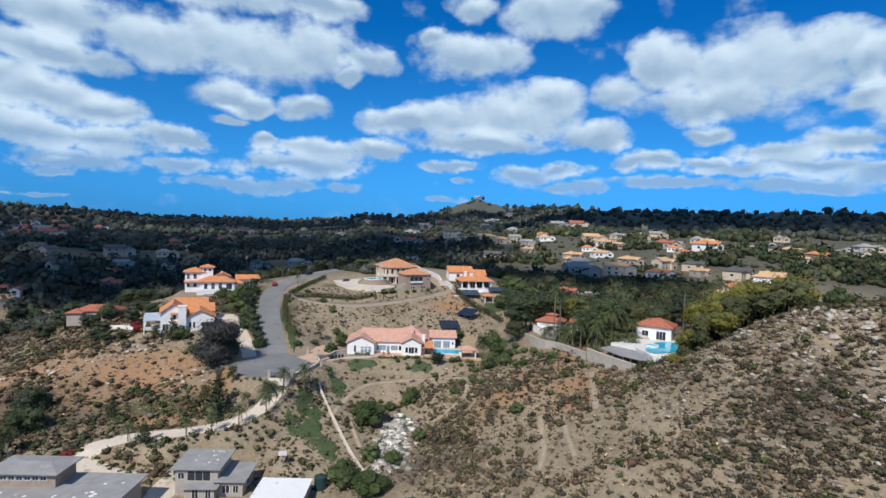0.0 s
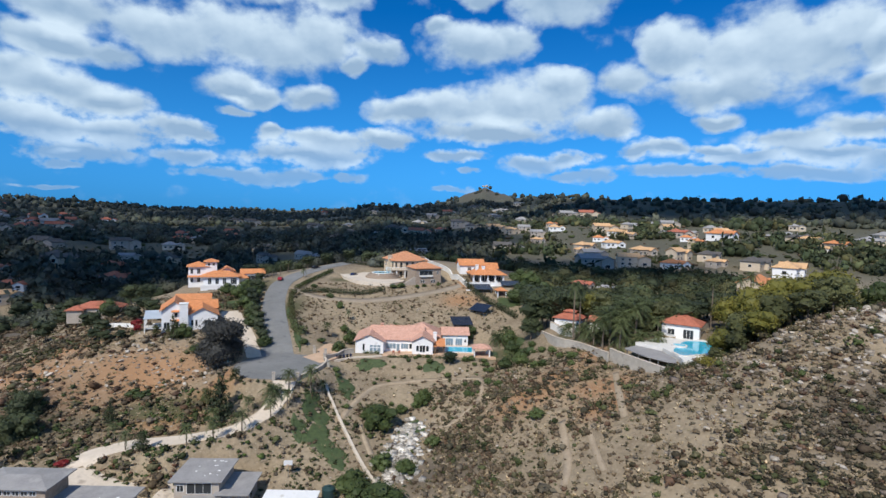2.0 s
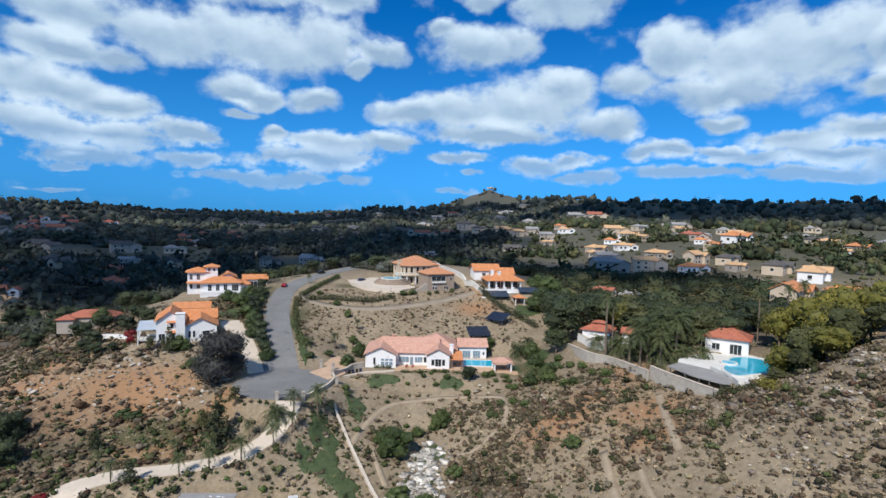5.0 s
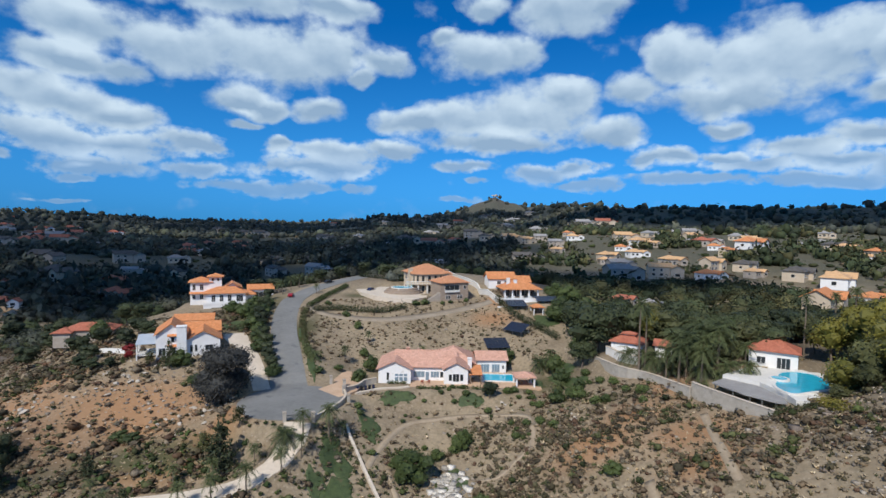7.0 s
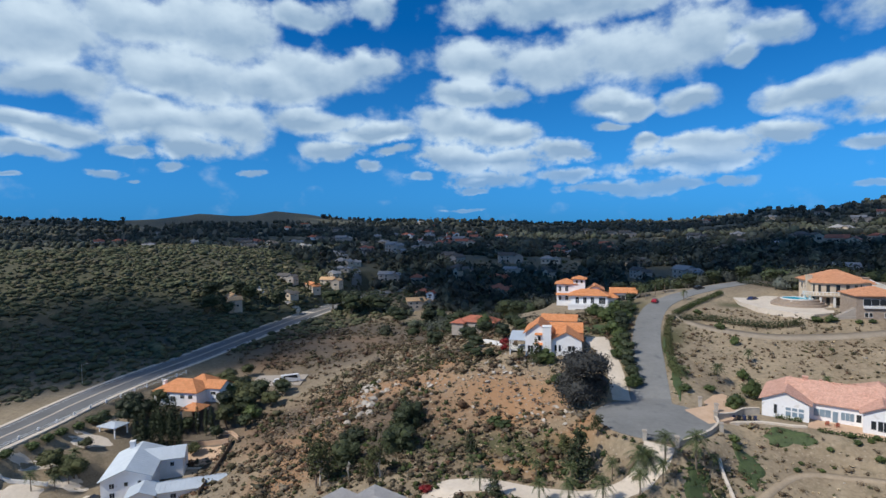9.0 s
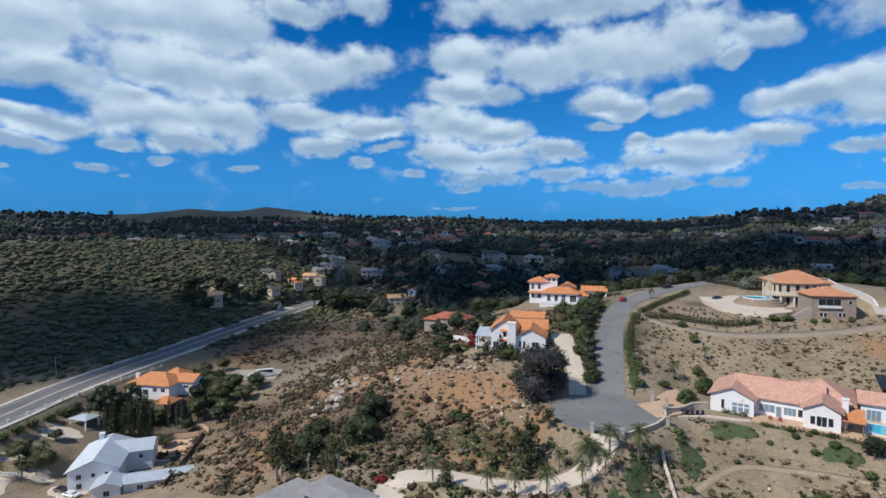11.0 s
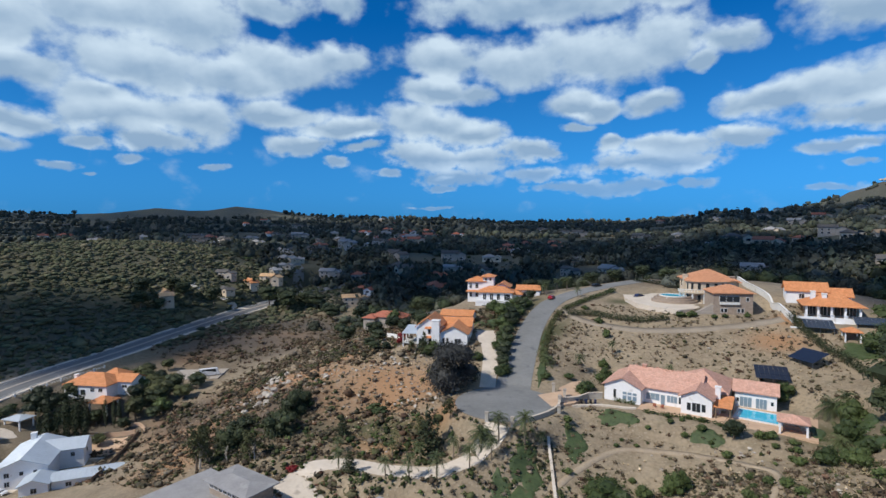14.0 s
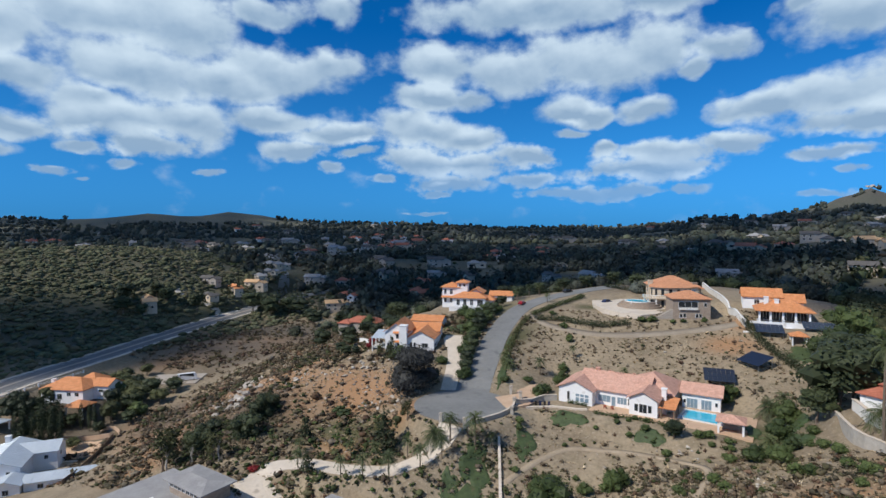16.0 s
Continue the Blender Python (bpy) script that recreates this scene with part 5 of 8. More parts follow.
for k in range(40):
    a = k * math.pi / 20
    u, v = (8.9 + 0.7 * math.cos(2 * a)) * math.cos(a), (4.4 + 0.9 * math.cos(a) + 0.7 * math.sin(3 * a)) * math.sin(a)
    lagoon.append((70.7 + u * 0.66 - v * 0.75, 108.0 + u * 0.75 + v * 0.66))
pool_set("swimming_pool", "large curved swimming pool with deep turquoise water", lagoon, 14.5, 0.8, 0.5)
spa = root("spa", 67.9, 110.0, 14.2, 0, "raised round white spa at the pool's rim", "spa")
bm = bmesh.new()
tube(bm, (0, 0, 0), (0, 0, 0.5), 1.9, 1.8, 24)
part("rim", bm, COPING, spa)
bm = bmesh.new()
tube(bm, (0, 0, 0.4), (0, 0, 0.52), 1.4, 1.4, 24)
part("water", bm, WATER, spa)
shade = root("carport", 0, 0, 0, 0, "long flat grey-roofed carport on thin posts under the pool deck", "carport")
bm = bmesh.new()
prism(bm, [(54.3, 109.9), (58.4, 113.0), (62.6, 107.9), (62.7, 100.0), (61.6, 97.6), (60.0, 98.0), (56.6, 102.6)], 13.35, 13.6)
part("roof", bm, GREYROOF, shade)
posts(shade, [(54.8, 109.4), (56.0, 105.2), (57.4, 102.0), (60.2, 98.6), (58.6, 100.2)], 10, 13.4, 0.12, ALU)

# grey-roofed compound at the foot of the drive
compound = house("house", "large low house with grey felt roofs and clerestory", -62, 72, -13.5, 0,
    [(-20, 14.2, -14, 7.6, 0, 5.0, "flat", 0, BEIGE, GREYROOF), (-11, 1.0, 2.2, 8.2, 5.0, 8.0, "hip", 0.7, STONE, GREYROOF)],
    [("r", 14.2, -4, 1, 3, 2), ("r", 14.2, 2, 1, 3, 2)] + [("f", 2.2, -10.2 + 1.5 * k, 6.6, 1.1, 0.7) for k in range(7)], BEIGE, GREYROOF, over=1.0)
patch_rng = random.Random(8)
for k in range(26):
    bm = bmesh.new()
    px, py, pr = patch_rng.uniform(-14, 14), patch_rng.uniform(-8, 6.8) if k % 3 else patch_rng.uniform(-4, 2), patch_rng.uniform(0.15, 0.5)
    if -12.5 < px < 2.2 and py > 0.8:
        py -= 7
    prism(bm, [(px + pr * patch_rng.uniform(0.6, 1.4) * math.cos(q * 1.05), py + pr * patch_rng.uniform(0.5, 1.2) * math.sin(q * 1.05)) for q in range(6)], 5.0, 5.24)
    part("roof_patch", bm, STUCCO, compound, "white patch of roof sealant")
tall = house("house", "two-storey tan stucco house with flat grey roofs and balcony", -38.0, 85.4, -13.6, 2,
    [(-4.4, 4.2, -3, 5.4, 0, 5.7, "flat", 0, BEIGE, GREYROOF), (4.2, 9.4, -3.4, 4.4, 0, 3.3, "flat", 0, BEIGE, GREYROOF), (-1.8, 4.2, -5.0, -3, 0, 2.6, "flat", 0, BEIGE, GREYROOF)],
    [("f", -3, 0.4, 3.2, 4.6, 2.0), ("f", -3, -3.2, 3.6, 1.2, 1.2), ("f", -5.0, 0.4, 0.2, 1.2, 2.1), ("f", -5.0, 3.0, 0.2, 1.0, 2.1), ("f", -3.4, 6.0, 0.8, 1.4, 1.6), ("f", -3.4, 8.0, 0.8, 1.0, 1.6), ("r", 9.4, 0, 1, 1.2, 1.2)], BEIGE, GREYROOF, over=0.8)
for k in range(12):
    bm = bmesh.new()
    px, py, pr = patch_rng.uniform(-4.4, 4.2), patch_rng.uniform(-2.6, 5.4), patch_rng.uniform(0.12, 0.35)
    prism(bm, [(px + pr * patch_rng.uniform(0.6, 1.4) * math.cos(q * 1.05), py + pr * patch_rng.uniform(0.5, 1.2) * math.sin(q * 1.05)) for q in range(6)], 5.7, 5.94)
    part("roof_patch", bm, STUCCO, tall, "white patch of roof sealant")
annex = house("garage", "low garage with a pale membrane roof", -20.0, 81.6, -13.6, 0, [(-5.0, 5.0, -5, 3.6, 0, 2.4, "flat", 0, BEIGE, STUCCO)], [("f", -5, 0, 0.1, 4, 2.1)], BEIGE, CONCRETE, over=0.3)

# valley houses by the road
orange = house("house", "cream house with broad orange tile hip roofs beside the road", -200, 107, -19.6, 26,
    [(-11, 7, -5.5, 6, 0, 4.4, "hip", 3.4), (1, 13, 0, 7.5, 0, 4.6, "gx", 2.2), (-13.5, -9, -2, 4, 0, 3.2, "hip", 1.6), (-2, 6, 2, 9, 0, 5.6, "hip", 2.6)],
    [("f", -5.5, -9, 0.8, 2.0, 2.0), ("f", -5.5, -6, 0.8, 2.0, 2.0), ("f", -5.5, -3, 0.8, 2.0, 2.0), ("f", -5.5, 1, 2.2, 1.6, 1.3), ("f", -5.5, 4.4, 2.2, 1.6, 1.3), ("f", 0, 10, 2.4, 2.0, 1.0)], STUCCO, ORANGETILE, 5)
chimney(orange, -11.6, 1, 0, 6.4, STUCCO, 0.6)
pav = root("garden_pavilion", -189.6, 103.4, -21.6, 26, "square garden pavilion with an orange tile hip roof", "pavilion")
part("roof", roof_mesh(-3.6, 3.6, -3, 3, 1.8, "hip", 1.8, 0.6), ORANGETILE, pav)
posts(pav, [(-3.4, -2.8), (3.4, -2.8), (-3.4, 2.8), (3.4, 2.8)], -3, 1.8, 0.25, STUCCO)
metal = house("house", "white farmhouse with pale blue standing-seam metal roofs", -171.2, 75.7, -31.2, 55,
    [(-6.4, 6.4, -10, 10, 0, 5.8, "gy", 2.7), (2, 13, 0.5, 9.5, 0, 5.8, "gx", 2.2), (1.4, 8.4, -17, -10, 0, 3.0, "gy", 1.7), (8.8, 28, -15.5, -9, 0, 2.8, "gx", 1.3)],
    [("f", -10, -3.6, 3.6, 1.2, 1.3), ("f", -10, 0, 3.8, 0.9, 1.1), ("f", -10, 3.4, 3.8, 0.9, 1.1), ("f", -10, -3.6, 0.9, 1.2, 1.4), ("l", -6.4, -6, 3.6, 1.0, 1.4), ("l", -6.4, -2, 3.6, 1.0, 1.4), ("l", -6.4, 2, 3.6, 1.0, 1.4), ("l", -6.4, 6, 3.6, 1.0, 1.4), ("l", -6.4, -4, 0.6, 2.4, 1.8), ("l", -6.4, 3, 0.6, 2.4, 1.8), ("r", 13, 4, 3.4, 1.0, 1.2), ("f", 0.5, 10, 3.6, 1.0, 1.2), ("f", -17, 5, 0.8, 1.4, 1.4), ("f", -15.5, 13, 0.9, 1.4, 1.2), ("f", -15.5, 18, 0.9, 1.4, 1.2), ("f", -15.5, 23, 0.9, 1.4, 1.2)], STUCCO, METALROOF)
chimney(metal, -2.6, 9, 5, 9.6, STUCCO, 0.7)
for wx0, wx1, wy0, wy1, z_, r_, along_y in ((-7.0, 7.0, -10.6, 10.6, 5.8, 2.7, True), (8.2, 28.6, -16.1, -8.4, 2.8, 1.3, False)):
    for k in range(17):
        bm = bmesh.new()
        u_ = k / 16
        for side in (0, 1):
            if along_y:
                yy, xe = wy0 + (wy1 - wy0) * u_, (wx0, wx1)[side]
                tube(bm, (xe, yy, z_ + 0.24), ((wx0 + wx1) / 2, yy, z_ + r_ + 0.24), 0.045, 0.045, 4)
            else:
                xx, ye = wx0 + (wx1 - wx0) * u_, (wy0, wy1)[side]
                tube(bm, (xx, ye, z_ + 0.24), (xx, (wy0 + wy1) / 2, z_ + r_ + 0.24), 0.045, 0.045, 4)
        part("roof_seam", bm, METALROOF, metal)
gz = root("garden_gazebo", -204.1, 81.9, -25.2, 20, "open garden gazebo with a blue-grey metal roof", "gazebo")
part("roof", roof_mesh(-3.6, 3.6, -2.6, 2.6, 2.6, "hip", 1.0, 0.5), METALROOF, gz)
posts(gz, [(-3.4, -2.4), (3.4, -2.4), (-3.4, 2.4), (3.4, 2.4)], -2, 2.6, 0.2, STUCCO)
small_red = house("house", "low house with a red tile roof on the west slope", -120, 186, 3.0, 15, [(-8, 7, -4, 4, 0, 3.2, "hip", 2.0), (-10, -5, -6, 0, 0, 2.8, "hip", 1.4)], [("f", -4, 0, 1, 1.6, 1.3), ("f", -4, 4, 1, 1.6, 1.3)], BEIGE, REDTILE)
bm = bmesh.new()
prism(bm, [(-204.3, 133.8), (-187.4, 147.9), (-197.7, 160.2), (-214.6, 146.1)], -24.5, -22.1)
tagged(part("parking_pad", bm, BEIGE), "grey concrete parking pad below the slope", "parking", kind="structure")


# ---- plants ----
rng = np.random.default_rng(7)


def leaf_cloud(lobes, count, size, seed, flat=0.0, aspect=0.6):
    """Leaf cards spread through the shells of some lobes (x, y, z, rx, ry, rz): verts and faces."""
    r = np.random.default_rng(seed)
    vol = np.array([l[3] * l[4] * l[5] for l in lobes]) ** 0.8
    pick = r.choice(len(lobes), count, p=vol / vol.sum())
    L = np.array(lobes)[pick]
    d = r.normal(size=(count, 3))
    d /= np.linalg.norm(d, axis=1, keepdims=True)
    rad = 1 - 0.55 * r.random(count) ** 2.0
    c = L[:, :3] + d * L[:, 3:] * rad[:, None] * (1 + 0.12 * r.normal(size=(count, 1)))
    n = d + r.normal(size=(count, 3)) * 0.65 + np.array([0, 0, 0.35 + flat])
    n /= np.linalg.norm(n, axis=1, keepdims=True)
    u = np.cross(n, r.normal(size=(count, 3)))
    u /= np.linalg.norm(u, axis=1, keepdims=True)
    v = np.cross(n, u)
    s = size * (0.6 + 0.8 * r.random((count, 1)))
    quad = np.stack([c - u * s * 0.5, c + v * s * aspect * 0.5 + n * s * 0.12, c + u * s * 0.5, c - v * s * aspect * 0.5 + n * s * 0.12], 1)
    return quad.reshape(-1, 3), np.arange(count * 4).reshape(-1, 4)


def crown_cores(lobes, seed, share=0.74):
    """Lumpy hearts inside the lobes of a crown, so that the sky and slope don't show through: verts and triangles."""
    r = np.random.default_rng(seed + 900)
    vs, fs = [], []
    for l in lobes:
        k = sum(len(v) for v in vs)
        vs.append(np.array(l[:3]) + ICO * np.array(l[3:]) * share * (0.8 + 0.35 * r.random((12, 1))))
        fs.append(ICO_FACES + k)
    return np.concatenate(vs), np.concatenate(fs)


_gold = (1 + 5 ** 0.5) / 2
ICO = np.array([(-1, _gold, 0), (1, _gold, 0), (-1, -_gold, 0), (1, -_gold, 0), (0, -1, _gold), (0, 1, _gold), (0, -1, -_gold), (0, 1, -_gold), (_gold, 0, -1), (_gold, 0, 1), (-_gold, 0, -1), (-_gold, 0, 1)], float) / math.hypot(1, _gold)
ICO_FACES = np.array([(0, 11, 5), (0, 5, 1), (0, 1, 7), (0, 7, 10), (0, 10, 11), (1, 5, 9), (5, 11, 4), (11, 10, 2), (10, 7, 6), (7, 1, 8), (3, 9, 4), (3, 4, 2), (3, 2, 6), (3, 6, 8), (3, 8, 9), (4, 9, 5), (2, 4, 11), (6, 2, 10), (8, 6, 7), (9, 8, 1)])


def mesh_from(name, verts, faces, mat):
    me = bpy.data.meshes.new(name)
    me.from_pydata(verts.tolist(), [], faces.tolist())
    me.materials.append(mat)
    return me


def limbs(height, spread_, seed, r0=0.28, forks=6, start=0.35, mat=None):
    r = np.random.default_rng(seed)
    bm = bmesh.new()
    p, rad, top = Vector((0, 0, -0.6)), r0, height * 0.62
    pts = [p]
    for k in range(4):
        q = Vector((r.normal() * 0.12 * (k + 1) * 0.6, r.normal() * 0.12 * (k + 1) * 0.6, top * (k + 1) / 4))
        tube(bm, pts[-1], q, rad, rad * 0.8, 7)
        rad *= 0.8
        pts.append(q)
    for k in range(forks):
        a = k * 2.4 + r.random()
        z = height * (start + 0.3 * r.random())
        base = Vector((0, 0, z))
        tip = Vector((math.cos(a) * spread_ * (0.5 + 0.3 * r.random()), math.sin(a) * spread_ * (0.5 + 0.3 * r.random()), z + height * 0.22))
        mid = (base + tip) / 2 + Vector((0, 0, height * 0.04))
        tube(bm, base, mid, r0 * 0.42, r0 * 0.28, 5)
        tube(bm, mid, tip, r0 * 0.28, r0 * 0.1, 5)
    return bm


def make_tree(name, label, leaf, kind, seed, bark=None):
    """A tree of unit size (10 m high): trunk with limbs and a crown of leaves."""
    r = np.random.default_rng(seed)
    t = root(name, 0, 0, -500, 0, label, "tree")
    lobes = []
    if kind == "round":
        for k in range(9):
            a = k * 2.39996
            lobes.append((2.6 * math.cos(a) * (0.4 + 0.6 * r.random()), 2.6 * math.sin(a) * (0.4 + 0.6 * r.random()), 4.6 + 3.4 * r.random(), 2.0 + r.random(), 2.0 + r.random(), 1.6 + 0.8 * r.random()))
        lobes += [(0, 0, 7.6, 2.2, 2.2, 2.0), (0, 0, 4.6, 3.2, 3.2, 2.2)]
        n, s = 1100, 0.58
    elif kind == "bushy":
        for k in range(8):
            a = k * 2.39996
            lobes.append((2.6 * math.cos(a), 2.6 * math.sin(a), 2.2 + 3.6 * r.random(), 2.2 + r.random(), 2.2 + r.random(), 2.0 + r.random()))
        lobes += [(0, 0, 6.5, 2.6, 2.6, 2.6), (0, 0, 3, 3.6, 3.6, 2.6)]
        n, s = 1100, 0.6
    elif kind == "dense":
        for k in range(14):
            a = k * 2.39996
            lobes.append((2.9 * math.cos(a) * (0.5 + 0.5 * r.random()), 2.9 * math.sin(a) * (0.5 + 0.5 * r.random()), 2.0 + 5.6 * r.random(), 1.6 + 0.8 * r.random(), 1.6 + 0.8 * r.random(), 1.5 + 0.8 * r.random()))
        lobes += [(0, 0, 6.6, 2.6, 2.6, 2.6), (0, 0, 3, 3.6, 3.6, 2.6)]
        n, s = 9000, 0.32
    elif kind == "thick":
        for k in range(12):
            a = k * 2.39996
            lobes.append((3.0 * math.cos(a) * (0.5 + 0.5 * r.random()), 3.0 * math.sin(a) * (0.5 + 0.5 * r.random()), 1.6 + 5.6 * r.random(), 1.6 + 0.8 * r.random(), 1.6 + 0.8 * r.random(), 1.5 + 0.8 * r.random()))
        lobes += [(0, 0, 6.2, 2.6, 2.6, 2.6), (0, 0, 2.6, 3.6, 3.6, 2.6)]
        n, s = 3200, 0.42
    elif kind == "bush":
        lobes = [(2.2 * math.cos(k * 1.3), 2.2 * math.sin(k * 1.3), 3.0 + 2.4 * r.random(), 2.4, 2.4, 2.6) for k in range(5)] + [(0, 0, 5.6, 3.2, 3.2, 3.2), (0, 0, 2.4, 3.8, 3.8, 2.6)]
        n, s = 420, 1.0
    elif kind == "open":
        for k in range(10):
            a = k * 2.39996
            lobes.append((2.4 * math.cos(a) * r.random(), 2.4 * math.sin(a) * r.random(), 3.6 + 5.6 * k / 10, 1.0 + 0.7 * r.random(), 1.0 + 0.7 * r.random(), 0.8 + 0.5 * r.random()))
        n, s = 800, 0.6
    elif kind == "bare":
        for k in range(8):
            a = k * 2.39996
            lobes.append((1.6 * math.cos(a), 1.6 * math.sin(a), 6 + 0.4 * k, 0.9, 0.9, 0.6))
        n, s = 90, 0.5
    elif kind == "conifer":
        for k in range(14):
            z = 1.2 + 8.2 * k / 14
            w = 2.5 * (1 - k / 15) + 0.25
            a = k * 2.2
            lobes.append((w * 0.55 * math.cos(a), w * 0.55 * math.sin(a), z, w * 0.75, w * 0.75, 0.7))
        n, s = 1000, 0.55
    elif kind == "cypress":
        lobes = [(0, 0, 0.8 + 0.9 * k, 0.75 * math.sin(math.pi * (k + 1.2) / 12.5) + 0.1, 0.75 * math.sin(math.pi * (k + 1.2) / 12.5) + 0.1, 0.9) for k in range(11)]
        n, s = 700, 0.36
    v, f = leaf_cloud(lobes, n, s, seed)
    part("trunk", limbs(8.5 if kind in ("conifer", "cypress") else 7.5, 2.6 if kind in ("round", "bushy", "dense") else 1.2, seed, 0.30 if kind != "cypress" else 0.12, 7 if kind in ("round", "bushy", "open") else 11 if kind == "bare" else 3), bark or BARK, t)
    me = mesh_from("crown", v, f, leaf) if kind in ("open", "bare", "conifer", "cypress") else None
    if me is None:
        cv, cf = crown_cores(lobes, seed)
        me = bpy.data.meshes.new("crown")
        me.from_pydata(v.tolist() + cv.tolist(), [], f.tolist() + (cf + len(v)).tolist())
        me.materials.append(leaf)
    cr = new("crown", me)
    cr.parent = t
    return t


def make_palm(name, label, kind, seed):
    """A palm of unit size (10 m high) with arching feathered or fan fronds."""
    r = np.random.default_rng(seed)
    t = root(name, 0, 0, -500, 0, label, "palm")
    bm = bmesh.new()
    top = 8.2 if kind == "tall" else 6.6 if kind == "queen" else 2.6
    prev, rad = Vector((0, 0, -0.6)), {"tall": 0.22, "queen": 0.26, "date": 0.55}[kind]
    for k in range(7):
        z = top * (k + 1) / 7
        q = Vector((0.05 * math.sin(k + seed), 0.05 * math.cos(k * 1.3 + seed), z))
        tube(bm, prev, q, rad * (1.06 if k % 2 else 1.0), rad * 0.93, 8)
        prev, rad = q, rad * 0.95
    part("trunk", bm, PALMBARK, t)
    vs, fs = [], []
    count = 34 if kind == "date" else 26
    reach = {"tall": 1.9, "queen": 3.1, "date": 4.6}[kind]
    for k in range(count):
        a = k * 2.39996 + 0.2 * r.random()
        up = 1.25 - 1.75 * (k / count) + 0.1 * r.normal()
        ln = reach * (0.8 + 0.35 * r.random())
        d = np.array([math.cos(a), math.sin(a)])
        side = np.array([-d[1], d[0], 0])
        pts = []
        for j in range(7):
            s_ = j / 6
            out = ln * s_ * math.cos(up * (1 - 0.3 * s_))
            z = top + ln * s_ * math.sin(up) - ln * 0.62 * s_ * s_
            pts.append(np.array([d[0] * out, d[1] * out, z]))
        for j in range(6):
            p, q = pts[j], pts[j + 1]
            w = ln * 0.16 * math.sin(math.pi * (j + 1.1) / 7.6) + 0.06
            for sg in (-1, 1):
                for h in range(2):
                    o = p + (q - p) * (h * 0.5)
                    e = p + (q - p) * (h * 0.5 + 0.34)
                    tip = e + (q - p) * 0.7 + side * sg * w * 1.5 - np.array([0, 0, w * 0.6])
                    b = len(vs)
                    vs += [o, e, tip]
                    fs.append((b, b + 1, b + 2))
    me = bpy.data.meshes.new("fronds")
    me.from_pydata([tuple(v) for v in vs], [], fs)
    me.materials.append(LEAF_PALM)
    fr = new("fronds", me)
    fr.parent = t
    return t


TREES = {
    "oak": [make_tree("tree", "dark evergreen oak with a dense rounded crown", LEAF_DARK, "round", 11 + k) for k in range(3)],
    "green": [make_tree("tree", "leafy green garden tree with a full crown", LEAF_GREEN, "bushy", 21 + k) for k in range(3)],
    "olive": [make_tree("tree", "olive-green tree with a loose crown", LEAF_OLIVE, "round", 31 + k) for k in range(3)],
    "yellow": [make_tree("tree", "yellow-green tree in bright flower", LEAF_YELLOW, "round", 41 + k) for k in range(2)],
    "gum": [make_tree("tree", "thin grey-green eucalyptus with an open crown", LEAF_OLIVE, "open", 51 + k) for k in range(2)],
    "pine": [make_tree("tree", "dark ragged conifer with drooping branches", LEAF_DARK, "conifer", 61 + k) for k in range(2)],
    "bare": [make_tree("tree", "nearly leafless tree with pale bare limbs", LEAF_OLIVE, "bare", 76, PALEBARK)],
    "cypress": [make_tree("tree", "slim dark green cypress in a row", LEAF_DARK, "cypress", 71)],
    "thick": [make_tree("tree", "dense dark scrub oak with a low spreading crown", LEAF_DARK, "thick", 85 + k) for k in range(2)],
    "bush": [make_tree("bush", "rounded dark green garden bush on the dry slope", LEAF_GREEN, "bush", 95 + k) for k in range(3)],
    "grey": [make_tree("tree", "broad dark grey-leaved tree beside the turning circle", LEAF_GREY, "dense", 81)],
    "red": [make_tree("shrub", "red flowering bougainvillea shrub in bloom", LEAF_RED, "bushy", 91)],
    "queen": [make_palm("palm", "slender palm with arching fronds beside the drive", "queen", 3 + k) for k in range(2)],
    "date": [make_palm("palm", "squat date palm with a wide crown of fronds", "date", 5)],
    "tall": [make_palm("palm", "tall thin fan palm above the roofs", "tall", 8)],
}
GROUPS = {"oak": "evergreen oaks", "thick": "scrub oaks", "bush": "garden bushes", "green": "garden trees", "olive": "olive-green trees", "yellow": "yellow-green trees", "gum": "eucalyptus trees", "pine": "conifers", "cypress": "cypresses", "queen": "palms", "date": "palms", "tall": "palms"}
turns = random.Random(5)


def plant(kind, x, y, h, w=0.0, drop=0.0):
    """Sets a tree of that kind, h metres high and about w wide, on the ground."""
    src = TREES[kind][turns.randrange(len(TREES[kind]))]
    base_w = {"oak": 8.6, "green": 9, "olive": 8.6, "yellow": 8.6, "gum": 5, "bare": 5, "pine": 4.6, "cypress": 1.7, "grey": 9, "thick": 9, "bush": 9, "red": 9, "queen": 6.4, "date": 8.4, "tall": 3.6}[kind]
    sz = h / (9.6 if kind not in ("queen", "date", "tall") else {"queen": 8.6, "date": 6.0, "tall": 9.6}[kind])
    sw = w / base_w if w else sz * (0.55 if kind == "tall" else 0.85 if kind == "queen" else 1)
    ob = copy_thing(src, Matrix.LocRotScale((x, y, float(ground(x, y)) - 0.15 - drop), Euler((0, 0, turns.random() * 6.28)), (sw, sw, sz)))
    if kind in GROUPS:
        ob["group"] = GROUPS[kind]
    return ob


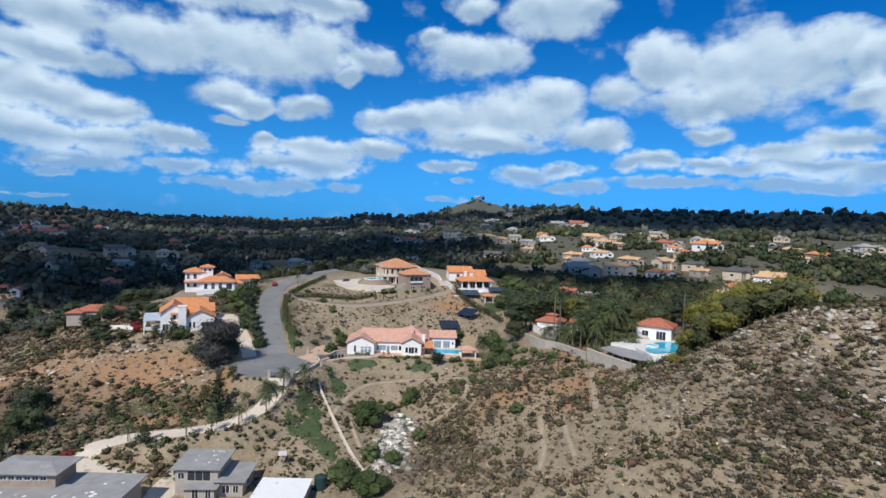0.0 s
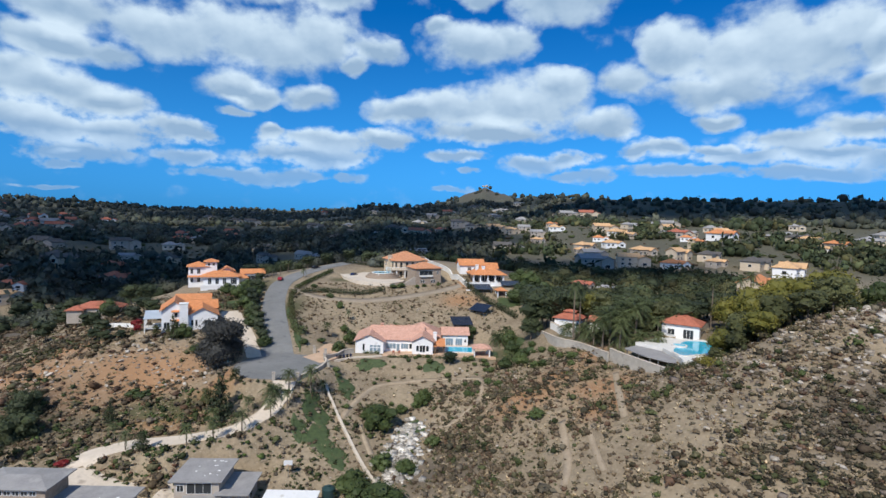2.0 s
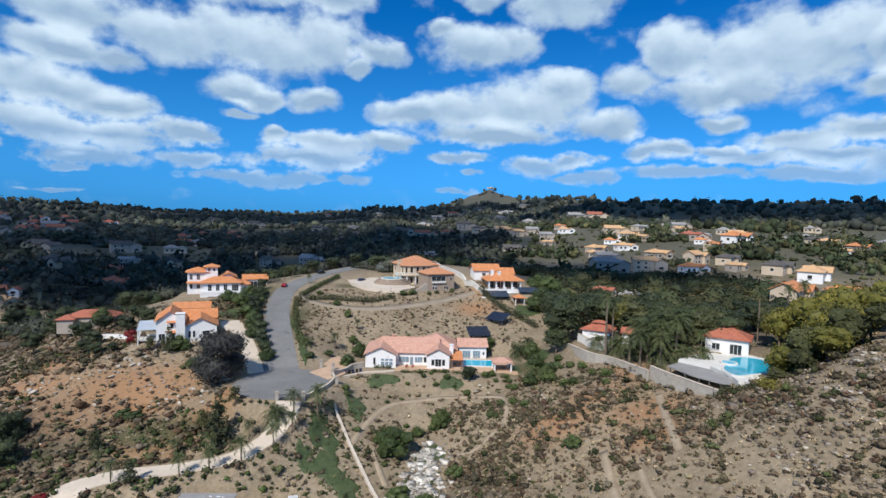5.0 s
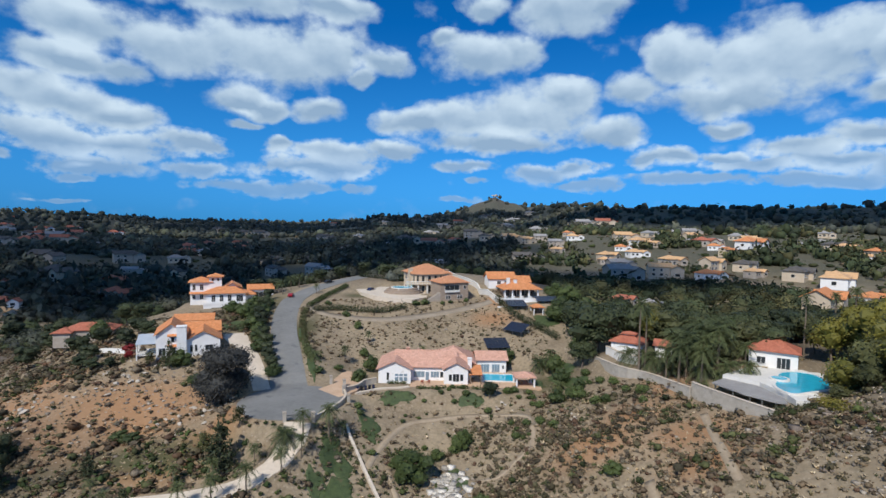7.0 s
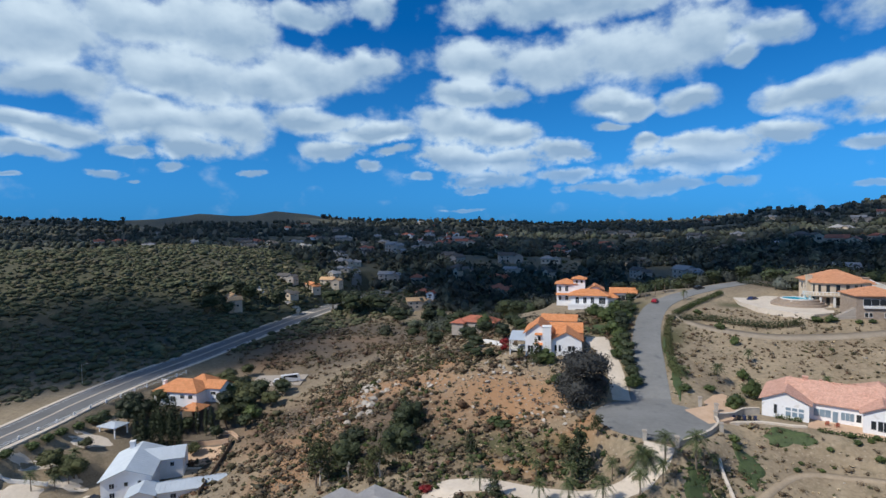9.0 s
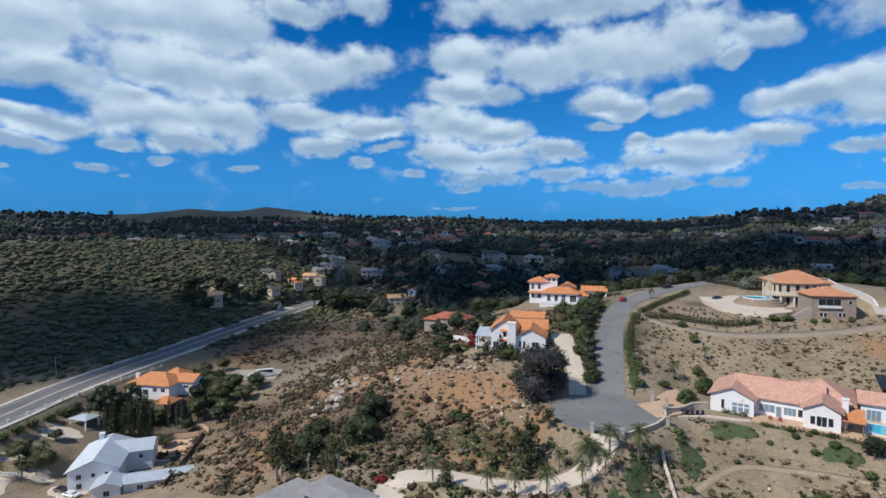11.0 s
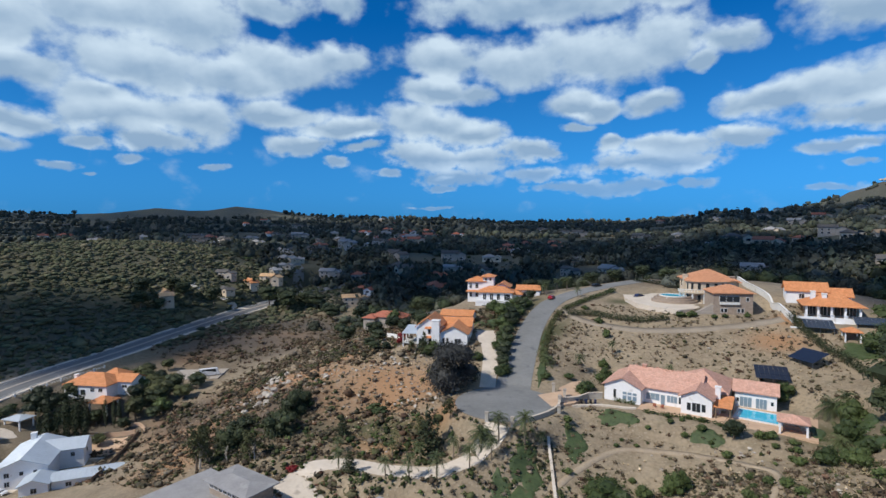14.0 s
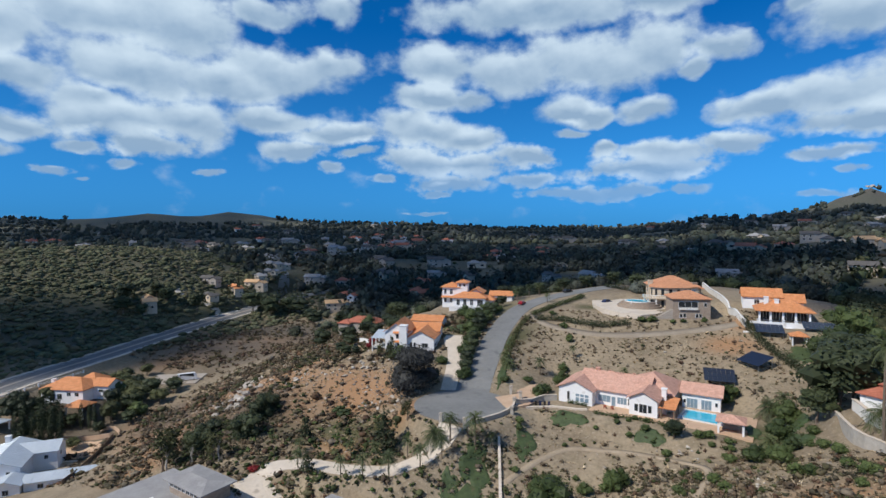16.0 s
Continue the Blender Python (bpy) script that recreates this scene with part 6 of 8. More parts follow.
for x, y, h, w in ((57, 118.5, 7.5, 7.5), (60.6, 116, 6.5, 6.5), (53, 124.5, 7, 7), (64.5, 114.6, 4.6, 4.6), (47, 137, 5.5, 6), (50, 134, 6, 6), (80.5, 106, 5, 5.5)):
    plant("date", x, y, h, w)
plant("grey", -53.2, 130.6, 14.5, 15.5)
for x, y, h in ((-44.2, 109.2, 11.5), (-74.6, 148.4, 8.5), (-56, 96, 6), (-70, 108, 6)):
    plant("pine", x, y, h)
for x, y, h, w in ((-32, 111.5, 5.4, 6.5), (50.5, 129.5, 7, 7), (-37, 157, 4, 5), (30.2, 138.7, 4.4, 4.4), (-40, 161, 4, 4)):
    plant("date", x, y, h, w)
for x, y, h in ((-28.5, 112.6, 7.6), (-23.7, 115.2, 8.6), (-21.3, 118.3, 4.6), (-60.1, 97, 5.2), (-46.9, 97.4, 5.6), (-41.4, 98.4, 6.2), (-35.6, 100, 6.6), (-30.4, 104, 6.2), (-27.6, 108, 5.6), (-52, 105.8, 5), (-44.5, 106.2, 5.5), (-37, 108.2, 5.5), (-66, 102.5, 5), (32, 160, 8), (54.4, 125.4, 10), (-29, 162, 6), (-66.4, 223.6, 7), (-65.8, 233.8, 7), (-63.8, 240, 7), (-51.7, 221, 5), (-70, 230, 6), (-190, 66, 7), (-183, 62, 6), (-205, 126, 8), (-210, 120, 8), (82, 100, 10), (-6, 168, 5), (-24, 176, 5)):
    plant("queen", x, y, h)
for x, y, h in ((46.5, 128.5, 20), (48.6, 130, 17), (92, 122, 17), (95, 132, 15), (85, 128, 16)):
    plant("tall", x, y, h)
PLANTING_A = [(-5.7, 112.9, 7.4, 9), (4.6, 121.6, 5.2, 4), (30.6, 96.7, 2.6, 3.8), (34.1, 134, 3.4, 3), (33.2, 155.8, 6.5, 6), (-22.5, 147, 4.5, 4), (-20.7, 158, 6, 5), (-116, 184, 8, 8), (-72.4, 150, 5.5, 6), (-45.2, 145.5, 3.6, 5), (-54.2, 160, 4.5, 5), (-57, 168, 5, 5), (-62, 178, 6, 7), (-69, 190, 6, 6.5)]
PLANTING_B = [(-76, 196, 6, 7), (7.6, 101, 3.5, 3.6), (2.2, 92.5, 4, 4.5), (-3.5, 96, 4, 5), (-7, 86, 5, 6), (-2, 82, 6, 8), (-9, 88, 6.5, 7), (32.5, 128.5, 4, 4), (40, 158, 6, 6), (-68.7, 120.9, 3, 4.2), (-72.5, 122.5, 3, 4), (-63, 140, 3.6, 5), (-56, 150, 3, 4)]
for x, y, h, w in PLANTING_A + PLANTING_B:
    plant("green", x, y, h, w)
PLANTING_C = [(41.5, 148, 15, 15), (50, 160, 11, 12), (42.8, 172, 11, 11), (46, 183, 10, 12), (55, 175, 10, 12), (60, 165, 10, 12), (12.5, 138.9, 4, 5), (-293, 256, 16, 18), (-280, 262, 15, 18), (-268, 268, 13, 16), (-330, 186, 12, 14), (-319, 207, 12, 12), (-308, 222, 13, 10), (-226, 253, 10, 11), (-210, 262, 10, 12), (-240, 262, 9, 12)]
PLANTING_D = [(-140, 201, 10, 12), (-135, 187, 8, 9), (-150, 210, 9, 12), (-113, 168, 7, 8), (-132, 172, 8, 8), (-86, 170, 5, 6), (-100, 178, 6, 7), (-108, 195, 8, 9), (-120, 205, 9, 10), (-98, 168, 6, 6), (-94, 173, 6, 7), (-104, 160, 5, 6), (-110, 175, 6, 7), (-97, 150, 3.5, 5), (-103, 154, 4, 5), (-92, 150, 3, 4)]
for x, y, h, w in PLANTING_C + PLANTING_D:
    plant("oak", x, y, h, w)
for x, y, h, w in ((-93.7, 112.3, 9, 8), (-88.7, 103.5, 8, 9), (-99.7, 96, 7.5, 8), (-97, 118, 6, 7), (-106, 104, 6, 7)):
    plant("thick", x, y, h * 1.1, w * 1.05, 1.4)
for x, y, h in ((-98.6, 86.3, 11), (-85.1, 92, 8), (-104, 92, 9), (-48.5, 112, 6), (-43, 116, 5), (-80.5, 149.5, 4.5)):
    plant("gum", x, y, h)
for x, y, h in ((50.5, 122.5, 9), (52, 119.5, 10.5), (54.5, 121.5, 12), (57, 119, 11), (58.5, 123, 12.5), (55.5, 116.5, 9.5), (61, 120.5, 12), (63.5, 124.5, 12), (60, 127, 12.5), (53.5, 126.5, 11), (66.5, 119.6, 7), (65.5, 128, 12)):
    plant("queen", x, y, h)
for x, y, h, w in ((56, 124.5, 7, 7), (62, 129, 8, 8), (64, 122.5, 5, 6), (52.5, 122.5, 5, 5), (77.2, 98.4, 9, 7), (79.6, 102.4, 9, 7), (60.3, 145, 10, 10), (67, 133, 10, 10), (72, 128, 9, 9), (-190.5, 130, 7, 9), (-184, 120, 9, 12), (-178, 109, 9, 8), (-184, 137, 6, 8), (-219, 143, 6, 7), (-205, 128, 7, 8), (-175.4, 95, 4.5, 6), (-212, 128, 8, 9), (-193, 124, 8, 10), (-185, 64, 6, 9), (-205, 99, 6, 7), (-176, 126, 6, 8)):
    plant("olive", x, y, h, w)
for x, y, h, w in ((75, 90, 7, 7), (84, 94, 12, 10), (86, 107, 13, 9), (94, 112, 13, 10), (80, 98, 10, 8), (88, 114, 12, 9), (84, 118, 10, 8), (99, 118, 13, 10), (104, 110, 13, 10), (91, 120, 12, 9)):
    plant("yellow", x, y, h, w)
for x, y, h, w in ((79, 91, 9, 7), (89, 98, 11, 8), (76, 95, 8, 6), (84, 103, 10, 8), (88, 110, 10, 7), (92, 105, 11, 9), (72, 93, 5, 5), (82, 86, 7, 7), (90, 90, 9, 8)):
    plant("olive", x, y, h, w)
for x, y, h, w in ((78.5, 100, 8, 6), (86, 99, 11, 8), (81.5, 95, 9, 7), (90, 103, 11, 8), (87, 122, 9, 8), (95, 98, 10, 9), (-50.5, 137.5, 4.5, 5), (38, 146, 8, 8), (44, 152, 9, 9)):
    plant("oak", x, y, h, w)
PLANTING_E = [(12.5, 139.8, 2.6, 3.2), (6.4, 139.2, 2.0, 2.5), (17.2, 140.3, 2.2, 2.8), (19.0, 141.4, 2.2, 2.8), (22.8, 140.7, 1.6, 2.0), (23.6, 138.6, 1.6, 2.0), (24.1, 132.6, 2.2, 2.8), (22.9, 135.3, 1.6, 2.0), (16.5, 126.6, 1.5, 1.9), (19.6, 124.0, 2.0, 2.5), (17.3, 123.2, 1.2, 1.5), (11.8, 134.9, 2.0, 2.5), (3.0, 144.0, 1.4, 1.8), (-1.1, 142.4, 1.4, 1.8), (-4.3, 137.6, 1.2, 1.5), (-0.0, 139.7, 1.4, 1.8), (2.0, 141.8, 1.2, 1.5), (-19.8, 129.2, 2.0, 2.5), (-19.0, 127.5, 1.6, 2.0), (-14.7, 116.7, 1.6, 2.0), (-3.5, 122.4, 1.4, 1.8), (5.7, 143.6, 1.5, 1.9)]
PLANTING_F = [(8.6, 137.3, 1.2, 1.5), (3.4, 137.5, 1.6, 2.0), (3.1, 121.1, 2.4, 3.0), (19.4, 119.1, 1.0, 1.2), (33.9, 156.2, 2.0, 2.5), (37.3, 140.4, 2.4, 3.0), (38.6, 132.5, 2.2, 2.8), (40.7, 128.6, 2.4, 3.0), (41.5, 122.3, 2.0, 2.5), (43.7, 119.6, 2.4, 3.0), (44.7, 119.5, 2.0, 2.5), (42.8, 115.8, 1.8, 2.2), (36.8, 134.5, 1.4, 1.8), (-5.3, 132.6, 1.0, 1.2), (-8.7, 132.9, 1.0, 1.2), (-9.1, 130.5, 1.2, 1.5), (19.9, 138.6, 1.4, 1.8), (22.4, 122.2, 2.4, 3.0), (24.6, 118.3, 2.4, 3.0), (16.7, 119.9, 2.0, 2.5), (34.7, 121.6, 2.6, 3.2), (36.6, 120.7, 2.4, 3.0)]
for x, y, h, w in PLANTING_E + PLANTING_F:
    plant("bush", x, y, h, w)
for x, y, h, w in ((5.6, 123.1, 4.4, 3.6), (28.0, 131.5, 4.2, 4.6), (31.6, 130.2, 3.6, 3.6), (31.7, 142.9, 5.5, 5.0), (-7.2, 117.7, 3.6, 4.5), (-9.2, 115.2, 3.2, 3.6), (-0.7, 119.5, 3.0, 3.4), (20.7, 167.4, 4.2, 4.0), (19.6, 166.0, 3.6, 3.6), (-22.9, 151.4, 3.2, 3.6), (-33.7, 148.8, 2.2, 3.0), (-29.4, 154.4, 2.0, 3.0), (-45.2, 144.6, 2.6, 3.4)):
    plant("green", x, y, h, w)
plant("date", 29.5, 161.2, 6.5, 7)
plant("red", -91.5, 159, 3.6, 4.4)
# garden trees along the street, the side drive and the mansion's lane
for x, y, h, w in ((-46.6, 148, 4, 4.6), (-49, 153, 4.6, 4.6), (-51, 158, 4, 4.4), (-53, 163, 4.6, 5), (-55.5, 168, 5, 5), (-58.5, 173, 5, 5.4), (-60.6, 179, 5.5, 6), (-62.6, 185, 5.5, 6), (-63.6, 191, 5, 6), (-65, 197, 5.5, 6), (-66, 203, 5, 6), (-70, 196, 5, 7), (-72, 207, 5, 6), (-69, 214, 5, 5)):
    plant("oak" if (x * 7) % 2 > 0.9 else "green", x, y, h, w)
for x, y, h, w in ((-72, 234, 6, 7), (-76, 243, 6, 7), (-66, 246, 6, 7), (-58, 255, 7, 8), (-85, 246, 7, 8), (-95, 242, 7, 8), (-103, 236, 8, 8), (-50, 264, 7, 8), (-40, 274, 7, 8), (-28, 268, 6, 8)):
    plant("oak", x, y, h, w)
for x, y, h, w in ((-10, 204, 2.6, 3.4), (-6.6, 203.6, 2.6, 3.4), (0, 203.4, 1.6, 2), (3, 204, 1.6, 2), (9, 206, 2.2, 2), (-35, 196.5, 2.8, 3), (-29, 186, 3.4, 2.6), (-44, 208, 2, 3), (40, 190, 7, 8), (44, 198, 8, 9), (48, 206, 9, 9), (45, 214, 8, 9), (52, 196, 9, 10), (14, 168, 3.4, 3.4), (-24, 168, 3.4, 3)):
    plant("green", x, y, h, w)
for x, y, h in ((-325, 259, 13), (-322, 264, 15), (-329, 255, 12), (-181, 103, 10), (-179, 104, 10), (-184.5, 101.7, 10), (-313.7, 228, 13), (-316, 231, 12)):
    plant("cypress", x, y, h)
for k in range(11):
    plant("cypress", -190.4 + 0.95 * k, 83.4 + 1.05 * k + 0.5 * (k % 2), 10.5 + 1.5 * (k % 3))
for x, y, h in ((-195.5, 93.4, 13), (-193, 95.6, 14), (-191, 97, 12.5)):
    plant("pine", x, y, h)
for x, y, h, w in ((-206, 87.3, 10, 9), (-209.5, 91, 10, 9), (-203, 90, 9, 8), (-274, 256, 14, 16), (-259, 270, 12, 14), (-315.7, 177.7, 12, 13), (-309, 186, 9, 9), (-328, 205, 10, 10)):
    plant("oak", x, y, h, w)
for x, y, h in ((-97.5, 86.7, 11), (-84.2, 92.6, 8), (-91.8, 90.1, 7)):
    plant("bare", x, y, h)
for x, y in ((-198.3, 50.9), (-201.1, 58.2), (-203.8, 62.9), (-206.3, 67.4), (-209.1, 73.1), (-212.3, 77.9), (-215.2, 83.0), (-196, 46.5)):
    plant("bush", x, y, 3.2, 4.6)
for x, y, h, w in ((-192, 60.1, 6.5, 8), (-184.9, 65.2, 6, 7), (-190.5, 63, 5, 6), (-187.5, 60, 4, 5), (-198, 71.5, 4, 5)):
    plant("olive", x, y, h, w)
for x, y, h in ((-185.3, 53.5, 7), (-187.4, 64, 7), (-181, 58, 6)):
    plant("queen", x, y, h)
plant("red", -88.5, 154, 2.6, 3.4)
plant("red", -71.5, 93.5, 1.6, 3)
for kind, x, y, h, w in (("yellow", 72, 98, 7.5, 7.5), ("olive", 75, 96, 9, 8), ("yellow", 76.5, 92.5, 8, 7), ("green", 78.6, 106.5, 8, 6), ("yellow", 80.5, 98.5, 11, 8), ("olive", 69.2, 95.6, 3.5, 4)):
    plant(kind, x, y, h, w, 1.0)


def clear(x, y, margin=1.0):
    """True where no lane, pad or building stands."""
    ok = np.hypot(x - CUL[0], y - CUL[1]) > CUL[3] + margin
    for line, half in LANES.values():
        pts = spread(line, 3)
        d2 = (x[:, None] - pts[None, :, 0]) ** 2 + (y[:, None] - pts[None, :, 1]) ** 2
        ok &= np.sqrt(d2.min(1)) > half + margin
    for px, py, pz, hx, hy, turn in PADS:
        c, s = math.cos(radians(turn)), math.sin(radians(turn))
        u, v = (x - px) * c + (y - py) * s, (y - py) * c - (x - px) * s
        ok &= ~((np.abs(u) < hx - 0.5) & (np.abs(v) < hy + 1))
    for nm, line, w in TRAILS:
        pts = along(line, 2.0)
        ok &= np.sqrt(((x[:, None] - pts[None, :, 0]) ** 2 + (y[:, None] - pts[None, :, 1]) ** 2).min(1)) > w / 2 + 0.5
    ok &= ~((x > -9) & (x < 28) & (y > 143.5) & (y < 166))
    ok &= ~((x > -47) & (x < -5) & (y > 215) & (y < 250))
    ok &= ~((x > -32) & (x < -20) & (y > 131) & (y < 157))
    ok &= ~((x > 56) & (x < 81) & (y > 97) & (y < 119))
    return ok


for x, y, h, w in ((-214, 112, 7, 8), (-216, 122, 7, 8), (-219, 134, 6, 7), (-181, 110, 7, 7), (-186, 113, 8, 8), (-191, 117, 7, 8), (-181, 118, 7, 8), (-174, 117, 6, 7), (-196, 128, 8, 8), (-186, 128, 8, 8), (-190, 86, 7, 6), (-207, 95, 7, 7), (-212, 101, 7, 8), (-176, 104, 5, 5), (-171, 112, 5, 6), (-180, 134, 6, 8), (-210, 80, 5, 7), (-216, 92, 6, 7), (-188, 100, 6, 5)):
    plant("oak" if int(x * 3 + y) % 3 else "green", x, y, h, w)

# wooded neighbourhoods to the east: single trees where they stand nearest
pts = np.column_stack([rng.uniform(48, 175, 560), rng.uniform(118, 330, 560)])
pts = pts[clear(pts[:, 0], pts[:, 1], 2)]
pts = pts[(pts[:, 0] - 48) * 0.9 + (pts[:, 1] - 118) > 28]
near_first = np.argsort(np.hypot(pts[:, 0] - 60, pts[:, 1] - 120))
for k, (x, y) in enumerate(pts[near_first][:110]):
    plant(("olive", "green", "oak", "yellow", "olive", "oak", "gum")[k % 7 if (x + y) % 3 > 0.8 else 2], float(x), float(y), 5 + 5 * turns.random(), 6 + 5 * turns.random())
east_rest = pts[near_first][90:]
pts = np.column_stack([rng.uniform(-215, 60, 520), rng.uniform(222, 350, 520)])
pts = pts[clear(pts[:, 0], pts[:, 1], 4)]
north_rest = pts[(pts[:, 1] > 262 + 14 * np.sin(pts[:, 0] / 21)) | ((pts[:, 0] < -115) & (pts[:, 1] > 225))]
for kinds in TREES.values():
    for src in kinds:
        for ob in (*src.children_recursive, src):
            bpy.data.objects.remove(ob)


def clump(seed, cards, leaf=0.34, body=0.4):
    """A low plant of unit size: a lumpy core with leaf cards round it."""
    r = np.random.default_rng(seed)
    core = ICO * body * (0.7 + 0.55 * r.random((12, 1)))
    core[:, 2] = core[:, 2] * 0.85 + 0.28
    lv, lf = leaf_cloud([(0, 0, 0.36, 0.46, 0.46, 0.40), (0.2, 0.1, 0.32, 0.3, 0.3, 0.3), (-0.15, -0.2, 0.3, 0.34, 0.34, 0.3)], cards, leaf, seed)
    lt = np.concatenate([lf[:, [0, 1, 2]], lf[:, [0, 2, 3]]])
    return np.concatenate([core, lv]), np.concatenate([ICO_FACES, lt + len(core)])


CLUMPS = [clump(100 + k, 26, 0.21, 0.27) for k in range(9)]
SMALL = [clump(300 + k, 10, 0.29, 0.29) for k in range(10)]
MID = [clump(250 + k, 15, 0.32, 0.3) for k in range(10)]
SPARSE = [clump(200 + k, 4, 0.46, 0.44) for k in range(12)]
BIG = [clump(400 + k, 230, 0.115) for k in range(5)]


def stuff(name, label, category, x, y, size, tall, tint, shapes, sink=0.08):
    """Many plants of one kind as one mesh; tint: a colour for each."""
    n = len(x)
    z = ground(x, y) - sink
    kind, turn = rng.integers(0, len(shapes), n), rng.uniform(0, 6.28, n)
    vv, ff, cc, base = [], [], [], 0
    for k, (v, f) in enumerate(shapes):
        sel = np.where(kind == k)[0]
        if not len(sel):
            continue
        c, s = np.cos(turn[sel])[:, None], np.sin(turn[sel])[:, None]
        px = (v[None, :, 0] * c - v[None, :, 1] * s) * size[sel][:, None] + x[sel][:, None]
        py = (v[None, :, 0] * s + v[None, :, 1] * c) * size[sel][:, None] + y[sel][:, None]
        pz = v[None, :, 2] * (size[sel] * tall[sel])[:, None] + z[sel][:, None]
        vv.append(np.stack([px, py, pz], -1).reshape(-1, 3))
        ff.append((f[None] + (np.arange(len(sel)) * len(v))[:, None, None]).reshape(-1, 3) + base)
        cc.append(np.repeat(tint[sel], len(v), 0))
        base += len(sel) * len(v)
    v, f, c = np.concatenate(vv), np.concatenate(ff), np.concatenate(cc)
    me = bpy.data.meshes.new(name)
    me.vertices.add(len(v))
    me.vertices.foreach_set("co", v.ravel())
    me.loops.add(len(f) * 3)
    me.loops.foreach_set("vertex_index", f.ravel())
    me.polygons.add(len(f))
    me.polygons.foreach_set("loop_start", np.arange(len(f)) * 3)
    me.update()
    lay_ = me.color_attributes.new("tint", "FLOAT_COLOR", "POINT")
    lay_.data.foreach_set("color", np.column_stack([c, np.ones(len(c))]).ravel())
    me.materials.append(SCRUB)
    return tagged(new(name, me), label, category, kind="stuff")


def tints(n, palette, jitter=0.2):
    p = np.array(palette)
    return p[rng.integers(0, len(p), n)] * (1 + jitter * rng.normal(size=(n, 1))).clip(0.5, 1.6)


def scatter(n, x0, x1, y0, y1, keep, margin=0.8):
    x, y = rng.uniform(x0, x1, n), rng.uniform(y0, y1, n)
    ok = clear(x, y, margin) & (rng.random(n) < keep(x, y))
    return x[ok], y[ok]


DRY = [(0.105, 0.078, 0.052), (0.13, 0.098, 0.064), (0.092, 0.078, 0.045), (0.085, 0.078, 0.042), (0.155, 0.115, 0.072), (0.115, 0.07, 0.046)]
LUSH = [(0.045, 0.058, 0.02), (0.058, 0.072, 0.025), (0.036, 0.045, 0.018), (0.075, 0.082, 0.035)]
BRUSH = [(0.052, 0.047, 0.030), (0.062, 0.052, 0.034), (0.045, 0.045, 0.027), (0.07, 0.055, 0.038)]
RUSSET = [(0.15, 0.085, 0.05), (0.13, 0.078, 0.046)]
ASHY = [(0.16, 0.13, 0.095), (0.19, 0.155, 0.11), (0.135, 0.115, 0.08)]


def patchy(x, y, size, seed, cut):
    return (wave(x, y, size, seed) + 0.6 * wave(x, y, size * 0.37, seed + 3) > cut).astype(float)


def east_keep(x, y):
    """Brush thickens on the gully's flank and thins on the bare spur."""
    inside = smooth(x + (y - 100) * 0.10, 2, 14) * (1 - smooth(y + (x - 40) * 0.55, 112, 132))
    return inside * (0.30 + 0.70 * patchy(x, y, 7, 2, -0.05)) * (0.65 + 0.9 * np.exp(-((x - 18) / 13) ** 2 - ((y - 100) / 20) ** 2))


def tuft(seed):
    """A wisp of dry grass of unit size: a few leaning blades."""
    r = np.random.default_rng(seed)
    v, f = [], []
    for k in range(6):
        a, lean = k * 1.05 + r.random(), 0.15 + 0.35 * r.random()
        c, s_ = math.cos(a), math.sin(a)
        v += [(-0.16 * s_, 0.16 * c, 0), (0.16 * s_, -0.16 * c, 0), (lean * c, lean * s_, 0.45 + 0.4 * r.random())]
        f.append((3 * k, 3 * k + 1, 3 * k + 2))
    return np.array(v), np.array(f)


TUFTS = [tuft(500 + k) for k in range(6)]
HAY = [(0.40, 0.31, 0.20), (0.34, 0.265, 0.165), (0.28, 0.22, 0.14), (0.46, 0.37, 0.25), (0.25, 0.21, 0.12)]
for x0_, x1_, y0_, y1_, n_, lab in ((4, 118, 34, 130, 9000, "dry grass wisps over the east hillside"), (-172, -47, 78, 200, 8000, "dry grass wisps over the rocky west slope"), (-44, 34, 86, 216, 3500, "dry grass wisps over the bare slopes round the bungalow")):
    x, y = scatter(n_, x0_, x1_, y0_, y1_, lambda x, y: 0.35 + 0.65 * patchy(x, y, 9, 52, -0.1), 0.3)
    stuff("dry_grass", lab, "grass", x, y, rng.gamma(3, 0.22, len(x)) + 0.3, rng.uniform(0.3, 0.55, len(x)), tints(len(x), HAY), TUFTS, 0.03)
x, y = scatter(24000, 4, 118, 34, 130, east_keep)
stuff("chaparral", "low dry brown chaparral bushes over the hillside", "shrubs", x, y, rng.gamma(2.4, 0.32, len(x)) + 0.3, rng.uniform(0.65, 1.0, len(x)), tints(len(x), DRY + DRY + BRUSH[:2] + ASHY + LUSH[3:]), SMALL)
spots_ = np.array([(57.8, 54.5), (65.4, 55.2), (70.8, 60.7), (77.2, 59), (67.8, 50.9), (50, 51), (60.5, 47.6), (67.4, 45.7), (65.7, 60.2), (83, 61.6), (73.6, 47.5), (80, 52), (36, 108), (42, 122), (52, 46), (90, 66)])
x, y = (np.repeat(spots_, 46, 0) + rng.normal(size=(46 * len(spots_), 2)) * (3.4, 2.6)).T
ok = clear(x, y, 1.0)
x, y = x[ok], y[ok]
stuff("dark_brush", "dense dark brush in patches over the rocky hill", "shrubs", x, y, rng.uniform(0.7, 2.0, len(x)), rng.uniform(0.5, 0.8, len(x)), tints(len(x), BRUSH), CLUMPS)
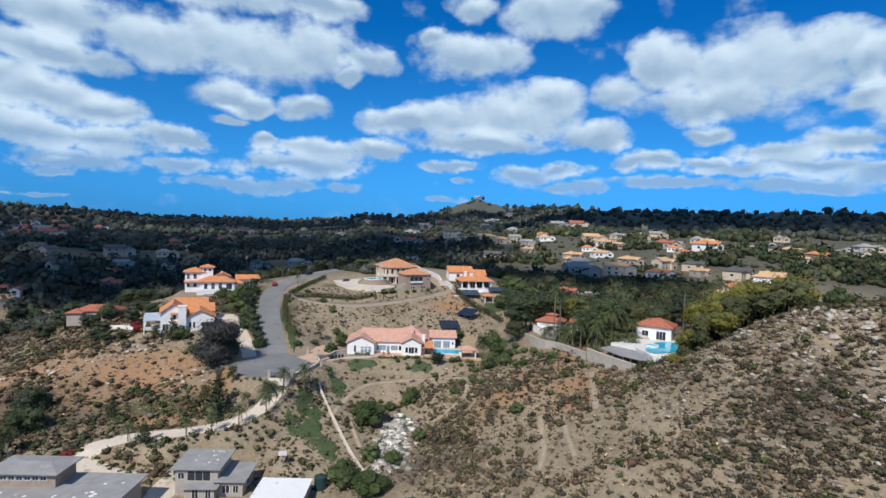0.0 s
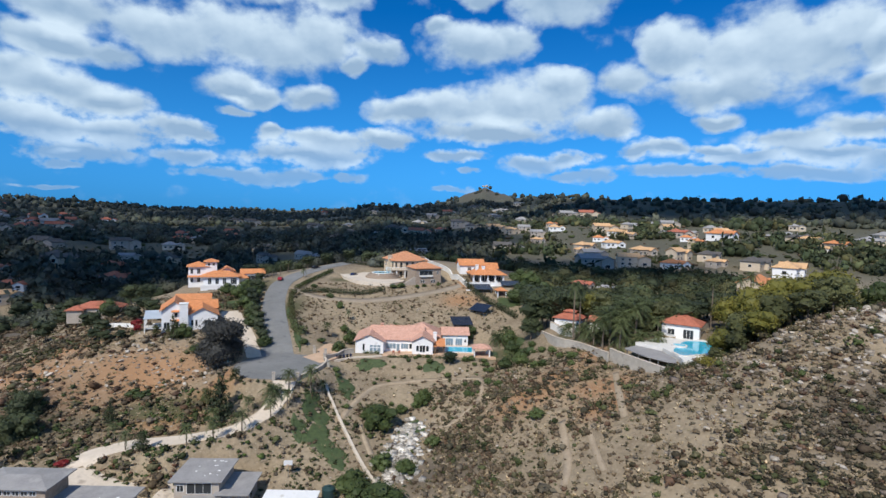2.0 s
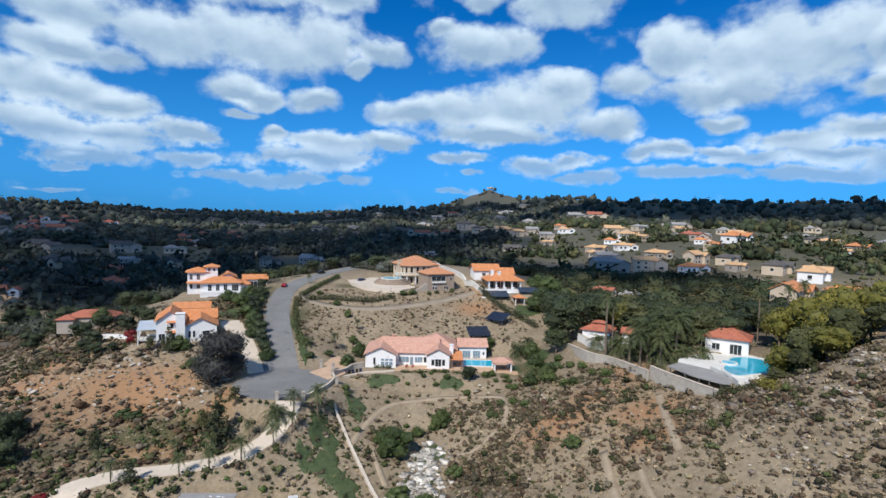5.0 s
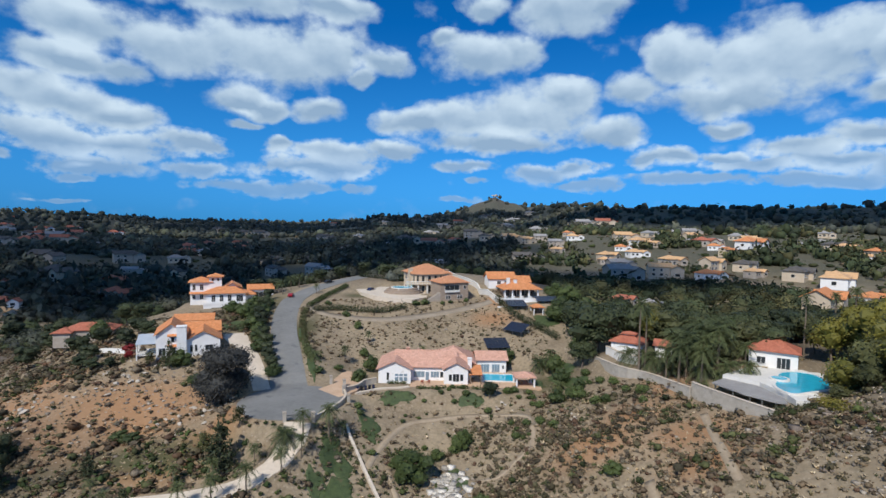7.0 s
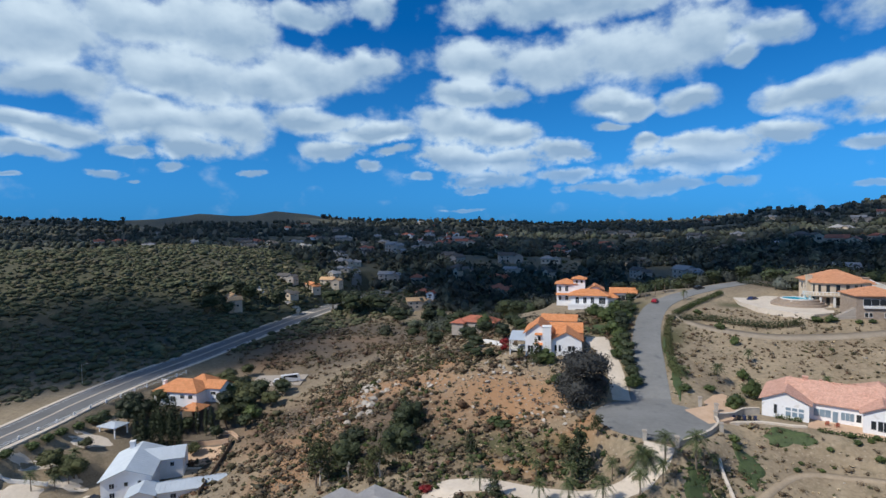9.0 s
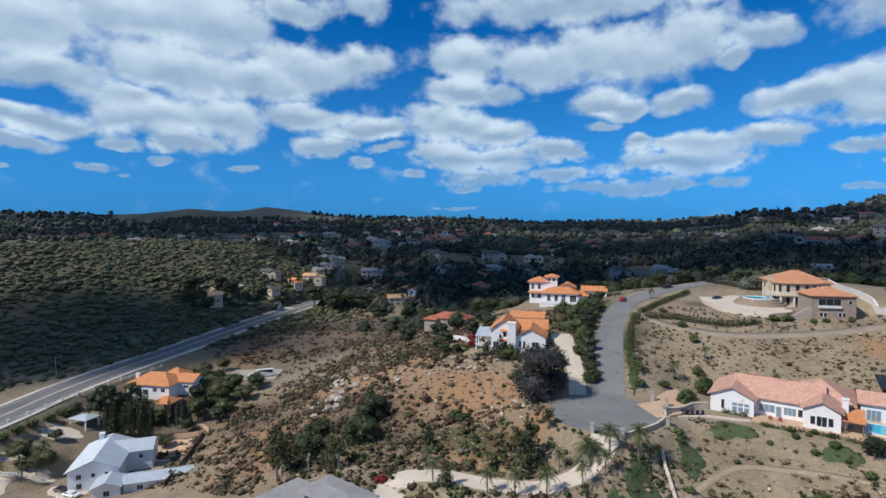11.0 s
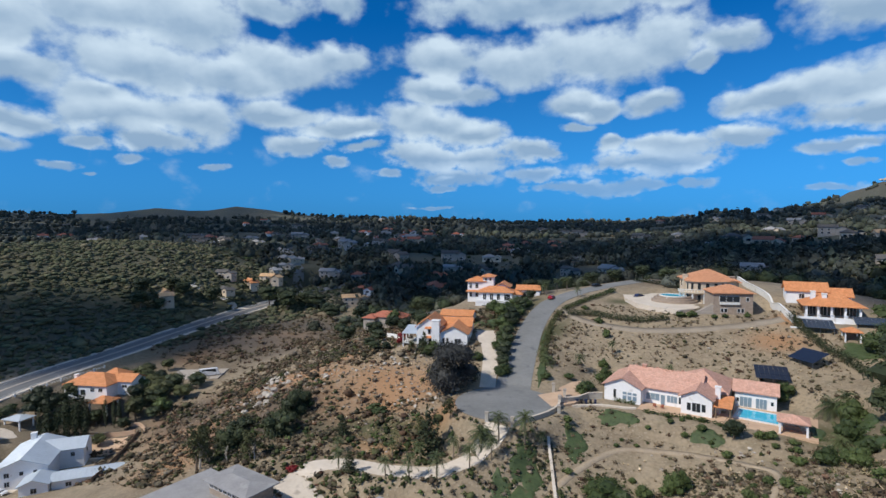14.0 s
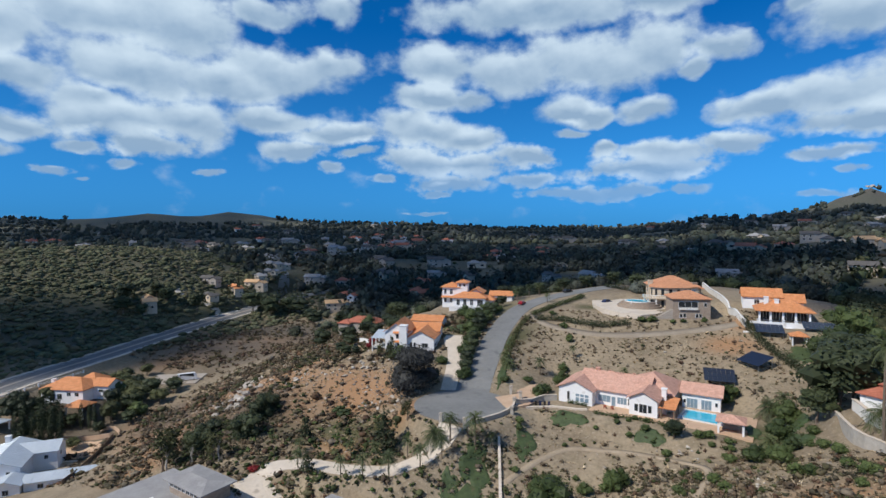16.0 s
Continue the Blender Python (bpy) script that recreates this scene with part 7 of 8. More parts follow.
canyon_ = np.array([(-102.7, 96.6), (-90.6, 93), (-83, 96.6), (-128, 109), (-107, 109), (-97, 112), (-162, 117), (-119.5, 149), (-112, 157), (-105.6, 125.7), (-96, 152.6), (-140, 138), (-130, 160), (-150, 130)])
x, y = (np.repeat(canyon_, 34, 0) + rng.normal(size=(34 * len(canyon_), 2)) * (5.0, 3.6)).T
ok = clear(x, y, 1.0)
x, y = x[ok], y[ok]
stuff("canyon_brush", "tall dark olive brush filling the west slope's folds", "shrubs", x, y, rng.uniform(1.2, 3.2, len(x)), rng.uniform(0.6, 0.95, len(x)), tints(len(x), BRUSH + LUSH), CLUMPS)
x, y = scatter(420, 14, 110, 40, 128, east_keep)
stuff("green_shrubs", "scattered green shrubs among the dry brush", "shrubs", x, y, rng.uniform(1.2, 3.0, len(x)), rng.uniform(0.8, 1.1, len(x)), tints(len(x), LUSH), CLUMPS)
x, y = scatter(2600, -30, 38, 84, 146, lambda x, y: 0.25 + 0.5 * patchy(x, y, 7, 9, 0.25))
stuff("slope_shrubs", "small round shrubs dotted over the bare slope", "shrubs", x, y, rng.gamma(4, 0.2, len(x)) + 0.3, rng.uniform(0.7, 1.0, len(x)), tints(len(x), DRY + DRY + LUSH[:2]), CLUMPS)
x, y = scatter(3200, -44, 34, 158, 216, lambda x, y: 0.3 + 0.5 * patchy(x, y, 6, 4, 0.1))
stuff("hill_shrubs", "small dry shrubs on the slope below the mansion", "shrubs", x, y, rng.gamma(3, 0.24, len(x)) + 0.3, rng.uniform(0.6, 0.95, len(x)), tints(len(x), DRY + DRY + ASHY + LUSH[3:]), SMALL)
x, y = scatter(10000, -172, -47, 78, 200, lambda x, y: (0.25 + 0.75 * patchy(x, y, 8, 6, 0.0)) * (1 - 0.85 * np.exp(-(((x + 78) / 20) ** 2 + ((y - 136) / 12) ** 2))))
stuff("west_chaparral", "dry brown and olive brush on the rocky west slope", "shrubs", x, y, rng.gamma(2.6, 0.5, len(x)) + 0.3, rng.uniform(0.5, 0.85, len(x)), tints(len(x), DRY + DRY + ASHY + BRUSH[:2] + RUSSET + LUSH[3:]), SMALL)
drive_ = spread(LANES["drive"][0], 2)
x, y = scatter(3000, -100, -30, 88, 122, lambda x, y: 0.10 + 0.5 * np.exp(-(np.hypot(x[:, None] - drive_[None, :, 0], y[:, None] - drive_[None, :, 1]).min(1) / 7) ** 2), 0.4)
stuff("garden_shrubs", "planted shrubs along the lower drive", "shrubs", x, y, rng.gamma(4, 0.28, len(x)) + 0.5, rng.uniform(0.7, 1.1, len(x)), tints(len(x), [(0.07, 0.10, 0.03), (0.05, 0.075, 0.025)] + LUSH + DRY[:2]), SMALL)
x, y = scatter(900, -32, -4, 84, 124, lambda x, y: 0.3 + 0.5 * patchy(x, y, 5, 44, 0.1), 0.4)
stuff("yard_shrubs", "mixed shrubs in the yard beside the long white wall", "shrubs", x, y, rng.gamma(4, 0.22, len(x)) + 0.3, rng.uniform(0.6, 1.0, len(x)), tints(len(x), LUSH + DRY[:2] + ASHY[:1]), SMALL)
x, y = scatter(19000, -560, -252, 20, 330, lambda x, y: 0.6 + 0.4 * patchy(x, y, 18, 12, 0.0))
stuff("hill_brush", "olive and brown brush over the hill across the road", "shrubs", x, y, rng.gamma(4, 0.62, len(x)) + 0.8, rng.uniform(0.4, 0.7, len(x)), tints(len(x), [(0.11, 0.112, 0.062), (0.095, 0.102, 0.055), (0.13, 0.115, 0.07), (0.085, 0.092, 0.05), (0.105, 0.108, 0.058)], 0.1), SPARSE)
x, y = scatter(2500, -260, -150, 150, 260, lambda x, y: 0.25 + 0.7 * patchy(x, y, 12, 15, 0.1))
stuff("valley_brush", "brown brush on the valley floor", "shrubs", x, y, rng.gamma(4, 0.4, len(x)) + 0.5, rng.uniform(0.5, 0.9, len(x)), tints(len(x), DRY), CLUMPS)

# far woods: crowns that stand closer than single trees can be told apart
# leaf colours lifted towards grey-blue: the haze of distance is in the tint
HAZY_WOOD_TINT = [(0.055, 0.062, 0.050), (0.062, 0.070, 0.052), (0.066, 0.075, 0.050), (0.056, 0.062, 0.052), (0.076, 0.08, 0.058)]
EAST_TINT = [(0.05, 0.064, 0.03), (0.04, 0.054, 0.026), (0.062, 0.07, 0.032), (0.085, 0.082, 0.036), (0.036, 0.046, 0.025)]
for rest, tone_, nm in ((east_rest, EAST_TINT, "east_woods"), (north_rest, EAST_TINT[:2] + HAZY_WOOD_TINT, "north_woods")):
    n_ = len(rest)
    stuff(nm, "garden trees crowding between the houses", "woods", rest[:, 0], rest[:, 1], rng.uniform(7, 12, n_), rng.uniform(0.7, 1.1, n_), tints(n_, tone_, 0.3), BIG, 0.4)
rr = np.concatenate([rng.uniform(300, 900, 12000), 900 + 1500 * rng.random(7500) ** 1.2, 2300 + 1000 * rng.random(2200)])
aa = rng.uniform(-88, 56, len(rr))
x, y = rr * np.sin(np.radians(aa)), 10 + rr * np.cos(np.radians(aa))
cover_ = wave(x, y, 70, 21) + 0.7 * wave(x, y, 27, 22)
ok = clear(x, y, 6) & (np.hypot((x + 60) / 1.25, y - 140) > 190) & ~((x > -560) & (x < -252) & (y < 300)) & (cover_ > -0.25 - 0.35 * (rr > 1000) + 0.42 * ((aa > 8) & (rr < 780))) & ~((aa > 2.6) & (aa < 8.4) & (rr > 1800) & (cover_ < 0.45)) & ~((aa > -69) & (aa < -51) & (rr > 2300))
x, y, rr, aa = x[ok], y[ok], rr[ok], aa[ok]
shade_ = tints(len(x), HAZY_WOOD_TINT, 0.3)
far_ = rr > 1300
shade_[far_] = tints(int(far_.sum()), HAZY_WOOD_TINT[:2] + HAZY_WOOD_TINT[3:4], 0.2)
bright = (aa > 8) & (rr < 850)
shade_[bright] = tints(int(bright.sum()), EAST_TINT, 0.3)
size_, tall_ = 4.6 + rr * 0.0036 + rng.gamma(4, 0.9, len(x)), rng.uniform(0.75, 1.5, len(x))
for nm, label, sel, shapes in (("valley_woods", "dark evergreen trees between the valley's houses", rr < 700, MID), ("far_woods", "dense dark evergreen woods over the far hills", rr >= 700, SPARSE)):
    stuff(nm, label, "woods", x[sel], y[sel], size_[sel], tall_[sel], shade_[sel], shapes, 0.5)
x, y = scatter(4500, -900, 900, 300, 1100, lambda x, y: (np.hypot((x + 60) / 1.25, y - 140) > 200) * 0.8, 4)
stuff("far_brush", "olive brush between the far trees", "shrubs", x, y, rng.gamma(4, 0.8, len(x)) + 1.0, rng.uniform(0.4, 0.8, len(x)), tints(len(x), LUSH + DRY[:4]), SPARSE)


# ---- walls, fences and hedges ----
def wall_line(name, label, line, height, thick, mat, category="wall", cap=None, low=0.8, step=2.5, tops=None):
    """A wall that follows the ground along a line; cap: material of a coping."""
    c = along(line, step)
    t = np.gradient(c, axis=0)
    t /= np.linalg.norm(t, axis=1, keepdims=True)
    nrm = np.stack([t[:, 1], -t[:, 0]], 1) * thick / 2
    z = ground(c[:, 0], c[:, 1])
    top = z + height if tops is None else np.interp(np.linspace(0, 1, len(c)), np.linspace(0, 1, len(tops)), tops)
    w = root(name, 0, 0, 0, 0, label, category, kind="structure")

    def strip(nm, k, z0, z1, m):
        v = np.concatenate([np.column_stack([c - nrm * k, z0]), np.column_stack([c + nrm * k, z0]), np.column_stack([c + nrm * k, z1]), np.column_stack([c - nrm * k, z1])])
        n = len(c)
        f = []
        for i in range(n - 1):
            for a, b in ((0, 1), (1, 2), (2, 3), (3, 0)):
                f.append((a * n + i, a * n + i + 1, b * n + i + 1, b * n + i)[::-1])
        f += [(0, n, 2 * n, 3 * n), (4 * n - 1, 3 * n - 1, 2 * n - 1, n - 1)]
        return sheet(nm, v, f, m, w)

    strip("wall_body", 1.0, z - low, top, mat)
    if cap:
        strip("coping", 1.5, top, top + 0.12, cap)
    return w


def hedge(name, label, line, height, width, leaf=None, seed=1):
    c = along(line, 0.9)
    lob = [(q[0], q[1], float(ground(q[0], q[1])) + height * 0.5, width * 0.55, width * 0.55, height * 0.56) for q in c]
    v, f = leaf_cloud(lob, int(len(c) * 46 * width), 0.34, seed)
    ob = new(name, mesh_from(name, v, f, leaf or LEAF_GREEN))
    return tagged(ob, label, "hedge")


wall_line("garden_wall", "long white plastered boundary wall running uphill", [(0.5, 262), (9.7, 234), (17.3, 211), (21, 203)], 2.0, 0.4, WHITEWALL, cap=COPING)
wall_line("garden_wall", "grey block retaining wall stepping down the slope", [(40.4, 148), (43.0, 132), (47.2, 125.1), (51.2, 112.4)], 1.8, 0.4, BLOCK, cap=CONCRETE, tops=(9.6, 10.6, 11.2, 11.7))
wall_line("garden_wall", "stepped white retaining wall under the red-roofed house", [(43.5, 143.5), (45.4, 138.6), (48.6, 134.6)], 2.0, 0.5, WHITEWALL, cap=CONCRETE)
wall_line("garden_wall", "tall grey block retaining wall under the pool", [(51.8, 112.8), (53.4, 107.8), (55.2, 103.1), (58.2, 95.9)], 2.6, 0.4, BLOCK, cap=CONCRETE, low=2.5, tops=(12.7, 12.7, 12.75, 12.8))
wall_line("drain_wall", "low whitewashed wall along the canyon's edge", [(-20.9, 121), (-18.3, 116.4), (-14.2, 109), (-11.4, 104), (-7.2, 96), (-2.5, 87)], 0.7, 0.6, CONCRETE)
wall_line("garden_wall", "low curved peach stone wall by the forecourt", [(-24.4, 136), (-21.6, 140.5), (-20.6, 144.5), (-17.6, 147)], 1.5, 0.35, BLOCK, cap=CONCRETE)
wall_line("garden_wall", "low stone wall beside the driveway gate", [(-27.6, 116.8), (-25.5, 121), (-23.6, 126.5), (-23.2, 132), (-24.4, 135.6)], 1.0, 0.35, BLOCK, cap=CONCRETE)
wall_line("footpath_edge", "pale concrete edging under the bungalow's garden", [(-22, 137.5), (-16.5, 141.5), (-11, 142.8), (-8.6, 144)], 0.35, 0.9, CONCRETE)
wall_line("garden_wall", "white garden wall on the west slope", [(-105, 166), (-98, 163), (-91, 159.5)], 1.4, 0.35, STUCCO)
wall_line("garden_wall", "rust brick terrace wall in the valley garden", [(-187, 92), (-182, 96.6), (-176, 101), (-170, 105)], 1.5, 0.4, PEACH)
wall_line("garden_wall", "rust brick terrace wall in the valley garden", [(-179, 104.5), (-173, 108), (-167, 107)], 1.2, 0.4, PEACH)
wall_line("garden_wall", "low white garden wall with a stepped top", [(-197, 46), (-193.9, 49.1), (-189.5, 53.5), (-185.1, 57.5)], 1.1, 0.35, WHITEWALL)
wall_line("garden_edge", "pale stone edging along a garden path", [(-176, 82), (-170, 88), (-164.5, 92.5)], 0.4, 0.8, CONCRETE)
wall_line("slope_fence", "dark timber boundary fence running down the slope", [(-168.5, 105.5), (-162, 99), (-156, 93), (-148, 85.5), (-140, 79)], 1.6, 0.15, WOOD, "fence")
wall_line("guard_wall", "low concrete wall behind the compound", [(-86, 82), (-76, 85), (-66, 84.4)], 1.2, 0.3, GREYROOF)
hedge("hedge", "clipped dark hedge beside the white villa's wall", [(20.6, 205), (25, 195), (29.5, 188), (34, 181), (37, 174)], 2.6, 2.6, LEAF_DARK, 3)
hedge("hedge", "clipped green hedge at the end of the side driveway", [(-70, 177.5), (-64.5, 179)], 2.0, 1.8, LEAF_DARK, 4)
hedge("hedge", "dense green hedge along the side driveway", [(-45.5, 147), (-49, 154), (-53.5, 163), (-59, 172)], 2.2, 2.4, LEAF_GREEN, 5)
hedge("hedge", "dark green hedge along the upper street", [(-60.5, 180), (-64, 192), (-66, 204)], 2.6, 3.4, LEAF_GREEN, 6)
hedge("hedge", "row of dark clipped bushes under the mansion's court", [(-47, 200.8), (-39, 202.6), (-30, 200), (-21, 199), (-14, 201)], 2.2, 3.0, LEAF_DARK, 7)
hedge("hedge", "dark hedge along the court's street side", [(-50.2, 203.7), (-48.7, 210.2), (-45.4, 224.1), (-42.3, 236.8)], 1.6, 2.4, LEAF_GREEN, 17)
hedge("hedge", "low dark bushes on the far side of the court", [(-40, 262), (-28, 256), (-16, 252)], 1.8, 2.4, LEAF_DARK, 20)
hedge("hedge", "clipped green hedge below the neighbour's pool", [(65.4, 94.4), (64.6, 91), (64.0, 87.5)], 2.0, 2.2, LEAF_YELLOW, 8)
hedge("hedge", "dark clipped hedge under the pool deck", [(59.6, 97), (61.8, 95.0), (63.6, 93.8)], 1.4, 1.4, LEAF_DARK, 18)
hedge("hedge", "low green planting along the street's edge", [(-38.5, 158), (-43, 170), (-48, 186), (-51, 200)], 0.7, 2.2, LEAF_OLIVE, 9)
hedge("hedge", "row of low bushes in front of the bungalow", [(-14, 146.6), (-10, 146.6)], 0.9, 1.2, LEAF_GREEN, 10)
hedge("hedge", "row of garden bushes below the bungalow's terrace", [(-6, 142.6), (0, 143.2), (7, 143.8), (10, 143)], 0.9, 1.2, LEAF_GREEN, 11)
for cx, cy, rx, ry, tn, sd in ((-16.6, 125.2, 2.4, 5.0, 20, 1), (-11.5, 138.4, 4.6, 2.0, 10, 2), (7.6, 138.2, 3.4, 1.6, 0, 3), (-21.6, 112, 3.0, 5.0, 25, 4), (-19, 104, 3.2, 5.0, 30, 5), (-14, 99, 2.4, 3.4, 20, 6), (-24, 105, 2, 3, 20, 7), (33.6, 151.6, 3.0, 5.0, 20, 8), (2.5, 112, 3, 4, 0, 9), (36, 190, 4, 5, 20, 10), (-70, 181.5, 5, 3, 20, 11), (26.5, 150.4, 1.6, 4.2, 10, 14), (34.3, 139.9, 2.6, 4.6, 20, 15), (-36.4, 152, 1.1, 7, 18, 12), (-44.8, 174, 1.2, 8, 18, 13)):
    r_ = np.random.default_rng(300 + sd)
    tagged(blanket("ground_cover", cx, cy, rx, ry, tn, MAT_GREEN, 0.28, sd, 0.35), "smooth mat of green creeping ground cover on the slope", "ground cover", kind="stuff")
    n_ = int(rx * ry * 5)
    a_, q_ = r_.uniform(0, 6.28, n_), np.sqrt(r_.uniform(0.2, 1.25, n_))
    ux, uy = rx * q_ * np.cos(a_), ry * q_ * np.sin(a_)
    c_, s_ = math.cos(radians(tn)), math.sin(radians(tn))
    px, py = cx + ux * c_ - uy * s_, cy + ux * s_ + uy * c_
    stuff("ground_cover", "tufts at the rim of the green ground cover", "ground cover", px, py, r_.uniform(0.6, 1.3, n_), r_.uniform(0.25, 0.4, n_), np.array([(0.06, 0.092, 0.03)]) * r_.uniform(0.75, 1.25, (n_, 1)), MID)

x, y = (np.array([(-62, 92.4), (-57, 93), (-52, 92.4), (-48, 91.8)]).repeat(9, 0) + np.random.default_rng(61).normal(size=(36, 2)) * (1.6, 0.7)).T
stuff("island_bushes", "reddish and green bushes on the drive's planted island", "shrubs", x, y, rng.uniform(1.0, 2.2, 36), rng.uniform(0.7, 1.0, 36), tints(36, [(0.14, 0.05, 0.035), (0.06, 0.08, 0.03), (0.05, 0.06, 0.03), (0.11, 0.06, 0.04)]), CLUMPS)

# gate of the lower drive, with its pillars
gate = root("gate", -30.5, 116.6, float(ground(-30.5, 116.6)), 8, "black iron double driveway gate", "gate")
for sx in (-1, 1):
    bm = bmesh.new()
    for k in range(13):
        xx = sx * (0.15 + k * 0.19)
        tube(bm, (xx, 0, 0.15), (xx, 0, 1.35 + 0.25 * math.sin(math.pi * (12 - k) / 24)), 0.025, 0.025, 5)
    for zz in (0.2, 1.3):
        box(bm, min(0, sx * 2.45), max(0, sx * 2.45), -0.03, 0.03, zz, zz + 0.07)
    part("gate_leaf", bm, IRON, gate)
for x, y, h in ((-33.4, 116.1, 1.9), (-27.5, 117, 1.9), (-25.3, 141.2, 2.1), (-29.2, 143.4, 2.1), (-24.4, 135.8, 1.8), (-22.2, 130, 1.5)):
    p = root("gate_pillar", x, y, float(ground(x, y)), 20, "tan stucco gate pillar with a capstone", "pillar", "gate pillars")
    bm = bmesh.new()
    box(bm, -0.36, 0.36, -0.36, 0.36, -1, h)
    part("shaft", bm, BLOCK, p)
    bm = bmesh.new()
    box(bm, -0.46, 0.46, -0.46, 0.46, h, h + 0.15)
    box(bm, -0.4, 0.4, -0.4, 0.4, h + 0.15, h + 0.3)
    part("capstone", bm, BEIGE, p)

# white post fence on the valley road's near side
fence = root("fence", 0, 0, 0, 0, "white post-and-rail fence along the road's bank", "fence")
line = along([(-194, 34), (-206, 56), (-219, 80), (-230, 104), (-238, 124)], 5.5)
for k, (x, y) in enumerate(line):
    z = float(ground(x, y))
    bm = bmesh.new()
    box(bm, x - 0.22, x + 0.22, y - 0.22, y + 0.22, z - 0.5, z + 1.25)
    box(bm, x - 0.28, x + 0.28, y - 0.28, y + 0.28, z + 1.25, z + 1.35)
    part("post", bm, STUCCO, fence)
    if k:
        bm = bmesh.new()
        for zz in (0.45, 0.95):
            tube(bm, (px0, py0, pz0 + zz), (x, y, z + zz), 0.07, 0.07, 5)
        part("rail", bm, STUCCO, fence)
    px0, py0, pz0 = x, y, z


# ---- solar arrays on the slope ----
def solar(x, y, turn, w, d, tilt=22, lift=1.2):
    s = root("solar_array", x, y, float(ground(x, y)), turn, "ground-mounted array of black solar panels on the slope", "solar panels", "solar arrays")
    nx_, ny_ = round(w / 1.05), round(d / 1.75)
    rt = math.tan(radians(tilt))
    for i in range(nx_):
        for j in range(ny_):
            bm = bmesh.new()
            x0, y0 = -w / 2 + i * w / nx_, -d / 2 + j * d / ny_
            v = box(bm, x0 + 0.02, x0 + w / nx_ - 0.02, y0 + 0.02, y0 + d / ny_ - 0.02, 0, 0.05)
            for q in v:
                q.co.z += lift + (q.co.y + d / 2) * rt
            part("panel", bm, PANEL, s)
    for xx in (-w / 2 + 0.4, 0, w / 2 - 0.4):
        for yy in (-d / 2 + 0.4, d / 2 - 0.4):
            bm = bmesh.new()
            tube(bm, (xx, yy, -2), (xx, yy, lift + (yy + d / 2) * rt), 0.06, 0.06, 6)
            part("leg", bm, ALU, s)
    for yy in (-d / 2 + 0.4, d / 2 - 0.4):
        bm = bmesh.new()
        tube(bm, (-w / 2, yy, lift + (yy + d / 2) * rt - 0.06), (w / 2, yy, lift + (yy + d / 2) * rt - 0.06), 0.05, 0.05, 6)
        part("rail", bm, ALU, s)
    return s


solar(17.4, 172, 12, 7.5, 5.2)
solar(24.9, 181, -42, 7.5, 5.2)
for x, y, tn, w, d, up in ((27.2, 200, 8, 7.4, 6.0, 0.6), (39.5, 204.5, 8, 8.4, 5.0, 1.0)):
    solar(x, y, tn, w, d, 14, up)


# ---- vehicles ----
def car(x, y, turn, paint, label, long=4.6, wide=1.85, high=1.45, van=False):
    c = root("car", x, y, float(ground(x, y)) + (0.42 if x < -185 else 0.12), turn, label, "car")
    bm = bmesh.new()
    side = [(-long / 2, 0.35), (long / 2, 0.35), (long / 2, 0.75), (long / 2 - 0.95, 0.92), (long / 2 - 1.55, high - 0.05), (-long / 2 + 1.1, high), (-long / 2 + 0.25, 0.95), (-long / 2, 0.85)]
    if van:
        side = [(-long / 2, 0.35), (long / 2, 0.35), (long / 2, 1.1), (long / 2 - 0.5, high * 0.75), (long / 2 - 0.9, high), (-long / 2 + 0.1, high), (-long / 2, high - 0.15)]
    l_, r_ = [[bm.verts.new((a, s * wide / 2 * (1 if b < 0.95 else 0.84), b)) for a, b in side] for s in (-1, 1)]
    n = len(side)
    bm.faces.new(l_)
    bm.faces.new(r_[::-1])
    for i in range(n):
        bm.faces.new((l_[(i + 1) % n], l_[i], r_[i], r_[(i + 1) % n]))
    part("body", bm, paint, c)
    bm = bmesh.new()
    top = high - 0.08
    for s in (-1, 1):
        yy = s * (wide * 0.42 + 0.012)
        y2 = s * (wide * 0.47)
        a = [bm.verts.new(p) for p in ((-long / 2 + 0.7, y2, 0.97), (long / 2 - 1.15, y2, 0.97), (long / 2 - 1.62, yy, top), (-long / 2 + 1.15, yy, top))]
        bm.faces.new(a if s < 0 else a[::-1])
    a = [bm.verts.new(p) for p in ((long / 2 - 1.0, -wide * 0.4, 0.97), (long / 2 - 1.0, wide * 0.4, 0.97), (long / 2 - 1.54, wide * 0.36, top + 0.01), (long / 2 - 1.54, -wide * 0.36, top + 0.01))]
    bm.faces.new(a)
    part("windows", bm, GLASS, c)
    for sx in (-1, 1):
        for sy in (-1, 1):
            bm = bmesh.new()
            tube(bm, (sx * long * 0.31, sy * (wide / 2 - 0.2), 0.33), (sx * long * 0.31, sy * (wide / 2 + 0.01), 0.33), 0.33, 0.33, 12)
            wh = part("wheel", bm, IRON, c)
            bm = bmesh.new()
            tube(bm, (sx * long * 0.31, sy * (wide / 2 - 0.02), 0.33), (sx * long * 0.31, sy * (wide / 2 + 0.025), 0.33), 0.2, 0.2, 10)
            part("rim", bm, ALU, wh)
    return c


CARRED, CARBLUE, CARWHITE, CARDARK = plain("red_car_paint", (0.28, 0.02, 0.03), 0.25), plain("dark_blue_car_paint", (0.02, 0.03, 0.08), 0.25), plain("white_car_paint", (0.8, 0.8, 0.8), 0.3), plain("black_car_paint", (0.02, 0.02, 0.022), 0.25)
car(-60.6, 215.5, 97, CARRED, "parked red hatchback at the kerb")
car(-31, 233.4, 70, CARBLUE, "dark blue car parked on the mansion's court")
car(-51.4, 243, 60, CARDARK, "dark car parked on the upper street")
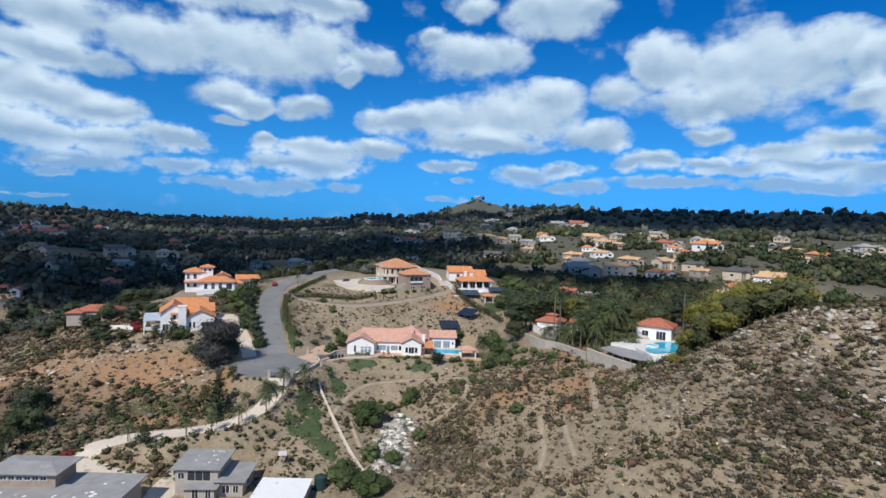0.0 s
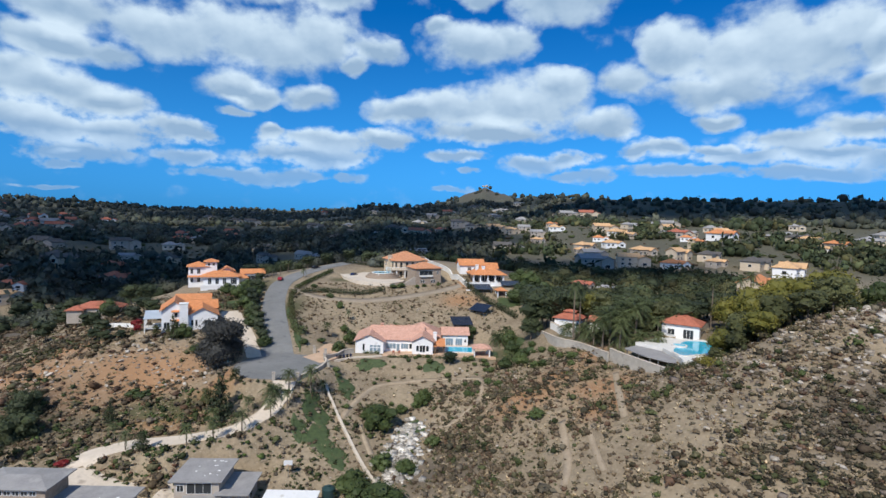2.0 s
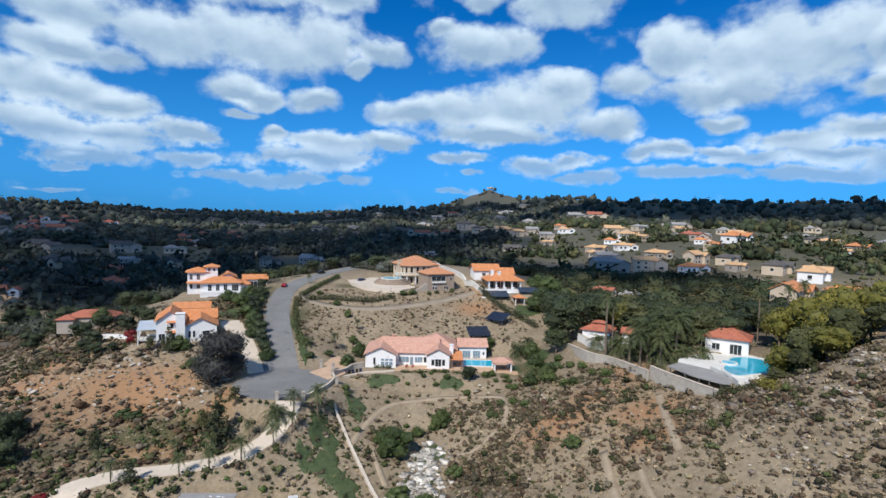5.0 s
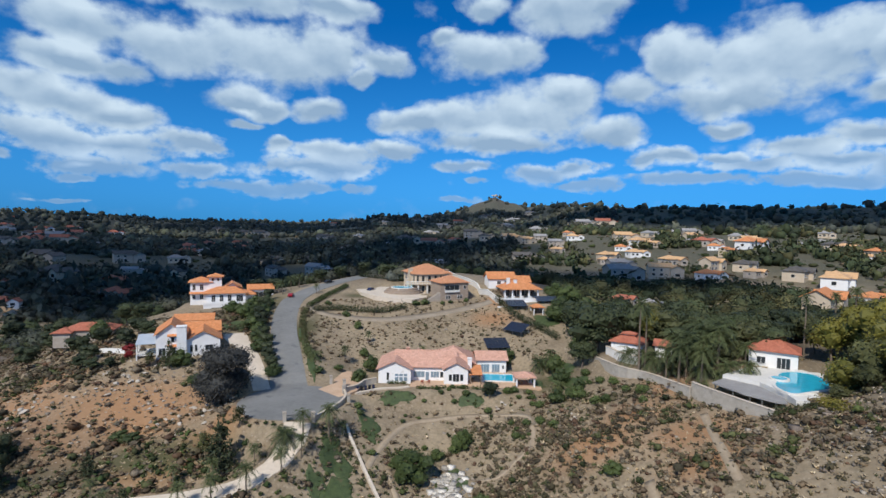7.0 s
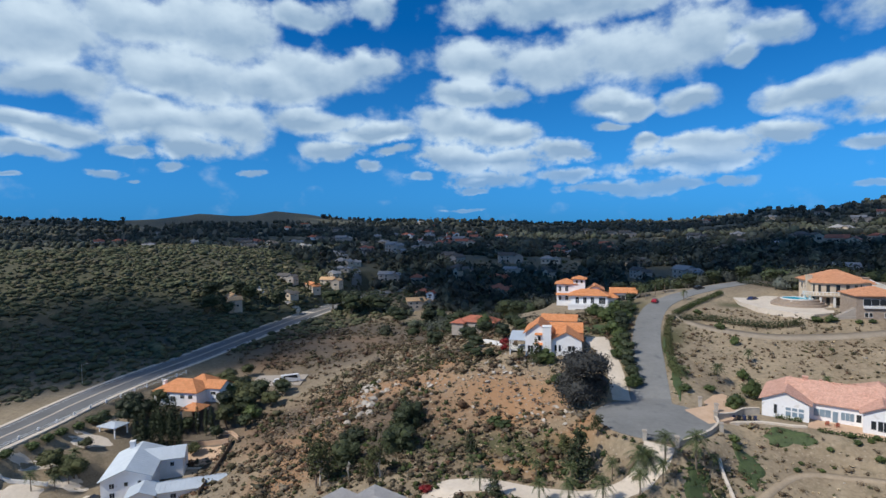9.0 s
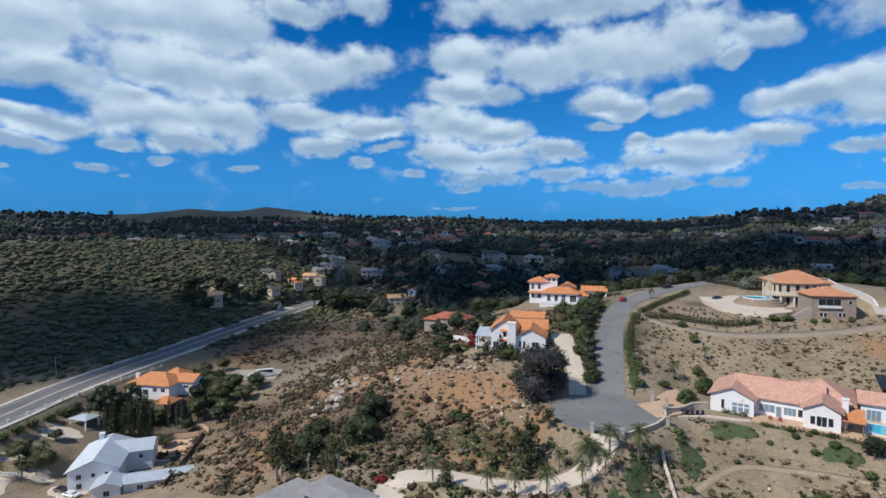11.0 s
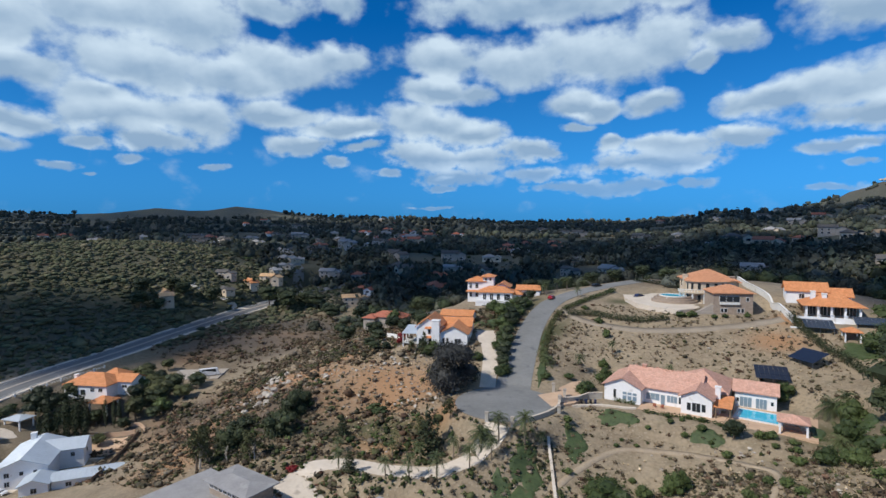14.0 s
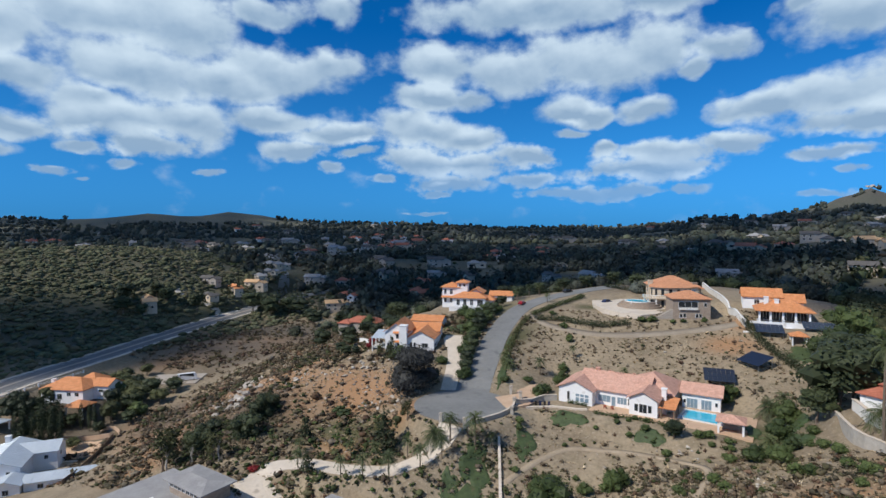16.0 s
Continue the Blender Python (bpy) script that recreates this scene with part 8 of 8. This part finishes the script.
car(-194.5, 148.5, 60, CARWHITE, "white motorhome parked on the concrete pad", 8.2, 2.5, 3.2, True)["category"] = "motorhome"
car(-197.5, 144.5, 60, CARWHITE, "white pickup parked beside the motorhome", 5.2, 1.9, 1.8)
car(-169.5, 64.2, 20, CARDARK, "dark car beside the farmhouse")
car(-164, 64.8, 25, CARWHITE, "white car parked at the farmhouse's corner")
car(-80.5, 226.5, 20, CARDARK, "dark car in front of the villa's garage")
car(-83.5, 227.5, 20, CARDARK, "dark car in front of the villa's garage")

for cx, cy, rx, ry, tn, sd, mt, nm in ((-202.5, 74, 7, 4.5, 40, 1, CONCRETE, "garden_path"), (-196, 57.5, 8, 2.2, 60, 2, CONCRETE, "garden_path"), (-184, 62, 6, 3.4, 40, 9, CONCRETE, "garden_path"), (-186, 50, 8, 5, 40, 10, CONCRETE, "garden_path"), (-168, 65, 7, 4, 20, 11, CONCRETE, "yard_paving"), (-211, 84, 5, 8, 30, 3, DUST, "garden_bed"), (-172, 96, 9, 6, 40, 5, PEACH, "garden_bed"), (-165, 88, 7, 5, 40, 6, DUST, "garden_bed"), (-62, 87.6, 10, 3.4, -6, 7, CONCRETE, "yard_paving"), (-45.6, 84, 3.4, 7, 0, 8, CONCRETE, "yard_paving")):
    tagged(blanket(nm, cx, cy, rx, ry, tn, mt, 0.12, sd), "pale paved garden path" if mt is CONCRETE else "bare raked garden bed of earth", "paving", kind="structure")

# bins by the forecourt wall
for k in range(5):
    b = root("wheelie_bin", -21.6 + 0.95 * k, 139.9 + 0.55 * k, float(ground(-21.6 + 0.95 * k, 139.9 + 0.55 * k)), 30, "dark blue wheelie bin against the garden wall" if k % 2 == 0 else "black wheelie bin against the garden wall", "bin", "bins")
    bm = bmesh.new()
    v = box(bm, -0.28, 0.28, -0.33, 0.33, 0.1, 0.98)
    for q in v[:4]:
        q.co.x *= 0.82
        q.co.y *= 0.82
    part("bin_body", bm, CARBLUE if k % 2 == 0 else CARDARK, b)
    bm = bmesh.new()
    box(bm, -0.3, 0.3, -0.37, 0.35, 0.98, 1.06)
    part("lid", bm, CARBLUE if k % 2 == 0 else CARDARK, b)
# garden chairs on the bungalow's porch
for k in range(2):
    ch = root("garden_chair", -5.2 + 1.7 * k, 147.6, 0.87, 190 + 20 * k, "rust-red wooden garden armchair on the terrace", "chair", "porch chairs")
    bm = bmesh.new()
    box(bm, -0.35, 0.35, -0.35, 0.35, 0.35, 0.42)
    part("seat", bm, REDTILE, ch)
    bm = bmesh.new()
    v = box(bm, -0.35, 0.35, 0.3, 0.36, 0.42, 1.05)
    part("backrest", bm, REDTILE, ch)
    for sx in (-1, 1):
        for sy in (-1, 1):
            bm = bmesh.new()
            box(bm, sx * 0.32 - 0.03, sx * 0.32 + 0.03, sy * 0.32 - 0.03, sy * 0.32 + 0.03, 0, 0.6)
            part("leg", bm, REDTILE, ch)
# water tank and basketball hoop in the lower yard
tank = root("water_tank", -13.2, 86.6, -13.6, 0, "dark green round plastic water tank", "tank")
bm = bmesh.new()
tube(bm, (0, 0, -0.4), (0, 0, 2.6), 1.35, 1.35, 20)
tube(bm, (0, 0, 2.6), (0, 0, 3.0), 1.35, 0.4, 20)
for zz in (0.6, 1.3, 2.0):
    tube(bm, (0, 0, zz), (0, 0, zz + 0.08), 1.4, 1.4, 20)
TANKGREEN = plain("dark_green_plastic", (0.02, 0.05, 0.05), 0.5)
part("shell", bm, TANKGREEN, tank)
bm = bmesh.new()
tube(bm, (0, 0, 3.0), (0, 0, 3.15), 0.4, 0.38, 12)
part("lid", bm, TANKGREEN, tank)
hoop = root("basketball_hoop", -23, 92.4, float(ground(-23, 92.4)), 10, "basketball hoop on a grey pole with a white board", "basketball hoop")
bm = bmesh.new()
tube(bm, (0, 0, -0.5), (0, 0, 3.2), 0.08, 0.07, 8)
part("pole", bm, ALU, hoop)
bm = bmesh.new()
box(bm, -0.9, 0.9, -0.5, -0.45, 2.9, 4.0)
part("backboard", bm, FRAME, hoop)
bm = bmesh.new()
for k in range(12):
    a, b_ = k * math.pi / 6, (k + 1) * math.pi / 6
    tube(bm, (0.23 * math.cos(a), -0.72 + 0.23 * math.sin(a), 3.05), (0.23 * math.cos(b_), -0.72 + 0.23 * math.sin(b_), 3.05), 0.02, 0.02, 5)
part("rim", bm, ORANGETILE, hoop)
# street lamp and sign on the valley road
lamp = root("street_lamp", -252, 88, float(ground(-252, 88)), 60, "grey street lamp on a tall pole by the road", "street lamp")
bm = bmesh.new()
tube(bm, (0, 0, -0.5), (0, 0, 8.5), 0.12, 0.08, 8)
tube(bm, (0, 0, 8.4), (1.8, 0, 8.9), 0.06, 0.05, 6)
part("pole", bm, ALU, lamp)
bm = bmesh.new()
box(bm, 1.6, 2.4, -0.15, 0.15, 8.8, 8.95)
part("lamp_head", bm, ALU, lamp)


# ---- rocks ----
def boulder(seed):
    r = np.random.default_rng(seed)
    bm = bmesh.new()
    for k in range(20):
        d = r.normal(size=3)
        d /= np.linalg.norm(d)
        bm.verts.new(Vector(d) * r.uniform(0.38, 0.58))
    bmesh.ops.convex_hull(bm, input=bm.verts)
    bmesh.ops.delete(bm, geom=[v for v in bm.verts if not v.link_faces], context="VERTS")
    bmesh.ops.bevel(bm, geom=bm.edges[:], offset=0.03, segments=1, affect="EDGES")
    for v in bm.verts:
        v.co.z *= 0.72
    me = bpy.data.meshes.new("boulder")
    bm.to_mesh(me)
    bm.free()
    me.materials.append(ROCK)
    return me


ROCKS = [boulder(k) for k in range(6)]
rock_rng = random.Random(3)


def rock(x, y, s, label="pale granite boulder on the hillside", group="boulders"):
    ob = new("boulder", ROCKS[rock_rng.randrange(6)])
    ob.matrix_world = Matrix.LocRotScale((x, y, float(ground(x, y)) + 0.1 * s), Euler((rock_rng.uniform(-0.3, 0.3), rock_rng.uniform(-0.3, 0.3), rock_rng.random() * 6.28)), (s * rock_rng.uniform(0.8, 1.4), s * rock_rng.uniform(0.8, 1.2), s * rock_rng.uniform(0.7, 1.1)))
    tagged(ob, label, "boulder", group)


SCREE_WEST = [(-132, 132, 2.2, 9, 5), (-127.7, 120, 2.0, 10, 5), (-137, 142, 1.8, 8, 5), (-120, 133, 2.0, 6, 5), (-120, 125, 3.2, 6, 3), (-136, 139, 2.8, 6, 3.5), (-117, 117, 2.6, 4, 3), (-105, 131, 1.6, 8, 6), (-101, 157, 1.6, 8, 7), (-82, 144, 1.2, 14, 8), (-57, 127.5, 1.5, 12, 3.5), (-52.5, 132.5, 2.6, 3, 1.5), (-86, 140, 1.3, 16, 9), (-66, 130, 0.9, 14, 8)]
SCREE_EAST = [(75, 62, 1.1, 10, 7), (82, 56, 1.3, 7, 6), (90, 81, 1.5, 12, 8), (84, 68, 1.4, 14, 9), (92, 70, 1.6, 12, 8), (82, 57, 1.2, 9, 7), (73, 66, 1.0, 8, 7), (95, 62, 1.4, 8, 8), (60, 50, 0.8, 5, 8), (80, 75, 1.2, 8, 8), (68, 73, 1.0, 6, 5), (89, 72, 1.5, 10, 7), (87, 63, 1.2, 10, 6), (16, 137.0, 0.9, 7, 3), (28, 121, 0.9, 7, 4)]
for x, y, s, n, sp in SCREE_WEST + SCREE_EAST:
    for k in range(n):
        rock(x + rock_rng.gauss(0, sp * 0.5), y + rock_rng.gauss(0, sp * 0.5), s * rock_rng.uniform(0.35, 1.25))
for x, s in ((232, 16), (244, 20), (255, 14)):
    rock(x, 2494, s, "bare rock outcrop on the summit of the conical hill", "summit rocks")


def stone_shape(seed):
    r = np.random.default_rng(seed)
    v = np.array([(sx, sy, sz) for sx in (-1, 1) for sy in (-1, 1) for sz in (-1, 1)], float) * (0.3 + 0.14 * r.random((8, 3)))
    v[:, 2] = v[:, 2] * 0.7 + 0.1
    f = [(0, 1, 3), (0, 3, 2), (4, 6, 7), (4, 7, 5), (0, 4, 5), (0, 5, 1), (2, 3, 7), (2, 7, 6), (0, 2, 6), (0, 6, 4), (1, 5, 7), (1, 7, 3)]
    return v, np.array(f)


STONES = [stone_shape(k) for k in range(5)]
STONE_TINT = [(0.31, 0.265, 0.215), (0.25, 0.21, 0.17), (0.38, 0.335, 0.28), (0.19, 0.155, 0.13)]
u_ = rng.random(420)
x, y = 1.8 - 1.8 * u_ + rng.normal(size=420) * (1.5 + u_), 115 - 25 * u_ + rng.normal(size=420)
stuff("gully_rubble", "pale granite rubble filling the dry gully", "stones", x, y, rng.uniform(0.6, 1.9, 420), rng.uniform(0.7, 1.1, 420), tints(420, [(0.44, 0.41, 0.37), (0.52, 0.49, 0.44), (0.36, 0.33, 0.29)]), STONES, 0.05)
x, y = scatter(6500, 36, 120, 34, 96, lambda x, y: smooth(ground(x, y), 5, 17) * (0.3 + 0.7 * patchy(x, y, 6, 31, 0.0)))
stuff("hill_stones", "pale stones strewn over the rocky hill", "stones", x, y, rng.gamma(2.0, 0.2, len(x)) + 0.15, rng.uniform(0.6, 1, len(x)), tints(len(x), STONE_TINT), STONES, 0.05)
x, y = scatter(4200, -145, -46, 100, 165, lambda x, y: 0.15 + 0.75 * np.exp(-(((x + 84) / 22) ** 2 + ((y - 140) / 14) ** 2)) + 0.4 * np.exp(-(((x + 128) / 14) ** 2 + ((y - 130) / 14) ** 2)))
stuff("slope_stones", "pale stones strewn down the knoll", "stones", x, y, rng.gamma(2.0, 0.16, len(x)) + 0.14, rng.uniform(0.6, 1, len(x)), tints(len(x), STONE_TINT), STONES, 0.05)
x, y = scatter(1600, -40, 60, 60, 215, lambda x, y: 0.5 + 0 * x)
stuff("small_stones", "small pale stones on the bare slopes", "stones", x, y, rng.gamma(2, 0.14, len(x)) + 0.12, rng.uniform(0.6, 1, len(x)), tints(len(x), STONE_TINT), STONES, 0.05)

# ---- houses of the far neighbourhoods ----
FARWALLS = (STUCCO, CREAM, BEIGE)
FARROOFS = {"tan": TANTILE, "orange": ORANGETILE, "red": REDTILE, "dark": DARKROOF, "grey": GREYROOF}
FARLABEL = {"tan": "distant suburban house with a sunlit tan tile roof", "orange": "distant stucco house with an orange tile roof", "red": "distant house with a dull red tile roof", "dark": "distant pale house with a dark shingle roof", "grey": "distant white house with a grey roof"}
far_rng = random.Random(12)


def far_kit(roof, k):
    w, d, h = (9, 11, 7.5)[k % 3], (8, 7, 9)[k % 3], (3.4, 5.8, 3.6)[k % 3]
    wings = [(-w, w * 0.2, -d / 2, d / 2, 0, h, "gx" if k % 2 else "hip", 2.4), (w * 0.1, w * 0.8, -d * 0.7, d * 0.4, 0, h * 0.85, "gy", 2.0)]
    op = [("f", -d / 2, -w * 0.75, 0.9, 1.6, 1.4), ("f", -d / 2, -w * 0.35, 0.9, 1.8, 1.4), ("f", -d * 0.7, w * 0.45, 0.8, 2.6, 1.6), ("l", -w, 0, 0.9, 1.4, 1.3), ("r", w * 0.8, 0, 0.9, 1.4, 1.3)]
    if h > 5:
        op += [("f", -d / 2, -w * 0.75, 3.7, 1.4, 1.3), ("f", -d / 2, -w * 0.35, 3.7, 1.4, 1.3)]
    hs = house("house", FARLABEL[roof], 0, 0, -700, 0, wings, op, FARWALLS[k % 3] if roof not in ("grey", "dark") else FARWALLS[1 + k % 2], FARROOFS[roof], 3, plain_panes=True)
    hs["group"] = "distant houses"
    return hs


KITS = {r: [far_kit(r, k) for k in range(3)] for r in FARROOFS}


def far_house(x, y, roof, width=0, turn=None):
    src = KITS[roof][far_rng.randrange(3)]
    s = max(0.7, min(1.9, width / 17)) if width else far_rng.uniform(0.9, 1.15)
    copy_thing(src, Matrix.LocRotScale((x, y, float(ground(x, y)) + 0.6), Euler((0, 0, radians(far_rng.uniform(-40, 50) if turn is None else turn))), (s, s, s)))


EAST = [(265, 862, "red", 29), (224, 938, "grey", 16), (163, 655, "tan", 21), (214, 620, "tan", 25), (276, 714, "grey", 24), (155, 502, "tan", 22), (188, 514, "tan", 21), (188, 437, "tan", 22), (158, 378, "tan", 20), (200, 397, "tan", 21), (184, 366, "orange", 19), (162, 294, "tan", 21), (215, 369, "tan", 16), (285, 579, "red", 27), (362, 650, "grey", 24), (309, 536, "orange", 36), (365, 543, "grey", 14), (241, 328, "tan", 28), (149, 211, "orange", 22), (198, 246, "orange", 16), (367, 485, "tan", 19)]
EAST2 = [(362, 444, "orange", 20), (75, 224, "red", 10), (86, 218, "grey", 9), (163, 900, "grey", 36), (83, 484, "dark", 16), (74, 468, "dark", 20), (-2, 419, "grey", 17), (120, 560, "tan", 16), (330, 420, "tan", 16), (400, 560, "grey", 20), (250, 470, "orange", 16), (300, 640, "tan", 20), (190, 560, "orange", 18), (130, 600, "grey", 18), (330, 760, "grey", 22), (180, 760, "orange", 20), (110, 700, "tan", 20)]
WEST = [(-92, 400, "grey", 19), (-149, 465, "dark", 16), (-125, 404, "dark", 16), (-260, 704, "red", 24), (-231, 471, "grey", 19), (-197, 398, "dark", 21), (-204, 340, "red", 22), (-309, 420, "dark", 24), (-226, 394, "grey", 14), (-125, 817, "grey", 26), (-68, 682, "grey", 15), (-327, 266, "orange", 14), (-330, 287, "tan", 15), (-317.4, 195, "tan", 17), (-322, 241, "dark", 14), (-345, 302, "grey", 14), (-352, 318, "grey", 14), (-376, 330, "dark", 14), (-392, 352, "grey", 14), (-412, 362, "grey", 14), (-425, 384, "dark", 14), (-252.9, 313, "red", 16), (-240, 290, "tan", 16), (-364, 344, "grey", 14), (-389, 374, "grey", 14), (-283, 340, "red", 18), (-318, 429, "dark", 18), (-225, 369, "red", 18)]
WEST2 = [(-347, 258, "dark", 14), (-306, 330, "grey", 17), (-266, 456, "dark", 20), (-120, 482, "dark", 18), (-154, 490, "dark", 18), (-296, 785, "red", 20), (-419, 643, "grey", 16), (-639, 783, "grey", 20), (-48, 760, "dark", 34), (-19, 960, "grey", 40), (-420, 420, "grey", 15), (-445, 470, "dark", 15), (-470, 520, "grey", 16), (-400, 445, "grey", 15), (-500, 560, "grey", 16), (-530, 620, "grey", 17), (-440, 540, "dark", 16)]
for place in (EAST, EAST2, WEST, WEST2):
    for x, y, r_, w_ in place:
        far_house(x, y, r_, w_)
for k in range(150):
    a, d = (far_rng.uniform(-72, 44), far_rng.uniform(520, 2000)) if k % 3 else (far_rng.uniform(-60, -34), far_rng.uniform(430, 1300))
    x, y = d * math.sin(radians(a)), 10 + d * math.cos(radians(a))
    if a > 18 and d > 800 or x < -280 and y < 330:
        continue
    far_house(x, y, far_rng.choice(("grey", "dark", "dark", "red") if a < 5 else ("tan", "dark", "grey")), far_rng.uniform(16, 24) + d * 0.006)
for k in range(12):
    a, d = far_rng.uniform(9, 40), far_rng.uniform(380, 820)
    far_house(d * math.sin(radians(a)), 10 + d * math.cos(radians(a)), far_rng.choice(("tan", "grey", "orange", "dark", "grey")), far_rng.uniform(17, 25))
for kit in KITS.values():
    for src in kit:
        for ob in (*src.children_recursive, src):
            bpy.data.objects.remove(ob)


# ---- unseen cumulus, added above the view so that their shade darkens the far land ----
SHADECLOUD = material("white_cloud", (0.78, 0.78, 0.78), (0.82, 0.82, 0.82), 0.004, 1.0, 0.0)


def cloud(gx_, gy_, rx, ry, turn, seed, high=1500.0):
    """A heaped cloud added out of view, between the sun and the ground round (gx_, gy_)."""
    r = random.Random(seed)
    bm = bmesh.new()
    for k in range(16):
        a, q = k * 2.39996, math.sqrt((k + 0.5) / 16) * 0.82
        lump = bmesh.ops.create_icosphere(bm, subdivisions=2, radius=1.0)["verts"]
        cx_, cy_, s_ = rx * q * math.cos(a), ry * q * math.sin(a), r.uniform(0.24, 0.36)
        for v in lump:
            n = 1 + 0.28 * noise.noise(v.co * 2.2 + Vector((seed * 3.1 + k, 0, 0)))
            v.co = Vector((cx_ + v.co.x * rx * s_ * n, cy_ + v.co.y * ry * s_ * n, max(v.co.z, -0.25) * 90 * n))
    ob = part("cloud", bm, SHADECLOUD)
    at_ = Vector((gx_, gy_, 0)) + _s * (high / _s.z)
    ob.matrix_world = pose(at_.x, at_.y, at_.z, 0, 0, turn)
    return tagged(ob, "white heaped cumulus cloud high over the valley", "cloud", "cumulus clouds", "structure")


# lets part of the sun through: sets how dark the added shade gets
SHADECLOUD.node_tree.nodes["Principled BSDF"].inputs["Alpha"].default_value = 0.42
cloud(-340, 660, 460, 300, 10, 1)
cloud(0, 640, 120, 240, -8, 2)
cloud(640, 960, 430, 190, -28, 3)
cloud(420, 1060, 380, 150, -12, 11)
cloud(-300, 105, 42, 75, 20, 4)
cloud(-140, 350, 190, 72, 5, 10)
cloud(95, 328, 100, 52, -10, 12)
cloud(-1300, 950, 760, 620, 0, 5)
cloud(-2450, 1300, 700, 900, 0, 7)
cloud(-1500, 2300, 900, 700, 0, 8)
cloud(-300, 1700, 800, 560, 0, 6)
cloud(980, 2100, 480, 420, 0, 9)
